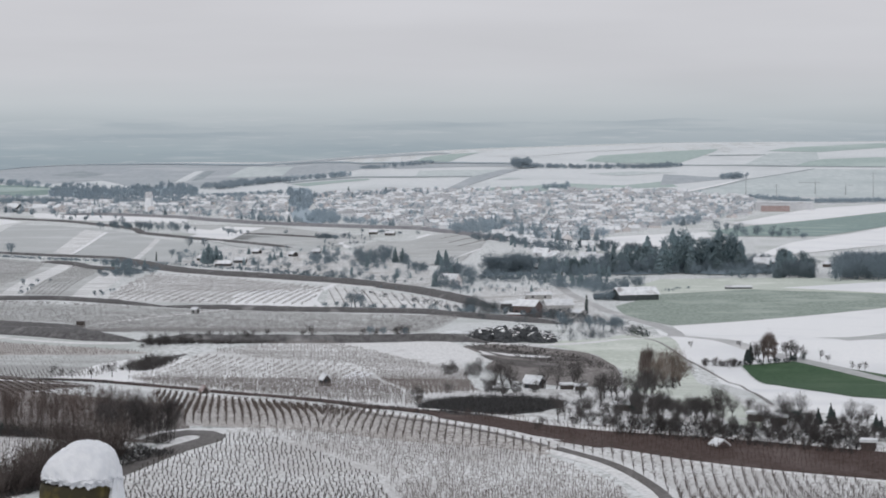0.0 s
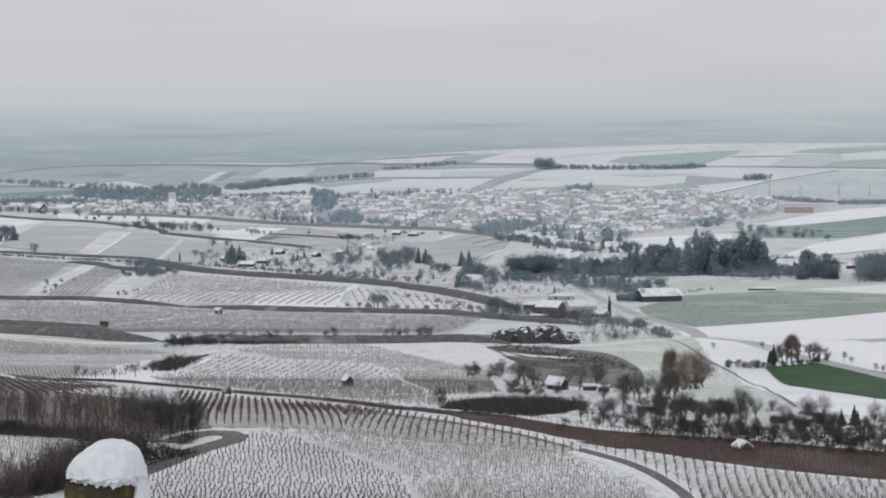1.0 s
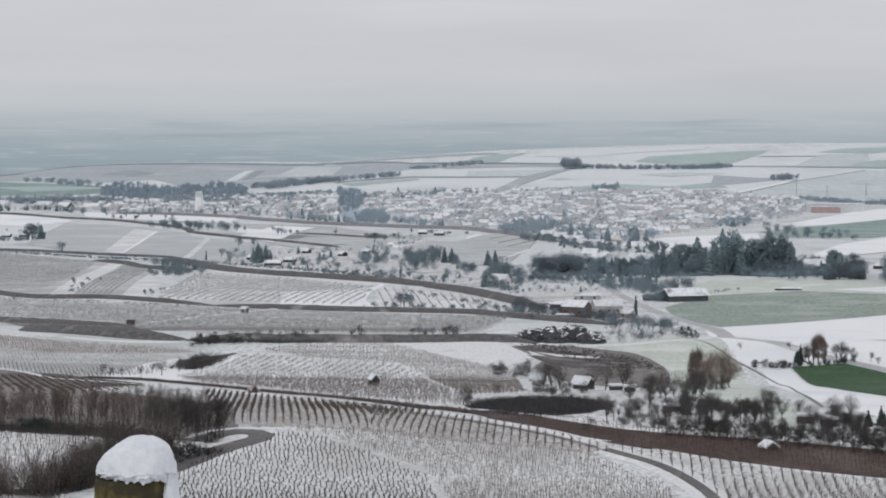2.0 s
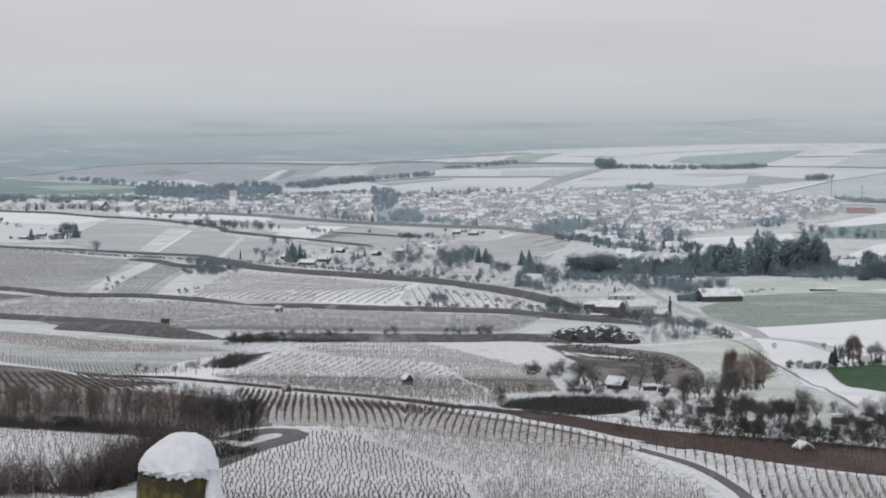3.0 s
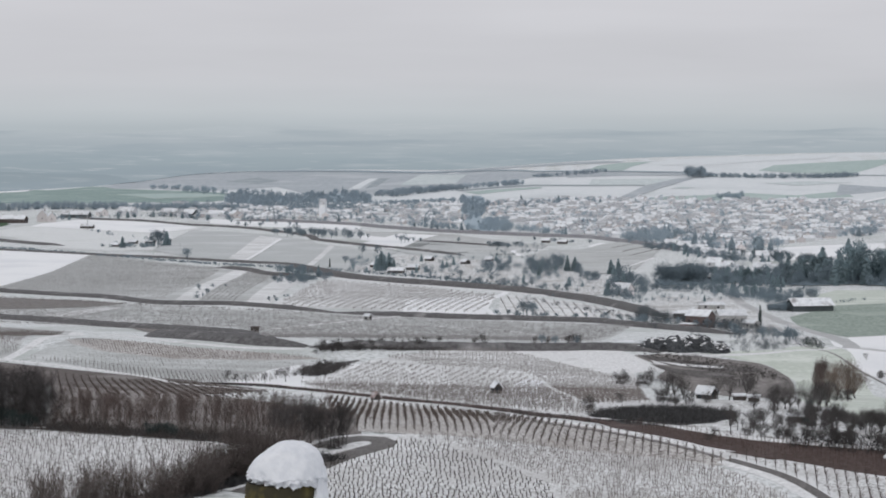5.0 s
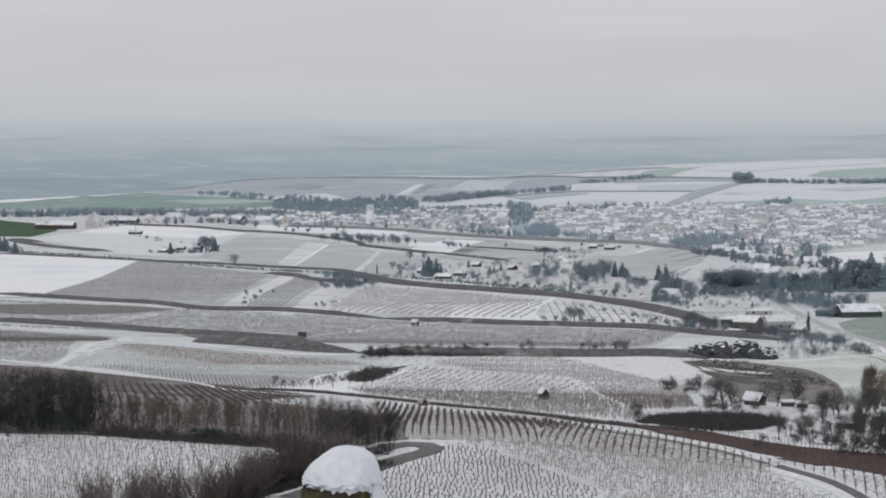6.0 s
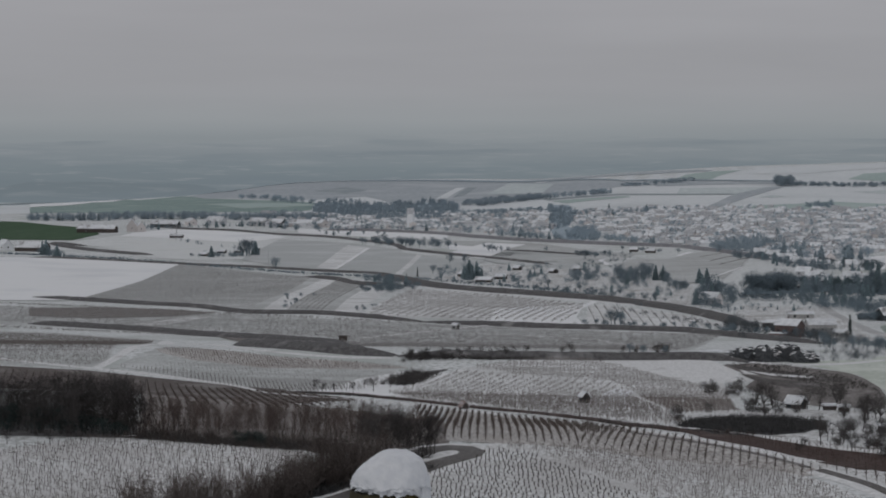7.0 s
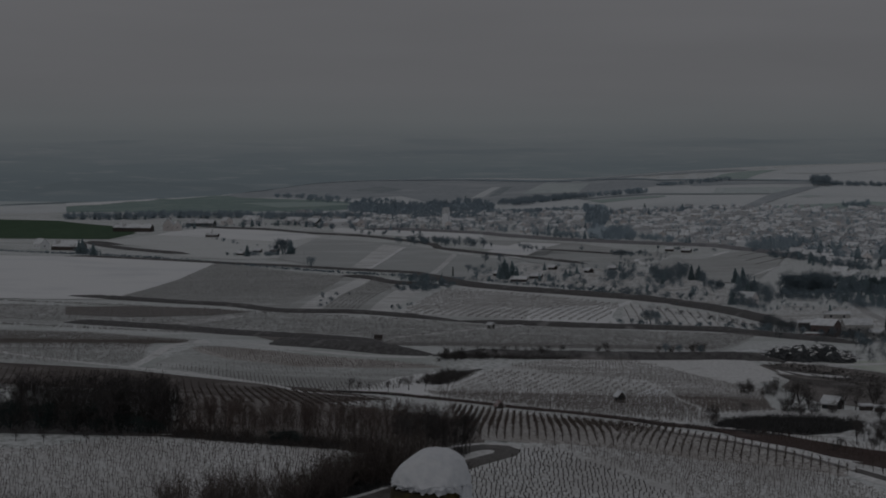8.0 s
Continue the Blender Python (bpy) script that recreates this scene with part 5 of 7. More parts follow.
vineyard("reddish unpruned vines between two tracks", [(1.4, 355.0), (18.3, 339.0), (42.5, 330.5), (63.1, 322.5), (69.9, 319.5), (67.4, 308.0), (60.5, 309.0), (40.6, 315.5), (29.4, 322.0), (17.8, 329.5), (9.8, 337.5), (2.2, 347.0)], *[(9.9, 342.0), (29.5, 323.5)], 1.6, 0.8, 2, RED_VINE, 0.95, 4, 0.2)
vineyard("pruned vines with stakes below the track", [(13.7, 332.0), (24.0, 325.0), (40.3, 313.0), (59.6, 304.5), (66.0, 301.5), (55.7, 243.0), (31.4, 243.0), (30.6, 284.5), (28.7, 305.5), (24.1, 315.0), (18.3, 324.0)], *[(42.0, 308.0), (41.4, 295.5)], 1.35, 0.8, 2, BROWN_VINE, 1.2, 5, 0.3)
vineyard("pruned vines in the lower snowy vineyard", [(-117.0, 325.5), (-103.8, 327.5), (-93.5, 337.0), (-85.5, 340.0), (-80.1, 336.0), (-63.8, 332.5), (-58.5, 329.0), (-55.8, 305.0), (-53.4, 257.5), (-94.7, 245.0)], *[(-100.5, 328.0), (-82.7, 312.5)], 1.5, 0.75, 2, BROWN_VINE, 0.85, 6, 0.25)
vineyard("brown vines in rows behind the copse", [(-229.8, 640.0), (-174.4, 629.0), (-108.4, 580.5), (-77.8, 515.0), (-78.5, 458.0), (-127.7, 483.0), (-199.9, 556.5)], *[(-118.6, 497.5), (-142.5, 591.5)], 2.0, 0.8, 2, BROWN_VINE, 0.55, 7, 0.3)
vineyard("vine rows on the rounded hill", [(-70.6, 541.0), (-82.9, 595.0), (-78.0, 621.5), (-68.0, 645.0), (-51.8, 635.5), (-26.1, 627.5), (-19.2, 607.0), (-7.9, 479.5), (-2.7, 405.5), (-12.1, 419.0), (-22.6, 439.5), (-38.5, 472.0), (-61.4, 526.5)], *[(-61.4, 526.5), (-39.2, 637.0)], 2.6, 0.9, 1, PALE_CANE, 0.7, 8, 0.25)
vineyard("vine rows along the crown of the hill", [(-66.3, 653.0), (-52.6, 665.5), (-35.6, 673.5), (-19.0, 652.0), (-1.1, 626.5), (6.6, 618.5), (6.8, 533.5), (7.7, 486.0), (-5.4, 463.0), (-17.7, 607.5), (-26.2, 630.0), (-52.0, 638.0)], *[(-42.7, 642.5), (-1.0, 610.0)], 1.9, 1.3, 1, PALE_CANE, 0.7, 9, 0.05)
vineyard("vine rows in the hollow", [(-167.5, 642.0), (-149.4, 653.5), (-125.1, 641.0), (-90.6, 640.0), (-82.3, 632.0), (-91.6, 603.5), (-110.1, 595.5), (-142.4, 623.0)], *[(-126.3, 622.5), (-132.4, 644.5)], 1.1, 2.2, 1, GREY_VINE, 0.4, 10, 0.5)
vineyard("dark vine rows at the foot of the hollow", [(-169.7, 644.0), (-144.9, 634.0), (-113.2, 612.0), (-93.6, 617.0), (-88.4, 624.5), (-91.1, 600.5), (-108.5, 586.5), (-141.8, 620.5)], *[(-123.8, 610.5), (-126.1, 620.0)], 1.1, 1.0, 1, GREY_VINE, 0.7, 18, 0.3)
vineyard("vine rows below the dark bank", [(-345.7, 991.5), (-287.5, 988.5), (-230.6, 940.0), (-174.4, 652.0), (-178.8, 643.5), (-227.4, 652.0)], *[(-195.3, 659.5), (-183.8, 694.0)], 2.0, 1.4, 1, PALE_CANE, 0.75, 11, 0.25)
vineyard("brown vine rows in the hollow band", [(-166.7, 683.0), (-156.3, 684.0), (-126.3, 664.5), (-92.7, 654.5), (-85.3, 649.0), (-97.9, 645.0), (-125.9, 645.0), (-150.5, 658.5)], *[(-132.9, 655.0), (-135.7, 665.0)], 0.8, 0.9, 1, PALE_CANE, 0.5, 12, 0.5)
vineyard("vine rows on the upper terrace", [(-440, 1263), (-298, 1210), (-130, 1164), (9, 1114), (-1.7, 975.5), (-22.5, 717.0), (-89.4, 707.0), (-172, 1031), (-271, 1067), (-383, 1098)], *[(-257, 1126), (-174, 1184)], 5.0, 3.0, 0, GREY_VINE, 0.9, 13, 0.25)
vineyard("terraced vine rows on the snow", [(-187, 1447), (-121, 1405), (-69, 1345), (-70, 1200), (-116, 1203), (-181, 1216)], *[(-123, 1211), (-110, 1352)], 5.0, 2.4, 0, BROWN_VINE, 1.0, 14, 0.05)
vineyard("vine rows on the grey slope", [(-414, 1782), (-279, 1609), (-255, 1371), (-249, 1245), (-366, 1311), (-388, 1556)], *[(-314, 1302), (-322, 1650)], 3.0, 3.0, 0, GREY_VINE, 0.8, 15)
vineyard("vine rows on the narrow strip", [(-253, 1568), (-222, 1474), (-206, 1231), (-228, 1241)], *[(-221, 1246), (-240, 1529)], 3.0, 3.0, 0, GREY_VINE, 0.9, 16)
vineyard("vine rows on the triangle", [(-68, 1352), (-18, 1277), (8, 1207), (-8, 1176), (-60, 1192)], *[(-44, 1196), (-54, 1313)], 5.0, 3.0, 0, GREY_VINE, 0.9, 17)

# ---------------------------------------------------------------- houses, sheds, barns


def gable_walls(w, l, h, rise):
    x, y = w / 2, l / 2
    v = [(-x, -y, -0.6), (x, -y, -0.6), (x, y, -0.6), (-x, y, -0.6), (-x, -y, h), (x, -y, h), (x, y, h), (-x, y, h), (0, -y, h + rise), (0, y, h + rise)]
    f = [(0, 1, 5, 8, 4), (1, 2, 6, 5), (2, 3, 7, 9, 6), (3, 0, 4, 7)]
    return v, f


def gable_roof(w, l, h, rise, over=0.5, thick=0.28):
    x, y = w / 2, l / 2 + over
    k = rise / x
    e = x + over
    low, top = h - over * k, h + rise
    v = []
    for z in (0.02, thick):
        v += [(-e, -y, low + z), (0, -y, top + z), (e, -y, low + z), (-e, y, low + z), (0, y, top + z), (e, y, low + z)]
    f = [(6, 7, 10, 9), (7, 8, 11, 10), (0, 3, 4, 1), (1, 4, 5, 2), (0, 1, 7, 6), (1, 2, 8, 7), (3, 9, 10, 4), (4, 10, 11, 5), (0, 6, 9, 3), (2, 5, 11, 8)]
    return v, f


def box(x0, y0, z0, x1, y1, z1):
    v = [(x, y, z) for z in (z0, z1) for x, y in ((x0, y0), (x1, y0), (x1, y1), (x0, y1))]
    return v, [(0, 3, 2, 1), (4, 5, 6, 7), (0, 1, 5, 4), (1, 2, 6, 5), (2, 3, 7, 6), (3, 0, 4, 7)]


def house(name, label, category, w, l, h, rise, wall_mat, roof_mat, at, chimney=True, windows=0, door=False, group="", flat=False, over=0.5):
    """A building with its walls, roof, chimney, windows and door as parts; at: x, y and the turn in degrees."""
    root = new(name)
    root.empty_display_size = 0.5
    x, y, turn = at
    root.matrix_basis = pose(x, y, float(ground_z(x, y)), 0, 0, turn)
    if flat:
        part("wall", mesh_of("wall", *box(-w / 2, -l / 2, -0.6, w / 2, l / 2, h), [wall_mat]), root)
        part("roof", mesh_of("roof", *box(-w / 2 - over, -l / 2 - over, h + 0.01, w / 2 + over, l / 2 + over, h + 0.4), [roof_mat]), root)
    else:
        part("wall", mesh_of("wall", *gable_walls(w, l, h, rise), [wall_mat]), root)
        part("roof", mesh_of("roof", *gable_roof(w, l, h, rise, over), [roof_mat]), root)
    if chimney:
        part("chimney", mesh_of("chimney", *box(w * 0.12, l * 0.1, h + rise * 0.4, w * 0.12 + 0.7, l * 0.1 + 0.7, h + rise + 0.9), [RED_BRICK]), root)
    for k in range(windows):
        s = -l / 2 + l * (k + 0.5) / windows
        me = mesh_of("window", *box(-0.04, -0.55, -0.7, 0.06, 0.55, 0.7), [WINDOW_DARK])
        sill = mesh_of("sill", *box(-0.12, -0.65, -0.82, 0.14, 0.65, -0.7), [PLASTER])
        for sx in (-1, 1):
            pane = part("window", me, root, at=pose(sx * w / 2, s, h * 0.55))
            part("sill", sill, pane)
    if windows:
        for sy in (-1, 1):
            part("window", mesh_of("window", *box(-0.6, -0.04, -0.7, 0.6, 0.06, 0.7), [WINDOW_DARK]), root, at=pose(0, sy * l / 2, h * 0.62))
    if door:
        part("door", mesh_of("door", *box(-0.35, -0.06, 0, 0.35, 0.04, min(1.95, h * 0.85)), [DARK_WOOD]), root, at=pose(w * 0.15, -l / 2, 0.02))
    return tagged(root, label, category, group)


def at(points, turn):
    return (points[0][0], points[0][1], turn)


house("vineyard_hut", "small wooden vineyard hut with a snowy roof", "hut", 2.0, 2.1, 1.75, 1.05, DARK_WOOD, ROOF_SNOW, at([(-28.0, 538.5)], 28), False, 1, True, over=0.25)
house("vineyard_hut", "small pale vineyard hut on the terrace", "hut", 3.0, 3.2, 2.3, 1.0, GREY_WALL, ROOF_SNOW, at([(-124, 1137)], 60), False, 1, True, over=0.3)
house("vineyard_hut", "dark flat-roofed hut on the terrace", "hut", 3.6, 2.6, 2.3, 0.4, DARK_WOOD, DARK_WOOD, at([(-156.9, 983.5)], 12), False, 0, True, flat=True, over=0.1)
house("vineyard_hut", "low dark hut beside the snow track", "hut", 1.5, 1.7, 0.6, 0.9, DARK_WOOD, TILE, at([(-50.4, 478.0)], 30), False, 0, True, over=0.2)
house("vineyard_hut", "brick hut with a snow-covered roof in the vineyard", "hut", 1.7, 1.9, 0.45, 0.6, RED_BRICK, ROOF_SNOW, at([(39.8, 326.0)], 24), False, 0, True, over=0.3)
house("garden_house", "garden house with a steep snowy roof", "house", 3.2, 3.6, 1.6, 1.3, DARK_WOOD, ROOF_SNOW, at([(21.2, 527.5)], 58), False, 2, True)
SHEDS = "garden sheds"
for spot, w, l, turn in (([(30.9, 508.0)], 3.0, 2.2, 80), ([(28.3, 518.0)], 2.6, 2.2, 10), ([(47.6, 345.0)], 1.6, 2.2, 70), ([(50.7, 342.0)], 1.8, 2.2, 20),
                         ([(61.0, 324.5)], 2.0, 2.0, 75), ([(29.3, 372.0)], 1.8, 2.4, 15), ([(40.1, 422.0)], 1.8, 3.2, 70)):
    house("garden_shed", "dark wooden garden shed with a snowy flat roof", "shed", w, l, 1.15, 0.3, DARK_WOOD, ROOF_SNOW, at(spot, turn), False, 0, True, SHEDS, True, 0.25)
house("lean_to", "low dark lean-to beside the barn", "shed", 7, 9, 2.4, 0.6, SLATE_BOARDS, SLATE_BOARDS, at([(89, 1262)], 70), False, 0, False, flat=True)
house("polytunnel", "long low dark-sided shed with a snowy roof in the field", "shed", 4.5, 15.5, 1.2, 0.7, SLATE_BOARDS, ROOF_SNOW, at([(174, 1339)], 86), False, 0, False, over=0.2)
house("farmhouse", "dark red brick farm building with a snowy roof", "house", 9, 11.5, 6.2, 2.6, RED_BRICK, ROOF_SNOW, at([(41, 1099)], 62), True, 3, True)
house("farm_annexe", "low red farm annexe with a snowy flat roof", "shed", 6, 8, 2.4, 0.3, RED_CLADDING, ROOF_SNOW, at([(35, 1087)], 80), False, 0, True, flat=True, over=0.3)
house("farm_hall", "pale farm hall with a shallow snowy roof", "hall", 12, 13.5, 5.4, 2.4, GREY_WALL, ROOF_SNOW, at([(57, 1127)], 97), False, 3, True)
house("farm_shed", "long grey farm shed with a snowy roof", "shed", 8, 14, 2.6, 1.2, GREY_WALL, ROOF_SNOW, at([(53, 1263)], 92), False, 2, False)
house("barn", "long dark barn with a snow-covered roof", "barn", 13, 23, 3.6, 3.4, SLATE_BOARDS, ROOF_SNOW, at([(106, 1256)], 108), False, 0, False, over=0.8)
house("farm_shed", "low farm shed with a snowy roof", "shed", 7, 10, 3.0, 1.2, DARK_WOOD, ROOF_SNOW, at([(36, 1185)], 70), False, 2, False)
house("farm_shed", "small farm outbuilding with a snowy roof", "shed", 5, 7, 2.6, 1.2, GREY_WALL, ROOF_SNOW, at([(65, 1101)], 50), False, 1, True)
house("farmhouse", "farmhouse with snowy roof hidden among trees", "house", 9, 12, 4.0, 3.5, WARM_PLASTER, ROOF_SNOW, at([(4, 1381)], 60), True, 3, True)
house("farm_shed", "shed with a snowy roof beneath trees", "shed", 6, 9, 2.6, 1.5, DARK_WOOD, ROOF_SNOW, at([(1, 1427)], 80), False, 1, False)
house("snow_clamp", "long low white silage clamp beside the heaps", "clamp", 3.0, 10, 0.9, 0.5, GREY_WALL, ROOF_SNOW, at([(4.3, 713.0)], 80), False, 0, False, flat=True)
house("factory_hall", "long pale factory hall with a red base", "factory", 40, 70, 9, 1.0, PLASTER, ROOF_SNOW, at([(422, 2818)], 84), False, 0, False, flat=True)
house("factory_annexe", "red factory annexe with a snowy roof", "factory", 22, 34, 7, 1.0, HAZED_BRICK, ROOF_SNOW, at([(405, 2777)], 84), False, 0, False, flat=True)
house("church_tower", "pale church tower with a steep roof in the village", "tower", 7.5, 7.5, 17, 6, PLASTER, TILE_GREY, at([(-354, 2743)], 80), False, 0, False)
HAMLET = "hamlet houses"
for spot, w, l, h, r, turn, mat in (([(-693, 2556)], 12, 46, 5, 4, 82, DARK_WOOD), ([(-658, 2582)], 12, 18, 7, 7, 8, WARM_PLASTER), ([(-648, 2580)], 10, 15, 6, 5, 20, WARM_PLASTER),
                                    ([(-651, 2714)], 14, 34, 4, 4, 85, SLATE_BOARDS), ([(-596, 2751)], 12, 22, 6, 5, 70, PLASTER), ([(-630, 2761)], 10, 14, 5, 4, 40, WARM_PLASTER),
                                    ([(-538, 2725)], 12, 20, 6, 4, 80, PLASTER), ([(-508, 2695)], 12, 18, 5, 5, 60, SLATE_BOARDS), ([(-478, 2699)], 11, 24, 5, 4, 80, PLASTER),
                                    ([(-455, 2705)], 10, 14, 5, 4, 30, WARM_PLASTER), ([(-623, 2069)], 14, 30, 4, 5, 78, DARK_WOOD), ([(-657, 2092)], 10, 16, 5, 5, 40, PLASTER), ([(-568, 2419)], 6, 14, 3, 1.5, 80, DARK_WOOD)):
    house("hamlet_house", "rural building of the hamlet with a snowy roof", "house", w, l, h, r, mat, ROOF_SNOW, at(spot, turn), True, 2, False, HAMLET)
for spot, w, l, turn in (([(-428, 1998)], 7, 12, 80), ([(-415, 2011)], 6, 14, 70), ([(-405, 2038)], 6, 10, 85), ([(-430, 1935)], 5, 10, 80),
                         ([(-64, 2093)], 7, 12, 80), ([(-48, 2065)], 7, 14, 75), ([(-141, 1582)], 7, 14, 80), ([(-140, 1713)], 6, 9, 60), ([(-109, 1657)], 6, 9, 40),
                         ([(-170, 1617)], 7, 14, 75), ([(-149, 1544)], 7, 18, 82), ([(-94, 1695)], 5, 8, 80), ([(-57, 1598)], 6, 9, 70), ([(66, 1514)], 8, 14, 75), ([(84, 1565)], 8, 12, 60),
                         ([(103, 1554)], 9, 15, 70), ([(176, 1611)], 8, 14, 65), ([(217, 1546)], 8, 16, 80), ([(219, 1523)], 8, 10, 30), ([(259, 1521)], 8, 16, 75), ([(80, 1640)], 8, 12, 80), ([(47, 1505)], 7, 12, 75)):
    house("allotment_house", "small dark garden building with a snowy roof", "shed", w * 0.8, l * 0.6, 2.3, 1.7, DARK_WOOD, ROOF_SNOW, at(spot, turn), False, 1, False, "allotment buildings")

for x, y, l, turn in ((71, 1640, 10, 70), (76, 1592, 12, 82), (80, 1570, 9, 60), (102, 1593, 13, 84), (108, 1576, 9, 70), (135, 1532, 10, 80), (172, 1593, 12, 75), (216, 1529, 14, 84), (119, 1513, 9, 70), (58, 1931, 10, 75), (65, 1851, 12, 82), (72, 1789, 10, 64), (48, 1995, 9, 85), (81, 1770, 11, 78), (89, 1736, 10, 90), (113, 1744, 13, 86)):
    house("valley_house", "valley house with a snowy gable roof among trees", "house", 8, l, 3.4, 3.0, PLASTER, ROOF_SNOW, (x, y, turn), True, 2, False, "valley houses")

# the village: the nearest houses are things of their own, those behind are one mass of roofs
VILLAGE = [(-180, 3245), (-150, 3279), (-69, 3325), (5, 3328), (96, 3349), (144, 3305), (262, 3344), (337, 3263), (421, 3108), (399, 2905), (364, 2685), (297, 2541), (217, 2328), (138, 2011), (106, 1897), (80, 1838), (52, 2063), (79, 2345), (60, 2499), (27, 2388), (-2, 2208), (-48, 2301), (-93, 2434), (-123, 2689), (-157, 2882)]
WEST = [(-614, 3157), (-569, 3171), (-480, 3052), (-443, 3280), (-384, 3199), (-341, 3238), (-287, 3183), (-222, 3206), (-174, 2602), (-232, 2566), (-316, 2633), (-384, 2648), (-452, 2662), (-522, 2686)]
vr = np.random.default_rng(77)
forms = [(7.5, 9, 2.9, 2.4), (7.0, 12, 3.2, 2.4), (8.5, 10, 2.8, 2.9), (8, 15, 3.6, 2.3), (9, 11, 4.4, 2.8), (6.0, 7.5, 2.5, 2.2), (8.5, 20, 3.2, 2.0)]
models = []
spots = np.vstack([spread_in(VILLAGE, 1800, vr), spread_in(WEST, 330, vr)])
keep = []
for s in spots[np.argsort(spots[:, 1])]:
    if all((s[0] - k[0]) ** 2 + (s[1] - k[1]) ** 2 > 13 ** 2 for k in keep[-260:]):
        keep.append(s)
mass_v, mass_f, mass_m, mass_n = [], [], [], 0
for i, (x, y) in enumerate(keep):
    k = int(vr.integers(len(forms)))
    w, l, h, r = forms[k]
    wall = 0 if vr.random() < 0.7 else 1
    dark = vr.random() < 0.46
    turn = float(vr.choice([82, 95, 74, 104, 4, 20, 60]) + vr.normal(0, 6))
    if i < 285:
        found = [m for m in models if m[0] == (k, wall, dark)]
        if not found:
            models.append(((k, wall, dark), house("village_house", ("village house with pale walls" if wall == 0 else "village house with ochre walls") + (" and a dark dusted roof" if dark else " and a snowy gable roof"),
                                            "house", w, l, h, r, (PLASTER, WARM_PLASTER)[wall], TILE_GREY if dark else ROOF_SNOW, (x, y, turn), True, 0, False, "village houses")))
        else:
            copy_thing(found[0][1], pose(x, y, float(ground_z(x, y)), 0, 0, turn))
    else:
        c, s = math.cos(radians(turn)), math.sin(radians(turn))
        for (v, f), slot in ((gable_walls(w, l, h, r), wall), (gable_roof(w, l, h, r), 3 if dark else 2)):
            v = np.array(v)
            mass_v.append(np.column_stack([v[:, 0] * c - v[:, 1] * s + x, v[:, 0] * s + v[:, 1] * c + y, v[:, 2] + ground_z(x, y)]))
            mass_f += [tuple(a + mass_n for a in q) for q in f]
            mass_m += [slot] * len(f)
            mass_n += len(v)
tagged(new("far_houses", mesh_of("far_houses", np.vstack(mass_v), mass_f, [PLASTER, WARM_PLASTER, ROOF_SNOW, TILE_GREY], mass_m)), "hundreds of snowy village roofs packed together", "houses", kind="stuff")
wood("village_trees", "haze-tinted trees between the village houses", VILLAGE, 900, 5, 10, 0.42, FAR_TWIG, needles=FAR_NEEDLE, share=0.12, seed=8)
wood("village_trees", "haze-tinted trees between the western houses", WEST, 330, 6, 11, 0.42, FAR_TWIG, needles=FAR_NEEDLE, share=0.1, seed=9)

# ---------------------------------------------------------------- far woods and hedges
# Sheets in the haze-tinted twig colour close the gaps between far trees.
F("wood_floor", "haze-tinted undergrowth of the far wood", [(-590, 3405), (-583, 3538), (-505, 3429), (-477, 3469), (-428, 3570), (-384, 3531), (-360, 3341), (-360, 3198), (-345, 2873), (-397, 2939), (-471, 2993), (-540, 3140)], FAR_TWIG, 0.7)
F("wood_floor", "haze-tinted scrub at the village edge", [(-237, 3470), (-204, 3448), (-178, 3201), (-169, 2843), (-113, 2469), (-129, 2318), (-159, 2423), (-219, 3206)], FAR_TWIG, 0.7)
wood("wood", "far haze-tinted wood of leafless trees", [(-590, 3405), (-579, 3519), (-505, 3429), (-477, 3469), (-427, 3556), (-383, 3515), (-356, 3321), (-360, 3198), (-345, 2873), (-397, 2939), (-471, 2993), (-540, 3140)], 620, 7, 13, 0.5, FAR_TWIG, needles=FAR_NEEDLE, share=0.15, seed=11)
wood("hedge_row", "far haze-tinted hedgerow on the slope", line_area([(-354, 3486), (-322, 3568), (-274, 3630), (-239, 3650)], 45), 170, 7, 13, 0.5, FAR_TWIG, seed=15)
wood("hedge_row", "far haze-tinted trees along the field boundary", line_area([(-240, 3664), (-204, 3680), (-169, 3696), (-153, 3713)], 20), 60, 6, 12, 0.5, FAR_TWIG, seed=75)
wood("hedge_row", "far haze-tinted trees below the crest", line_area([(-138, 3866), (-91, 3885), (-43, 3954), (-24, 3992)], 40), 80, 5, 10, 0.5, FAR_TWIG, seed=76)
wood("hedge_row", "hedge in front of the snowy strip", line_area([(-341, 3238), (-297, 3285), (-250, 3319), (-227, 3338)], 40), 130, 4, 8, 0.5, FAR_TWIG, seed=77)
wood("wood", "tall far haze-tinted wood beside the village", [(-229, 3372), (-205, 3388), (-176, 3171), (-163, 2845), (-175, 2690), (-205, 3041)], 80, 7, 12.5, 0.45, FAR_TWIG, needles=FAR_NEEDLE, share=0.15, seed=13)
wood("wood", "far haze-tinted wood below the village", [(-147, 2424), (-149, 2690), (-126, 2623), (-101, 2360), (-129, 2318)], 80, 7, 12, 0.42, FAR_TWIG, seed=12)
wood("hedge_row", "haze-tinted trees along the embankment", line_area([(-228, 2522), (-199, 2470), (-169, 2402), (-142, 2350)], 24), 50, 5, 10, 0.4, FAR_TWIG, needles=FAR_NEEDLE, share=0.15, seed=78)
wood("hedge_row", "haze-tinted trees between village and embankment", line_area([(-102, 2394), (-78, 2337), (-48, 2301)], 24), 40, 5, 9, 0.4, FAR_TWIG, needles=FAR_NEEDLE, share=0.15, seed=79)
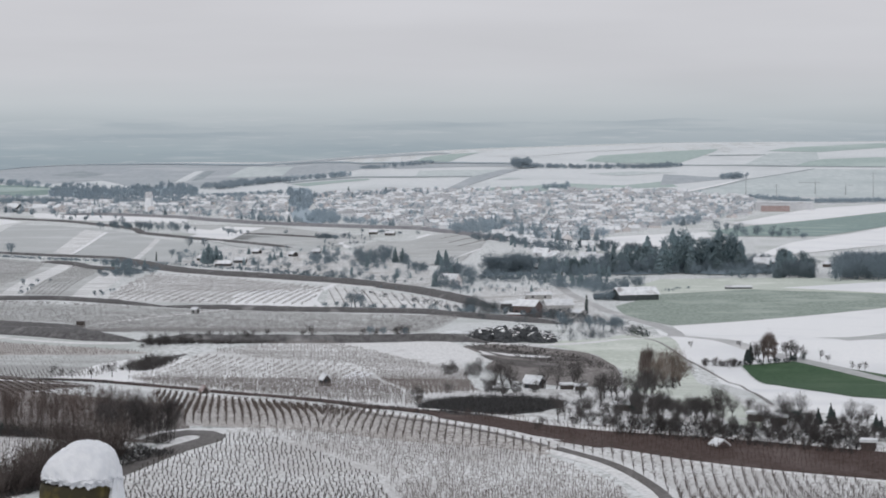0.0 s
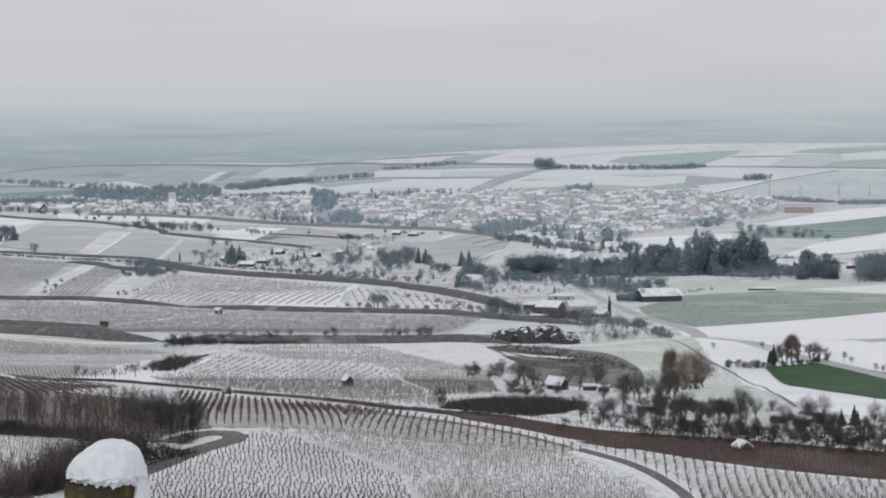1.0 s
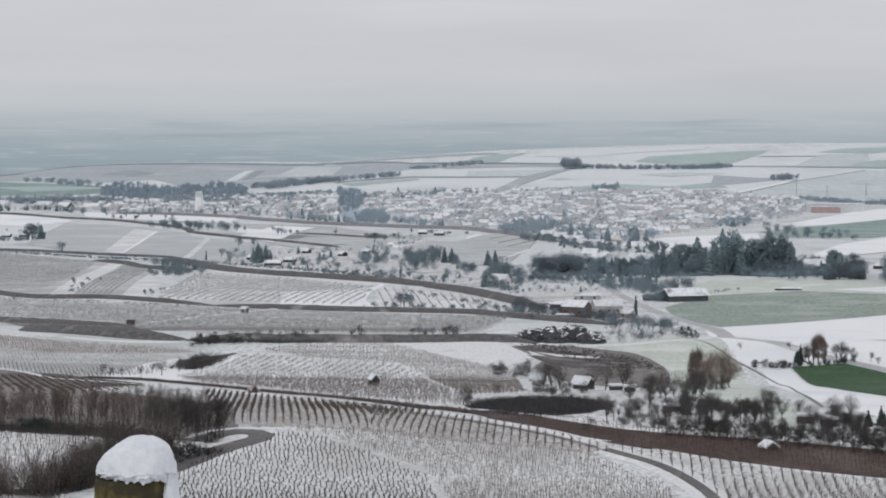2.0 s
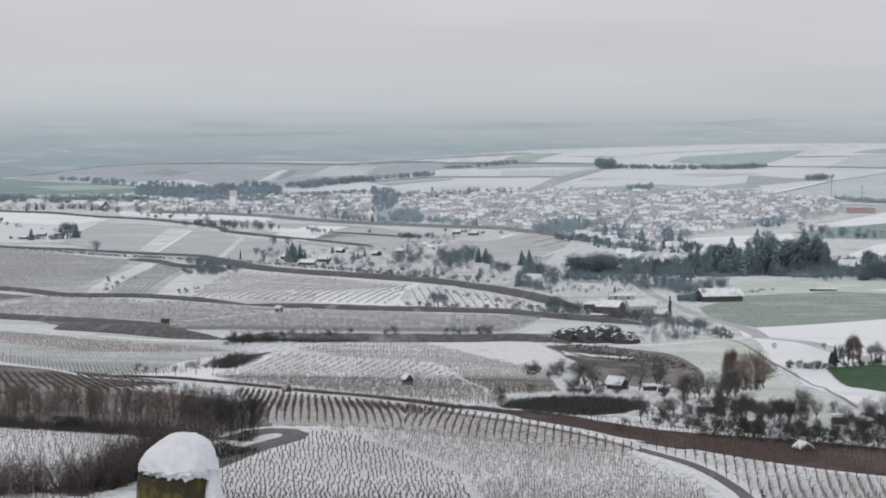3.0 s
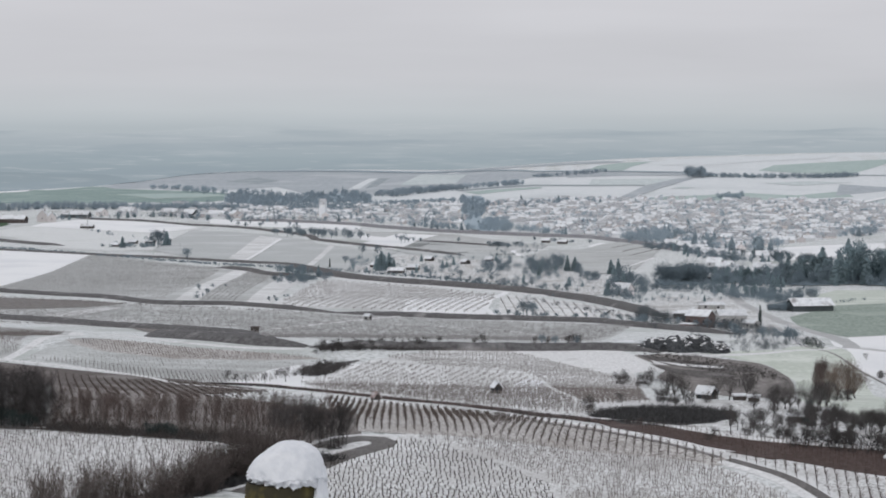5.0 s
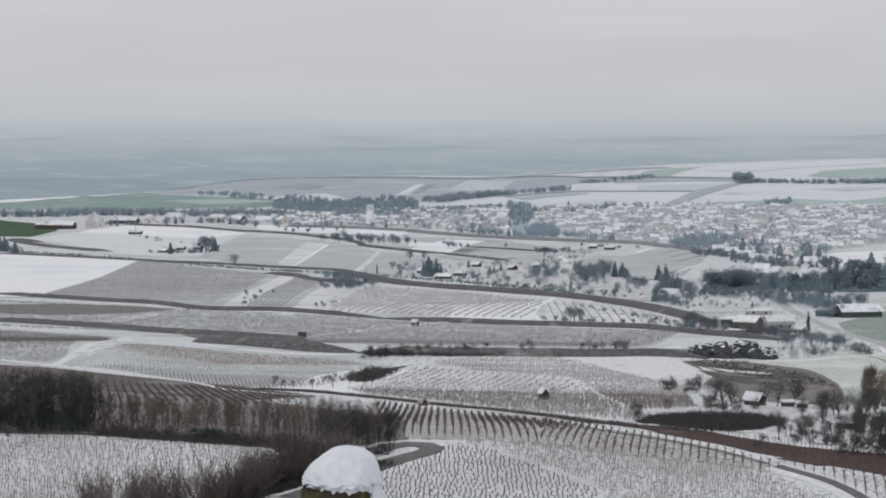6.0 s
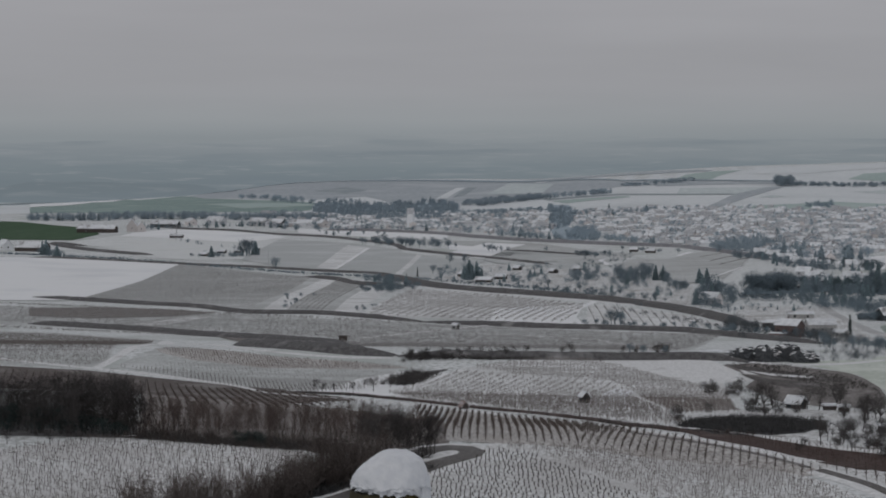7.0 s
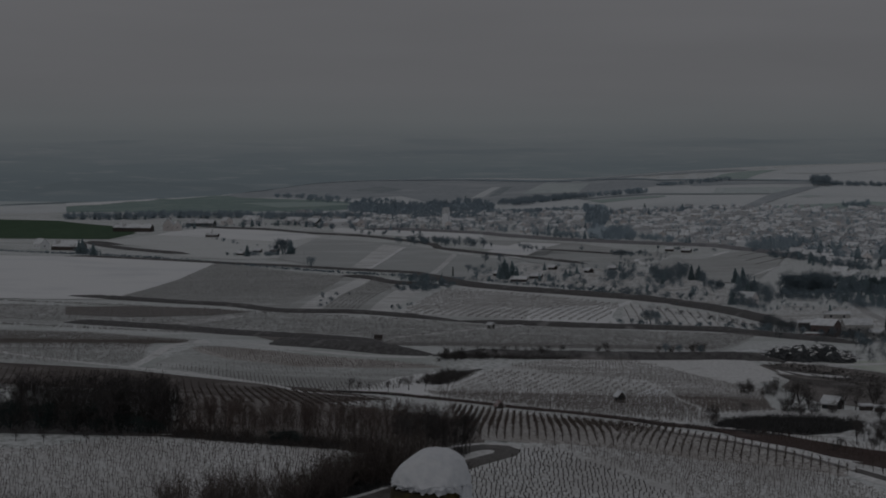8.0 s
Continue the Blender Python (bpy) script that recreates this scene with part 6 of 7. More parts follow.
wood("wood", "haze-tinted wood at the foot of the village", [(3, 2176), (27, 2354), (53, 2465), (75, 2411), (81, 2309), (50, 2101), (33, 2016), (8, 2074)], 120, 7, 13, 0.36, FAR_TWIG, needles=FAR_NEEDLE, share=0.15, seed=80)
wood("hedge_row", "far haze-tinted trees among the first houses", line_area([(75, 2077), (92, 1850), (110, 1873), (126, 1950)], 30), 26, 9, 16, 0.36, FAR_TWIG, needles=FAR_NEEDLE, share=0.5, seed=81)
wood("hedge_row", "far haze-tinted hedgerow on the rise", line_area([(147, 3803), (203, 3785), (287, 3779), (373, 3798), (395, 3830)], 28), 300, 5, 10, 0.5, FAR_TWIG, seed=14)
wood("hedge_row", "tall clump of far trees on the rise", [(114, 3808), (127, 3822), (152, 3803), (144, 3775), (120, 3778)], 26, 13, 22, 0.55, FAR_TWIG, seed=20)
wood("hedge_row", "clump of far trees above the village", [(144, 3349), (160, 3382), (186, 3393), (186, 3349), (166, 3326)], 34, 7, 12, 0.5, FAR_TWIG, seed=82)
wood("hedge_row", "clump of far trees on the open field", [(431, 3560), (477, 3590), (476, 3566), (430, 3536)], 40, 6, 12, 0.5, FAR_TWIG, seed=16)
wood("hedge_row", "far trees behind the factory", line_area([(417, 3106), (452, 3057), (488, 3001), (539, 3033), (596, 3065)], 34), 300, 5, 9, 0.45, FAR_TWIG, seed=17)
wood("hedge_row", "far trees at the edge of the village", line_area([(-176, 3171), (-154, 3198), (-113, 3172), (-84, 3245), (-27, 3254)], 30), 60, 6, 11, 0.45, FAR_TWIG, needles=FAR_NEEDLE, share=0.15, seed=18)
wood("hedge_row", "dark haze-tinted trees beside the last houses", [(246, 2468), (277, 2529), (294, 2571), (276, 2442), (242, 2368)], 30, 6, 12, 0.4, FAR_TWIG, needles=FAR_NEEDLE, share=0.15, seed=83)
wood("hedge_row", "haze-tinted trees before the hazed crop", [(284, 2401), (327, 2226), (330, 2042), (313, 1983), (269, 1951), (258, 2138)], 26, 6, 11, 0.34, HAZED_TWIG, seed=84)
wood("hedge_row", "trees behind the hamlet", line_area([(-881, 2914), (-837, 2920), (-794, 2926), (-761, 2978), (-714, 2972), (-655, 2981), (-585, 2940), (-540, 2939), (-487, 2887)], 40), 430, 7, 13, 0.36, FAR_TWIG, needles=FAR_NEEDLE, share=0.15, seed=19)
wood("hedge_row", "far trees beyond the hazed crop", line_area([(-766, 3706), (-704, 3679), (-626, 3604)], 24), 44, 5, 11, 0.5, FAR_TWIG, seed=85)
wood("hedge_row", "far haze-tinted trees on the crop boundary", line_area([(-684, 3565), (-648, 3515), (-604, 3458)], 24), 22, 6, 12, 0.5, FAR_TWIG, seed=86)
wood("hedge_row", "haze-tinted trees between the hamlet buildings", line_area([(-661, 2653), (-635, 2630), (-593, 2671), (-573, 2702), (-541, 2715), (-495, 2658), (-460, 2652)], 14), 56, 5, 10, 0.25, HAZED_TWIG, needles=HAZED_NEEDLE, share=0.2, seed=74)
wood("hedge_row", "haze-tinted hedge between the western gardens", line_area([(-504, 2657), (-473, 2632), (-447, 2636), (-405, 2617), (-371, 2650), (-316, 2633)], 16), 50, 5, 10, 0.25, HAZED_TWIG, needles=FAR_NEEDLE, share=0.15, seed=87)
# Floors of the nearer woods, with haze painted in through the twig colour.
F("wood_floor", "haze-tinted floor of the valley wood", [(24, 1455), (34, 1596), (71, 1620), (106, 1554), (127, 1623), (208, 1624), (220, 1488), (214, 1468), (183, 1454), (152, 1475), (122, 1464), (80, 1486)], HAZED_TWIG, 0.6)
F("wood_floor", "haze-tinted floor of the eastern wood", [(247, 1449), (273, 1536), (306, 1571), (345, 1549), (316, 1418), (277, 1437)], HAZED_TWIG, 0.6)
wood("wood", "leafless wood along the valley stream", [(23, 1486), (31, 1524), (56, 1535), (64, 1487), (42, 1473)], 46, 9, 15, 0.24, HAZED_TWIG, fine=2, seed=21)
wood("wood", "leafless wood along the valley stream", [(62, 1459), (67, 1535), (103, 1565), (118, 1556), (112, 1456), (85, 1446)], 95, 6, 11, 0.24, HAZED_TWIG, fine=2, needles=HAZED_NEEDLE, share=0.3, seed=22)
wood("wood", "tall mixed wood along the valley stream", [(101, 1467), (114, 1554), (141, 1600), (177, 1598), (211, 1647), (205, 1573), (166, 1499), (137, 1464)], 120, 8, 15, 0.24, HAZED_TWIG, fine=2, needles=HAZED_NEEDLE, share=0.35, seed=24)
wood("wood", "low leafless wood along the valley stream", [(153, 1480), (182, 1573), (219, 1611), (225, 1534), (210, 1419), (182, 1420)], 110, 5, 9, 0.24, HAZED_TWIG, fine=2, needles=HAZED_NEEDLE, share=0.08, seed=25)
wood("wood", "leafless wood along the valley stream", [(207, 1419), (222, 1489), (240, 1473), (232, 1403)], 40, 8, 13, 0.24, HAZED_TWIG, fine=2, needles=HAZED_NEEDLE, share=0.3, seed=26)
wood("wood", "dense leafless wood at the end of the field", [(236, 1386), (260, 1492), (291, 1496), (269, 1378)], 80, 11, 18, 0.24, HAZED_TWIG, fine=2, seed=23)
wood("wood", "dense leafless wood beyond the field", [(269, 1378), (291, 1496), (326, 1466), (305, 1370)], 40, 11, 18, 0.24, HAZED_TWIG, fine=2, seed=27)
wood("wood", "dark leafless trees round the farmhouse", [(-6, 1348), (-4, 1458), (6, 1504), (18, 1468), (18, 1358), (5, 1316)], 46, 6, 12, 0.2, HAZED_TWIG, fine=2, needles=HAZED_NEEDLE, share=0.15, seed=28)
wood("thicket", "hedge below the valley wood", line_area([(22, 1468), (42, 1459), (63, 1441), (77, 1432), (97, 1411), (106, 1400)], 14), 70, 3, 6, 0.17, HAZED_TWIG, fine=2, needles=HAZED_NEEDLE, share=0.1, seed=61)
wood("wood", "leafless grove beside the allotments", [(-92, 1553), (-92, 1653), (-77, 1674), (-67, 1565)], 30, 4, 8, 0.2, HAZED_TWIG, fine=2, seed=29)
wood("wood", "leafless grove above the snow field", [(-65, 1543), (-60, 1685), (-40, 1698), (-28, 1622), (-23, 1542), (-43, 1511)], 60, 5, 10, 0.2, HAZED_TWIG, fine=2, needles=HAZED_NEEDLE, share=0.1, seed=30)
wood("thicket", "hedge beside the cut vineyard", line_area([(-25, 1512), (-15, 1504), (-7, 1486)], 10), 16, 4, 7, 0.2, HAZED_TWIG, fine=2, seed=31)
wood("thicket", "leafless trees behind the barn", [(95, 1288), (106, 1372), (119, 1389), (124, 1368), (105, 1338)], 18, 5, 9, 0.17, HAZED_TWIG, fine=2, seed=54)
wood("thicket", "dark hedge beside the barn", line_area([(122, 1310), (138, 1337), (152, 1354)], 7), 22, 1.4, 2.4, 0.15, HAZED_TWIG, fine=2, seed=32)
wood("thicket", "dark trees along the valley road", line_area([(55, 1423), (72, 1404), (88, 1385), (101, 1354)], 16), 44, 4, 8, 0.17, HAZED_TWIG, fine=2, needles=HAZED_NEEDLE, share=0.25, seed=91)
wood("thicket", "garden trees beside the valley road", line_area([(90, 1315), (102, 1338), (109, 1386)], 12), 16, 4, 7, 0.17, HAZED_TWIG, fine=2, seed=92)
wood("thicket", "dark hedge trees along the bank above the farm", line_area([(10, 1194), (19, 1172), (29, 1148), (36, 1119)], 10), 30, 4, 7.5, 0.12, HAZED_HEDGE, fine=2, seed=93)
wood("thicket", "dark trees round the farm buildings", line_area([(41, 1079), (49, 1079), (59, 1090), (69, 1088)], 9), 18, 4, 7, 0.12, HAZED_HEDGE, fine=2, seed=94)
wood("thicket", "low hedge and fruit trees beside the farm", line_area([(57, 1022), (69, 1050), (79, 1061)], 14), 22, 3, 5, 0.1, HAZED_HEDGE, fine=2, seed=95)
wood("thicket", "dark scrub beside the brushwood heaps", line_area([(26.4, 680.5), (33.9, 678.2), (42, 685.2), (51.9, 716.6)], 8), 30, 2, 3.4, 0.08, HAZED_HEDGE, fine=2, seed=96)
wood("thicket", "cluttered haze-tinted garden shrubs on the snow", [(-95, 1715), (-103, 1985), (-76, 2135), (-61, 1973), (-67, 1705)], 46, 2, 4.5, 0.14, HAZED_TWIG, fine=2, seed=97)
wood("thicket", "dark hedge of the smallholding", line_area([(-427, 1940), (-410, 1921), (-399, 1968)], 10), 30, 4, 7, 0.16, HAZED_TWIG, fine=2, needles=HAZED_NEEDLE, share=0.2, seed=98)
wood("thicket", "dark trees beside the white field", line_area([(-601, 1987), (-584, 1971), (-547, 1905)], 12), 20, 5, 9, 0.16, HAZED_TWIG, fine=2, needles=HAZED_NEEDLE, share=0.3, seed=99)
wood("thicket", "dark trees along the scrub bank", line_area([(-229, 1555), (-213, 1537), (-196, 1521)], 12), 30, 4, 7, 0.17, HAZED_TWIG, fine=2, needles=HAZED_NEEDLE, share=0.1, seed=100)
wood("thicket", "leafless trees in front of the valley wood", line_area([(25, 1428), (41, 1419), (58, 1405)], 12), 30, 3.5, 6, 0.16, HAZED_TWIG, fine=2, seed=101)
wood("thicket", "leafless trees and hedges at the valley road", line_area([(62, 1377), (73, 1362), (86, 1345), (95, 1313)], 14), 40, 4, 7.5, 0.16, HAZED_TWIG, fine=2, seed=102)
wood("thicket", "dark leafless trees above the farm", [(11, 1164), (14, 1214), (23, 1194), (29, 1142), (21, 1122)], 22, 5, 7.5, 0.12, HAZED_HEDGE, fine=2, seed=103)
wood("thicket", "dark leafless trees beside the barn", line_area([(85, 1243), (91, 1253), (96, 1262)], 8), 12, 5, 8, 0.13, HAZED_TWIG, fine=2, seed=104)
wood("hedge_row", "haze-tinted trees below the first village houses", line_area([(32, 1938), (53, 1853), (72, 1743), (91, 1696), (122, 1664)], 26), 70, 5, 9, 0.3, HAZED_TWIG, fine=2, needles=HAZED_NEEDLE, share=0.15, seed=105)
wood("hedge_row", "haze-tinted trees beside the snowy strip", line_area([(95, 1769), (116, 1754), (137, 1692), (151, 1665)], 24), 40, 6, 10, 0.3, HAZED_TWIG, fine=2, needles=HAZED_NEEDLE, share=0.2, seed=106)
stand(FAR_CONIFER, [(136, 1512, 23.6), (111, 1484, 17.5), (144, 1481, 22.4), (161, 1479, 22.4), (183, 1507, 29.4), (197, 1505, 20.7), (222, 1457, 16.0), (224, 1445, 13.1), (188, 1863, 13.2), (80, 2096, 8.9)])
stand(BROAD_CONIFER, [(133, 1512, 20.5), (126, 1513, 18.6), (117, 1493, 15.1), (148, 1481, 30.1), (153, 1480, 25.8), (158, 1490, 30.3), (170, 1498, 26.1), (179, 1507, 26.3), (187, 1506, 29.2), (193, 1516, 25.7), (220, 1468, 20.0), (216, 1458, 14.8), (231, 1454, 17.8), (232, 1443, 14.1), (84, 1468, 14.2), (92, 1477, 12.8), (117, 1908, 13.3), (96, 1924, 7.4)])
stand(FAR_CONIFER, [(-3, 1554, 10.8), (2, 1548, 11.9), (-1, 1548, 7.3), (-167, 1587, 10.3), (-162, 1572, 14.9), (-158, 1586, 13.4), (-154, 1579, 9.0), (-174, 1619, 5.7), (-122, 1607, 6.4), (-119, 1606, 5.6), (-33, 1574, 11.7), (-28, 1574, 10.9), (-137, 3303, 9.8), (-82, 3269, 11.4), (-32, 3266, 8.9), (-22, 3254, 8.9)], "dark haze-tinted conifer among the gardens")
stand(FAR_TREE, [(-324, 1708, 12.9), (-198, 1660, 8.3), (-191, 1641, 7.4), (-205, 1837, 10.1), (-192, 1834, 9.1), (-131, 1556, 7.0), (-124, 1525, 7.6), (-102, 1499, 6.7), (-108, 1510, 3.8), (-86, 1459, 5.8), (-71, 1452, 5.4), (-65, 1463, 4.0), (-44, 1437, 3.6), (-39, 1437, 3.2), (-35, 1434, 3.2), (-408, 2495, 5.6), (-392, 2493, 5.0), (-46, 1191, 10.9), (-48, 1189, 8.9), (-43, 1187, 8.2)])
stand(FAR_CONIFER, [(-420, 1918, 10.7), (-392, 1969, 13.9), (-579, 1952, 13.1), (-576, 1953, 14.1), (-552, 1904, 11.3)], "dark haze-tinted conifer beside the smallholding")
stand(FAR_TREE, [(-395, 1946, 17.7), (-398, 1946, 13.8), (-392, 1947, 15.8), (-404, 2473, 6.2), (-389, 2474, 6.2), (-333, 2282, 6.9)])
stand(CYPRESS, [(-204, 1619, 7.7), (-211, 1612, 3.2)], "narrow dark conifer beside the track")
stand(HAZED_SHRUB, [(-110, 1987, 5.9), (-104, 1985, 6.9), (-98, 1984, 5.9), (-94, 1970, 4.9)], "round dark bush on the snowy field")
along(FAR_TREE, [(-116, 1487), (-66, 1443), (-15, 1412)], 18, 3, 6, 8, "small leafless fruit tree in the snow", seed=32)
along(FAR_TREE, [(-326, 2212), (-239, 2117)], 24, 6, 10, 12, seed=33)
along(FAR_TREE, [(-434, 2559), (-338, 2503)], 6, 4, 6, 4, "small leafless fruit tree in the snow", seed=34)
along(FAR_TREE, [(-196, 2054), (-188, 2075)], 4, 5, 9, 5, seed=35)
along(HAZED_SHRUB, [(-106, 1985), (-86, 1980)], 9, 4, 6, 5, seed=36)
along(HAZED_SHRUB, [(-76, 2133), (-33, 2078)], 12, 3, 5, 5, seed=37)
along(HAZED_SHRUB, [(-210, 1401), (-203, 1449), (-189, 1507)], 20, 3, 5.5, 5, seed=38)
along(FAR_TREE, [(289, 2022), (324, 1988)], 7, 5, 8, 6, seed=39)
along(FAR_TREE, [(27, 1423), (62, 1414)], 14, 3.5, 6, 5, "small leafless fruit tree in the snow", seed=40)
one(FAR_TREE, [(-231, 2122), (-205, 2127), (-183, 2064), (-143, 2073), (-156, 2597), (-143, 2598), (-419, 2508), (-389, 2482)], 6)
along(HAZED_SHRUB, [(-442, 1933), (-411, 1895)], 5, 2, 4, 3, seed=42)
along(HAZED_SHRUB, [(-234, 1243), (-241, 1361)], 9, 2, 3.4, 4, seed=43)
along(HAZED_SHRUB, [(-190, 1235), (-185, 1274)], 5, 2, 3.4, 4, seed=44)
along(HAZED_SHRUB, [(-61, 1189), (-35, 1183), (-2, 1172)], 16, 2.5, 4, 4, seed=45)
wood("thicket", "dark hedge trees along the bank above the farm", line_area([(-43, 1283), (3, 1185), (26, 1054)], 9), 46, 2.5, 4.6, 0.12, HAZED_HEDGE, seed=71, fine=2)
wood("thicket", "dark garden trees round the farmyard", [(18, 1141), (27, 1197), (54, 1142), (63, 1050), (52.1, 944.5), (31, 1010)], 14, 2.5, 4.5, 0.13, HAZED_HEDGE, seed=72, fine=2)
wood("thicket", "leafless trees between the meadow and the hedge", [(7, 1298), (11, 1406), (63, 1388), (97, 1397), (98, 1359), (50, 1326)], 30, 2.5, 5, 0.14, HAZED_TWIG, needles=HAZED_NEEDLE, share=0.15, seed=73, fine=2)
along(HAZED_SHRUB, [(5, 1164), (19, 1143), (32, 1119)], 10, 3, 5, 5, seed=46)
one(CYPRESS, [(71, 1124)], 11)
one(CYPRESS, [(75, 1434)], 6)
along(FAR_TREE, [(53.4, 993.5), (76.9, 948.5)], 16, 4, 6.5, 6, "leafless fruit tree near the farm", seed=47)
along(FAR_TREE, [(37, 1087), (56, 1050)], 6, 4, 7, 4, seed=48)
along(FAR_TREE, [(-24.4, 682.0), (-9.3, 693.0)], 3, 3, 4.5, 2, seed=50)
one(DARK_SHRUB, [(-24.5, 693.0), (-20.4, 700.5), (-14.6, 715.0), (-53.2, 684.0), (-42.0, 682.0)], 3)
one(DARK_SHRUB, [(-39.8, 687.5), (-13.4, 699.0), (-11.4, 700.5)], 4)

wood("garden_trees", "haze-tinted garden trees between the allotments", [(-188, 1562), (-201, 1785), (-99, 1775), (-55, 1645), (-9, 1503), (-15, 1412), (-75, 1476)], 110, 3.5, 7.5, 0.13, HAZED_TWIG, needles=HAZED_NEEDLE, share=0.15, seed=51, fine=2)
wood("thicket", "dark thicket beside the vineyard strips", [(-214, 1411), (-221, 1506), (-198, 1531), (-183, 1463), (-190, 1388)], 34, 4, 7, 0.17, HAZED_TWIG, needles=HAZED_NEEDLE, share=0.2, seed=52, fine=2)
wood("thicket", "leafless thicket on the field boundary", [(-321, 2179), (-342, 2362), (-250, 2220), (-239, 2117)], 40, 5, 9, 0.17, HAZED_TWIG, seed=53, fine=2)
wood("thicket", "leafless trees round the farm buildings", [(27, 1120), (35, 1215), (63, 1114), (66, 1035), (44, 1016)], 28, 3, 6, 0.13, HAZED_HEDGE, seed=55, fine=2)

wood("thicket", "leafless hedge trees along the field road", line_area([(-104, 1467), (-58, 1426), (-8, 1375), (18, 1299)], 12), 40, 3, 6, 0.17, HAZED_TWIG, seed=56, fine=2)
wood("thicket", "leafless trees above the vineyards", line_area([(-553, 2369), (-398, 2012)], 14), 12, 4, 7, 0.17, HAZED_TWIG, seed=58, fine=2)

wood("thicket", "leafless bushes beside the brushwood heaps", [(29.4, 672.0), (48.4, 900.5), (76.9, 948.5), (60.3, 721.0), (36.0, 670.0)], 34, 1.8, 3.6, 0.08, HAZED_HEDGE, seed=62, fine=2)
wood("thicket", "leafless orchard below the farm", [(46.0, 944.0), (56, 1050), (80.6, 993.5), (72.7, 910.0)], 30, 3, 4.6, 0.08, HAZED_HEDGE, seed=63, fine=2)
brush("rough_grass", "dead grass and low scrub on the fallow field", [(7.6, 668.0), (16.2, 676.0), (29.0, 663.0), (42.9, 647.0), (47.6, 625.0), (33.9, 630.0), (18.8, 650.5)], 500, 0.9, 0.05, BARK, 33)

# gardens and meadow in the middle distance
stand(EVERGREEN, [(73.9, 888.9, 4.4), (63.5, 741.3, 4.1), (63.7, 722.7, 3.6), (65.2, 723.6, 2.5)], "dense dark evergreen beside the road")
stand(ORCHARD_TREE, [(72.9, 667, 2.5), (87.5, 668.3, 2.8), (107.8, 648.1, 3.4), (109.3, 643.8, 2.8), (113.2, 627.9, 3.0), (114.8, 626.1, 2.8), (116.3, 625.8, 3.2)], "small leafless fruit tree on the snow")
stand(POPLAR, [(92.2, 642.9, 10.5), (90.9, 642.6, 8.7), (93.8, 642.7, 8.1)], "tall brown leafless trees beside the green field")
stand(GARDEN_TREE, [(99, 647.5, 6.8), (97.9, 646.6, 6.0), (100.3, 647.8, 5.5), (89.9, 644.8, 6.8), (89, 644.9, 5.5), (103.4, 650.8, 4.4)], "leafless trees beside the green field")
stand(CONIFER, [(87.6, 646.6, 5.5), (86.4, 644.7, 4.2)], "dark conifer beside the green field")
along(DARK_SHRUB, [(73.2, 634.8), (77.5, 633.8), (83.3, 635.6)], 16, 1.8, 2.8, 0.8, "clipped dark hedge shrub in the snow", "hedge shrubs", 51)
along(EVERGREEN, [(82.4, 635.2), (89.1, 637.8), (97.1, 643.2), (102.8, 648.9)], 22, 1.4, 2.4, 1.0, "dark hedge shrub along the green field", "hedge shrubs", 52)
stand(POPLAR, [(47, 520.9, 11.9), (44.3, 499.5, 9.4)], "tall slim reddish leafless tree beside the meadow")
stand(WILLOW, [(51.5, 532.5, 9.7), (55, 543.7, 10.6), (58.2, 555, 9.1), (47.8, 510.3, 8.1)])
stand(DARK_SHRUB, [(51.5, 521.5, 3.6), (53.1, 521.8, 3.4), (49.9, 521.1, 2.9)], "dense dark shrub below the willows")
stand(GARDEN_TREE, [(39.6, 446.7, 5.9), (41.5, 452.6, 5.2), (37.5, 434.4, 4.8)], "dark leafless tree below the willows")
one(GARDEN_TREE, [(40.4, 449.5), (37.4, 440.5), (42.5, 456.0), (33.1, 434.5)], 7)
one(GARDEN_TREE, [(27.8, 401.5), (33.7, 348.5), (26.6, 434.5)], 5.2)
one(GARDEN_TREE, [(13.4, 506.0), (15.6, 516.0), (11.5, 505.5)], 7.5)
one(GARDEN_TREE, [(23.8, 527.5), (31.1, 539.5), (32.6, 550.0), (25.9, 517.5)], 7)
along(DARK_SHRUB, [(0.9, 606.0), (10.1, 614.5)], 9, 3, 4.5, 3, seed=54)
along(DARK_SHRUB, [(7.9, 478.5), (17.4, 479.5)], 9, 2.5, 4, 2.5, seed=55)
along(GARDEN_TREE, [(30.2, 455.5), (37.1, 456.0)], 5, 4, 6, 3, seed=56)
stand(DARK_SHRUB, [(-4.9, 428, 3.6), (-4.2, 428, 3.2)], "round leafless shrub on the vineyard edge")
one(CONIFER, [(34.4, 401.5), (31.3, 372.0)], 4.2)
along(ORCHARD_TREE, [(19.5, 346.0), (28.1, 356.5), (36.2, 348.5), (48.1, 340.5), (59.3, 332.0)], 40, 2.6, 4.4, 3, "leafless fruit tree in a snowy garden", seed=61)
along(DARK_SHRUB, [(20.1, 342.0), (31.4, 344.0), (43.2, 336.0), (54.9, 330.5), (66.2, 325.0)], 60, 1.4, 2.8, 4.0, seed=62)
along(DARK_SHRUB, [(28.9, 355.0), (36.7, 372.0), (42.1, 362.5)], 20, 1.8, 3.2, 3, seed=63)
along(DARK_SHRUB, [(50.8, 342.0), (58.5, 337.0), (67.4, 331.0)], 24, 1.4, 2.6, 3, seed=66)
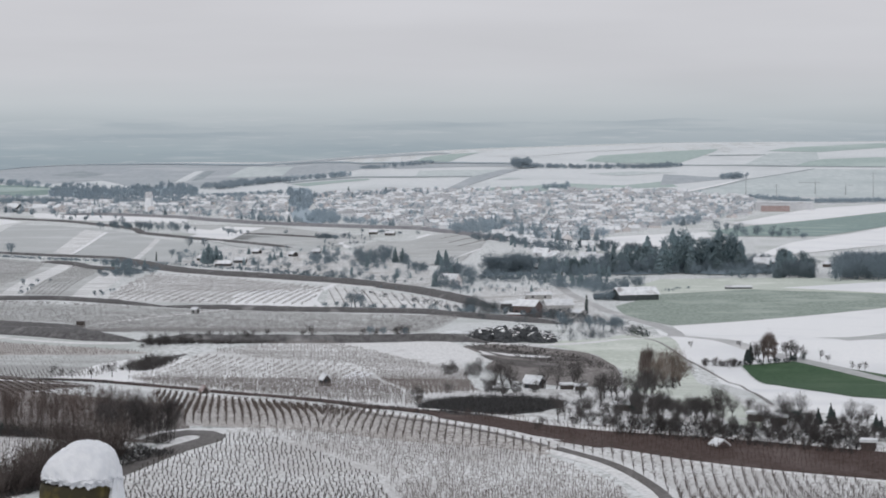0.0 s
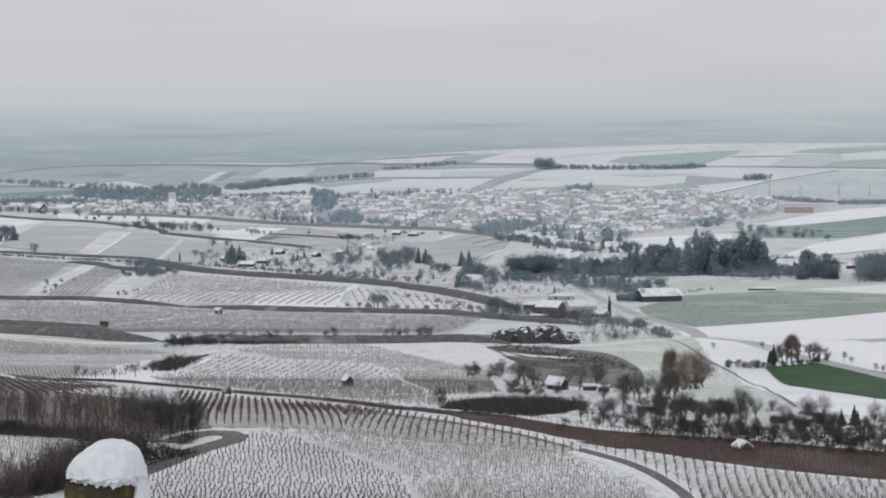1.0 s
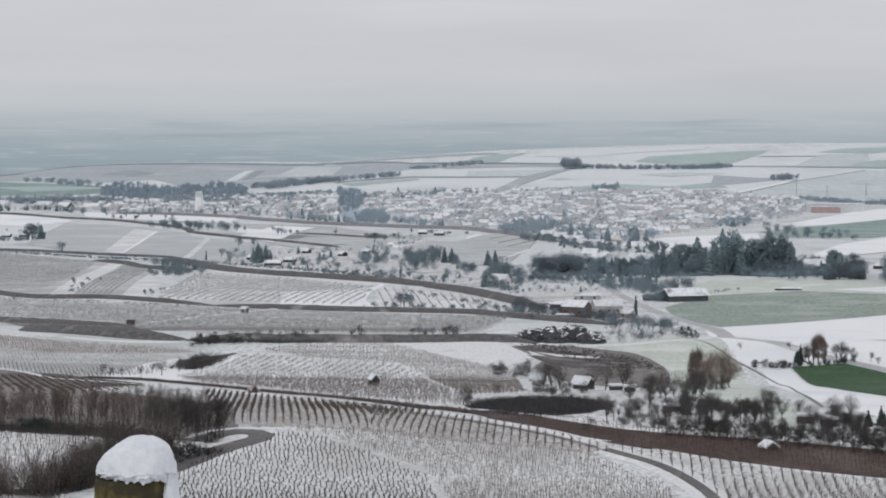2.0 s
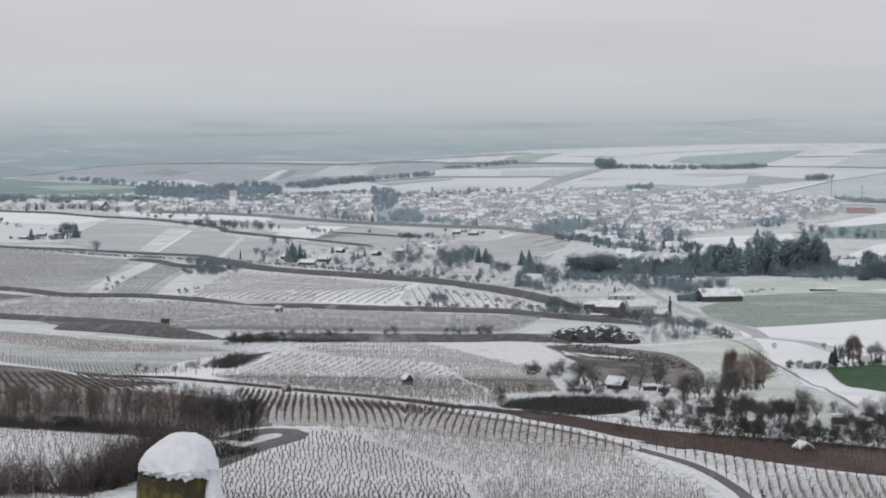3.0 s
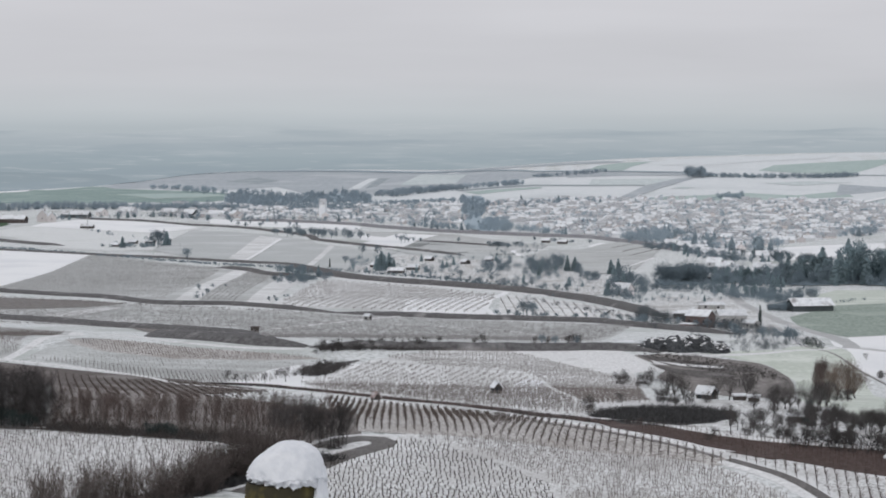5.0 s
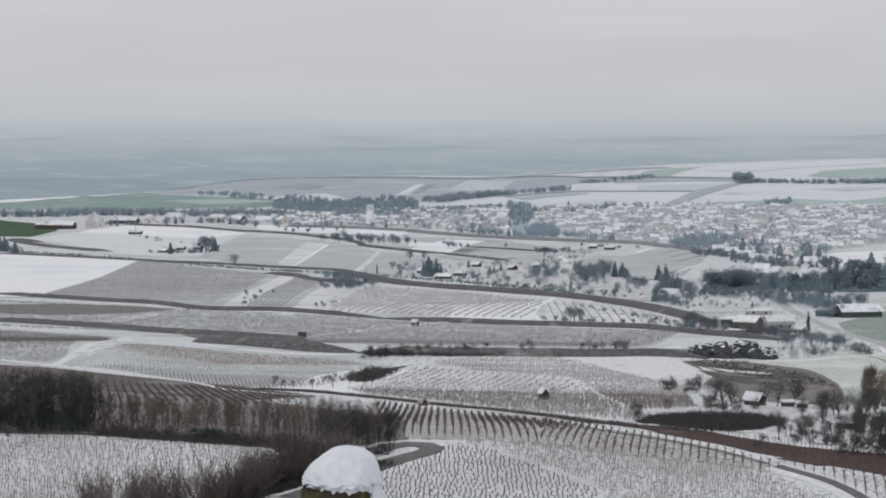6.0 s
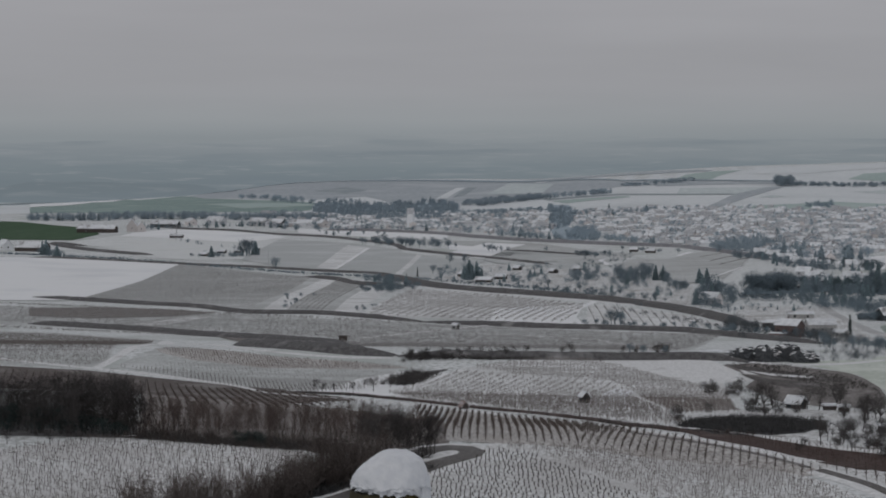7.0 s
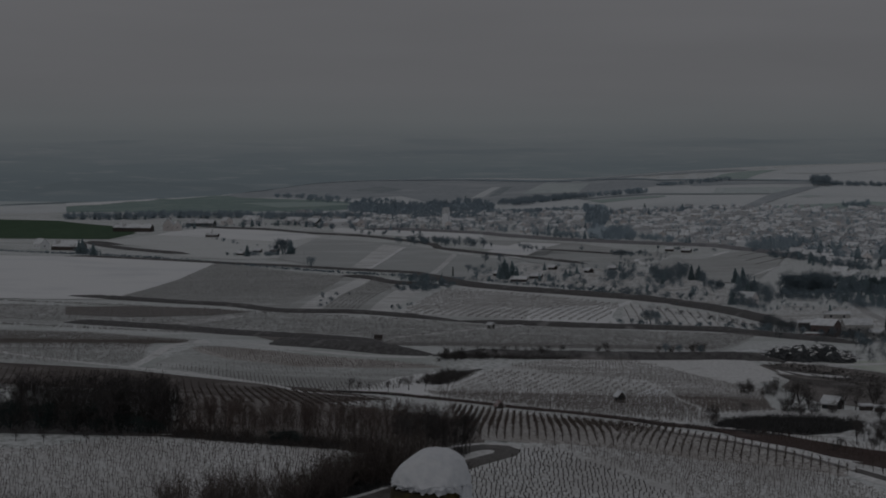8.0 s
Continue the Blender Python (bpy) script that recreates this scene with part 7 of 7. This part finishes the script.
stand(GARDEN_TREE, [(42.7, 352.4, 5.6), (43.7, 352.3, 5.1), (41.4, 350.1, 4.4), (38.5, 344.4, 4.8), (39.8, 345.2, 4.0), (37.5, 350, 4.0), (44.7, 350.2, 3.9), (30.4, 352.2, 4.9), (31.8, 335, 5.2), (30.7, 336.6, 4.0), (52.6, 350.1, 4.4), (55.2, 350.2, 4.6), (53.5, 348.4, 3.0), (61.5, 342, 4.5), (64.1, 342.1, 3.8), (19.7, 352.5, 1.9), (21.3, 350.4, 2.3), (26.6, 348.5, 2.4)], "leafless garden tree on the snow")
stand(CONIFER, [(58.7, 343, 3.3), (59.2, 342.9, 2.4), (56.6, 341.8, 2.9), (55.3, 343.1, 1.9), (64.2, 335.9, 3.1), (65.1, 336.3, 2.5), (30.7, 358.2, 3.0)], "dark green conifer in the garden")
along(EVERGREEN, [(50.9, 346.8), (53.1, 345.4), (54.4, 343.2)], 5, 1.6, 2.4, 0.8, "dense dark garden shrub", "", 57)
along(DARK_SHRUB, [(23.6, 342.2), (30, 338.2), (37.3, 335.4), (45.2, 331.9), (52.2, 328.9), (60, 326.5)], 34, 1.4, 2.6, 1.4, "dark leafless shrub along the garden hedge", "garden hedge shrubs", 58)
brush("garden_scrub", "dark scrub between the gardens and the vineyard", line_area([(26.8, 339.5), (38.9, 335.0), (50.8, 330.5), (63.7, 325.5), (69.9, 323.5)], 12), 900, 1.1, 0.035, DARK_BRAMBLE, 5)
brush("bramble_thicket", "dark bramble thicket beside the track", [(-4.6, 402.0), (-2.6, 434.0), (7.5, 455.0), (16.6, 455.5), (22.0, 428.5), (22.0, 409.0), (16.1, 367.5), (8.4, 352.5), (1.4, 358.5)], 2200, 1.3, 0.04, DARK_BRAMBLE, 6)
F("thicket_floor", "dark leaf mould below the brambles", [(-4.6, 402.0), (-2.6, 431.0), (7.4, 452.0), (16.4, 452.0), (21.8, 425.5), (21.8, 405.5), (16.0, 365.5), (8.4, 351.5), (1.4, 357.0)], DARK_BRAMBLE, 0.5)
brush("scrub", "brown scrub along the foot of the hill", line_area([(-86.0, 665.5), (-74.7, 669.0), (-58.0, 669.5), (-44.8, 673.5), (-25.0, 681.5), (-1.2, 683.0)], 6), 1500, 1.4, 0.05, BARK, 7)
brush("scrub", "dark scrub in the corner of the vineyards", line_area([(-83.3, 615.0), (-79.0, 636.0), (-72.4, 648.5)], 9), 500, 2.0, 0.05, BARK, 8)
along(DARK_SHRUB, [(-87.1, 661.5), (-82.7, 666.0), (-68.0, 669.5), (-54.9, 672.5)], 15, 3, 4.5, 2.5, seed=64)
brush("scrub", "brown scrub on the terrace bank", line_area([(-371, 1065), (-262, 1030), (-206, 1018), (-161.5, 967.0), (-102.8, 726.0)], 8), 1100, 1.5, 0.06, GREY_VINE, 9)
brush("scrub", "brown scrub on the upper bank", line_area([(-459, 1318), (-302, 1226), (-199, 1191), (-131, 1178), (-60, 1170), (9, 1137)], 6), 900, 1.4, 0.07, GREY_VINE, 10)
brush("scrub", "brown scrub on the long bank", line_area([(-723, 2075), (-468, 1842), (-228, 1608), (-74, 1438), (-6, 1312)], 14), 1100, 2.2, 0.2, HAZED_TWIG, 11)
brush("scrub", "brown scrub below the vineyard hill", line_area([(-105.9, 587), (-75.4, 544.3), (-57.2, 505.8), (-45.8, 478.3), (-32.1, 453.4), (-19.5, 424.6), (-7.9, 379.4), (1.4, 350.5)], 2.5), 1300, 0.8, 0.04, BARK, 12)
stand(ORCHARD_TREE, [(-87.5, 600.2, 5.0), (-84.3, 610.2, 4.4), (-91.2, 606.2, 3.2), (-91.7, 591.5, 3.4), (-96.3, 589.7, 2.8), (-82.9, 612.9, 2.9), (-103.2, 598.2, 3.6), (-100.3, 594.6, 2.7)], "leafless fruit tree beside the vineyard path")

# the copse and the shrubs beside the hairpin
COPSE = "trees of the copse"
EDGE = "roadside shrubs"
along(NEAR_TREE, [(-121.8, 342), (-109.6, 343.5), (-100.5, 343.1), (-93.1, 342.1), (-86.6, 341.2)], 34, 7.5, 9.6, 1.6, "", COPSE, 71)
along(NEAR_TREE, [(-145.5, 408.9), (-119.4, 393.8), (-100.9, 371), (-90.8, 356.1)], 22, 7.5, 9.5, 2.2, "", COPSE, 72)
stand(NEAR_TREE, [(-96.9, 342.6, 10.8), (-97.8, 342.3, 10.1), (-90, 340.8, 10.0), (-88.3, 340.8, 10.1), (-87.1, 341.1, 9.3), (-101.9, 341.7, 9.6)], "dark spreading leafless tree in the copse", COPSE)
along(SLIM_TREE, [(-85.7, 343), (-77.1, 341.9), (-68.2, 341.8), (-59.1, 339.9), (-50.2, 337.8), (-42.1, 334.9)], 95, 3.8, 6.6, 1.4, "", COPSE, 73)
along(SLIM_TREE, [(-89.2, 360.7), (-77.5, 356.2), (-64.7, 351.1), (-53.4, 347.4), (-42.1, 341.9)], 85, 3.8, 6.2, 2.4, "", COPSE, 83)
stand(NEAR_TREE, [(-48.7, 331.5, 7.1), (-50.1, 331.8, 6.2), (-41.3, 328.9, 7.4), (-39.6, 329.6, 6.7), (-44.5, 331, 7.3), (-46.7, 331.7, 6.5), (-43, 330.2, 6.1)], "dark spreading leafless tree beside the hairpin", COPSE)
along(SHRUB, [(-84.9, 339.6), (-79.5, 337.3), (-73.3, 336.6), (-65.1, 334.7), (-59.8, 333.7), (-52.7, 331.9)], 44, 1.6, 3, 0.7, "leafless brown shrub at the edge of the copse", "copse edge shrubs", 76)
along(PALE_SHRUB, [(-75, 287.9), (-71.8, 288.7), (-69, 292.5), (-66.3, 294.1), (-63.3, 295.8), (-59.6, 298.6)], 27, 4.0, 6.2, 1.2, "tall pale leafless shrub beside the vineyard", EDGE, 77)
along(SHRUB, [(-58.6, 295.3), (-56.8, 303.8), (-53.9, 309.9), (-51, 313.9), (-47.3, 318.5)], 56, 3.6, 6, 1.6, "tall leafless shrub beside the road", EDGE, 78)
stand(EVERGREEN, [(-69.2, 334.4, 2.5), (-68, 334.7, 2.5), (-66.8, 334.9, 2.5), (-65.7, 334.1, 2.3), (-63.3, 334.1, 1.7)], "round dark evergreen shrub in the copse")
stand(SHRUB, [(-57.1, 330.6, 2.5), (-55.4, 330.4, 2.9), (-54.1, 330.1, 2.5), (-56.2, 330.3, 2.3)], "olive-brown leafless bush at the edge of the copse", EDGE)
stand(EVERGREEN, [(-102, 341.6, 4.9), (-98.6, 341.1, 5.3), (-94.9, 340.6, 4.6), (-91.4, 340, 3.3), (-89, 340.1, 2.8), (-107.1, 341.1, 5.2), (-112.4, 341, 5.7)], "tall dark ivy-clad thicket in the copse")
stand(ORCHARD_TREE, [(-97.7, 332.5, 2.9), (-100.9, 336.7, 1.7), (-96.4, 337.5, 2.3), (-93.8, 335.7, 1.9), (-104.4, 332.5, 2.8), (-109, 333.2, 2.8)], "leafless fruit tree at the edge of the vineyard")
stand(NEAR_TREE, [(-40.3, 329, 7.7), (-39.2, 330.2, 7.0), (-45.6, 329.9, 7.8), (-43.1, 328.7, 7.6), (-47.6, 330.6, 7.3), (-44.7, 332.5, 6.7), (-49.4, 332.9, 6.7)], "dark spreading leafless tree beside the hairpin", COPSE)
stand(DARK_SHRUB, [(-40.7, 328.5, 1.8), (-39.7, 328.1, 1.6), (-41.5, 327.4, 1.6)], "low dark shrub at the inside of the hairpin")
brush("undergrowth", "dark undergrowth of the darkest part of the copse", [(-121.4, 341.1), (-109.1, 342), (-98.3, 341.7), (-86.4, 340.2), (-89.2, 353.4), (-114.6, 398.4), (-145.5, 408.9)], 2600, 3, 0.024, BARK, 32, 3, 0.3)
brush("undergrowth", "dark brown hedge along the front of the copse", line_area([(-86.1, 339.3), (-79.4, 336.8), (-72.2, 335.8), (-64.9, 333.8), (-59.7, 333.2), (-52.6, 331.4), (-47.3, 330.1)], 3), 1900, 1.3, 0.02, BARK, 13)
brush("sapling_thicket", "thin brown saplings filling the copse", [(-85.8, 341.4), (-76.6, 340), (-66, 339.2), (-53.3, 335.8), (-41.7, 331.9), (-42, 341.4), (-55.3, 348.7), (-70.8, 355), (-89.6, 360.6)], 700, 2.2, 0.016, RED_TWIG, 31, 3, 0.2)
brush("undergrowth", "dark scrub on the bank above the road", line_area([(-60.2, 293.9), (-56.8, 304.3), (-52.3, 309.6), (-48.4, 314.8), (-44.2, 319.5), (-40.7, 324)], 7), 1700, 1, 0.03, DARK_BRAMBLE, 14)
F("thicket_floor", "dark leaf mould on the bank above the road", line_area([(-60, 292.9), (-56.8, 303.8), (-52.2, 309.1), (-48.3, 314.3), (-44.1, 319), (-41.3, 322.4)], 6), DARK_BRAMBLE, 0.45)


# ---------------------------------------------------------------- heaps, poles, cranes
def heap(x, y, w, l, h, seed):
    """A heap of cut brushwood: a lumpy mound with branches sticking out and snow lying on top."""
    rng = np.random.default_rng(seed)
    root = new("brush_heap")
    root.matrix_basis = pose(x, y, float(ground_z(x, y)))
    bm = bmesh.new()
    bmesh.ops.create_icosphere(bm, subdivisions=4, radius=1.0)
    for v in bm.verts:
        k = 1 + 0.28 * noise.noise(v.co * 2.2 + Vector((seed, 0, 0))) + 0.16 * noise.noise(v.co * 6 + Vector((0, seed, 0)))
        v.co = Vector((v.co.x * w / 2 * k, v.co.y * l / 2 * k, max(-0.3, v.co.z * h * k)))
    me = bpy.data.meshes.new("mound")
    bm.to_mesh(me)
    me.materials.append(HEAP_WOOD)
    part("mound", me, root)
    a, r = rng.uniform(0, 6.28, 260), np.sqrt(rng.uniform(0, 1, 260))
    p = np.column_stack([np.cos(a) * r * w / 2, np.sin(a) * r * l / 2, h * np.sqrt(np.maximum(0, 1 - r * r)) * 0.9])
    q = p + np.column_stack([rng.normal(0, 0.9, 260), rng.normal(0, 0.9, 260), rng.uniform(0, 0.9, 260)])
    part("branches", mesh_of("branches", *tubes(np.column_stack([p, q, np.full(260, 0.07), np.full(260, 0.04)]), 3), [HEAP_WOOD]), root)
    vs, fs, n = [], [], 0
    for _ in range(34):
        b, s = rng.uniform(0, 6.28), math.sqrt(rng.uniform(0, 0.9))
        cx, cy = math.cos(b) * s * w / 2, math.sin(b) * s * l / 2
        cz = h * math.sqrt(max(0.0, 1 - s * s)) * 1.02
        bw = rng.uniform(0.4, 1.3)
        ring = [(cx + bw * math.cos(t) * rng.uniform(0.6, 1.3), cy + 0.6 * bw * math.sin(t), cz - 0.1 + 0.1 * rng.uniform(-1, 1)) for t in np.linspace(0, 5.5, 8)]
        vs += ring + [(cx, cy, cz + 0.28)]
        fs += [(n + k, n + (k + 1) % 8, n + 8) for k in range(8)]
        n += 9
    part("snow_cover", mesh_of("snow_cover", vs, fs, [SNOW], smooth=True), root, "patchy snow lying on the heap")
    return tagged(root, "dark heap of cut brushwood with patches of snow", "heap", "brush heaps")


for spot, w, h, s in (([(12.3, 679.0)], 9, 3.6, 1), ([(18.4, 678.0)], 10, 4.2, 2), ([(24.4, 680.5)], 11, 4.6, 3), ([(29.3, 677.5)], 9, 3.2, 4)):
    heap(spot[0][0], spot[0][1], w, 7, h, s)


def mast(name, label, category, points, height, thick, arms=(), jib=0.0):
    """A pole or lattice mast with cross-arms, or a crane with its jib."""
    x, y = points[0]
    root = new(name)
    root.matrix_basis = pose(x, y, float(ground_z(x, y)), 0, 0, 8)
    part("mast", mesh_of("mast", *tubes([(dx, dy, -0.5, dx * 0.3, dy * 0.3, height, thick, thick * 0.7) for dx in (-thick * 3, thick * 3) for dy in (-thick * 3, thick * 3)]
                                       if arms or jib else [(0, 0, -0.5, 0, 0, height, thick, thick * 0.7)], 4), [STEEL]), root)
    for k, (up, half) in enumerate(arms):
        part("crossarm", mesh_of("crossarm", *tubes([(-half, 0, height * up, half, 0, height * up, thick * 0.8, thick * 0.8)], 4), [STEEL]), root)
    if jib:
        part("jib", mesh_of("jib", *tubes([(-jib, 0, height, abs(jib) * 0.3, 0, height, thick, thick), (0, 0, height, 0, 0, height + 5, thick, thick * 0.5)], 4), [STEEL]), root)
    return tagged(root, label, category)


PYLON = "tall grey lattice power pylon on the snowy field"
mast("power_pylon", PYLON, "pylon", [(413, 3107)], 34, 0.13, ((0.78, 7), (0.92, 5)))
mast("power_pylon", PYLON, "pylon", [(456, 3116)], 20, 0.13, ((0.8, 4), (0.92, 3)))
mast("power_pylon", PYLON, "pylon", [(601, 3184)], 36, 0.13, ((0.78, 7), (0.92, 5)))
mast("tower_crane", "tall building crane at the edge of the village", "crane", [(527, 3227)], 17, 0.2, (), 24)
mast("tower_crane", "tall building crane at the edge of the village", "crane", [(570, 3226)], 14, 0.2, (), -12)
mast("power_pylon", "thin grey power pole beside the hamlet", "pylon", [(-559, 2381)], 18, 0.16, ((0.85, 3),))
mast("lamp_pole", "thin grey pole beside the hedge", "pole", [(-347, 1798)], 11, 0.1)


# ---------------------------------------------------------------- the snow-capped wooden post beside the camera
def snow_post(x, y, top):
    root = new("wooden_post")
    foot = float(ground_z(x, y))
    root.matrix_basis = pose(x, y, foot)
    h = top - foot
    bm = bmesh.new()
    rings, n = [], 40
    for z, r in ((-0.25, 0.085), (0.0, 0.085), (h * 0.3, 0.0845), (h * 0.5, 0.084), (h * 0.7, 0.0835), (h * 0.85, 0.083), (h - 0.05, 0.083), (h - 0.02, 0.0825), (h - 0.006, 0.081), (h, 0.076)):
        ring = []
        for k in range(n):
            a = 2 * math.pi * k / n
            q = r * (1 + 0.02 * noise.noise((math.cos(a) * 3, math.sin(a) * 3, z * 2)) + 0.012 * noise.noise((math.cos(a) * 9, math.sin(a) * 9, z)))
            ring.append(bm.verts.new((q * math.cos(a), q * math.sin(a), z)))
        rings.append(ring)
    for a, b in zip(rings, rings[1:]):
        for k in range(n):
            bm.faces.new((a[k], a[(k + 1) % n], b[(k + 1) % n], b[k])).smooth = True
    cap = bm.faces.new(rings[-1])
    cap.material_index = 1
    me = bpy.data.meshes.new("post")
    bm.to_mesh(me)
    me.materials.append(POST_WOOD)
    me.materials.append(POST_END)
    part("post", me, root, "round mossy greenish-brown wooden post")
    # snow cap: a lumpy dome that overhangs the rim, and a strip of snow down one side
    bm = bmesh.new()
    bmesh.ops.create_icosphere(bm, subdivisions=6, radius=1.0)
    for v in bm.verts:
        c = v.co.copy()
        lumps = 0.09 * noise.noise(c * 1.5) + 0.03 * noise.noise(c * 3.8 + Vector((4, 0, 0))) + 0.016 * noise.noise(c * 8.0) + 0.009 * noise.noise(c * 18.0) + 0.004 * noise.noise(c * 40.0)
        low = max(0.0, min(1.0, (0.15 - c.z) / 0.5))
        crumbs = low * (0.20 * noise.noise(c * 5.0 + Vector((0, 7, 0))) + 0.10 * noise.noise(c * 10.0) + 0.05 * noise.noise(c * 22.0))
        k = 1 + lumps + crumbs
        if c.z >= 0:
            rho = min(1.0, math.hypot(c.x, c.y))
            top = float(np.interp(c.x, (-1, -0.85, -0.65, -0.45, -0.2, 0.05, 0.3, 0.55, 0.8, 1.0), (0.15, 0.38, 0.64, 0.84, 0.97, 1.01, 1.0, 0.91, 0.80, 0.72)))
            v.co = Vector((c.x * 0.088 * k, c.y * 0.088 * k, 0.018 + 0.068 * top * k * (1 - rho ** 10) ** 0.5))
        else:
            v.co = Vector((c.x * 0.088 * k, c.y * 0.088 * k, 0.018 + c.z * 0.030 * (1 + 3.2 * crumbs)))
    for f in bm.faces:
        f.smooth = True
    me = bpy.data.meshes.new("snow_cap")
    bm.to_mesh(me)
    me.materials.append(CAP_SNOW)
    part("snow_cap", me, root, "thick lumpy cap of fresh snow", pose(0.012, 0, h))
    bm = bmesh.new()
    bmesh.ops.create_icosphere(bm, subdivisions=5, radius=1.0)
    for v in bm.verts:
        c = v.co.copy()
        k = 1 + 0.12 * noise.noise(c * 2.5) + 0.06 * noise.noise(c * 8)
        v.co = Vector((c.x * 0.022 * k, c.y * 0.05 * k, c.z * 0.14 * k))
    for f in bm.faces:
        f.smooth = True
    me = bpy.data.meshes.new("snow_strip")
    bm.to_mesh(me)
    me.materials.append(CAP_SNOW)
    part("snow_strip", me, root, "strip of snow stuck to the side of the post", pose(0.083, 0.01, h - 0.09))
    return tagged(root, "round mossy wooden post capped with fresh snow", "post")


snow_post(-0.809, 5.0, 119.205)
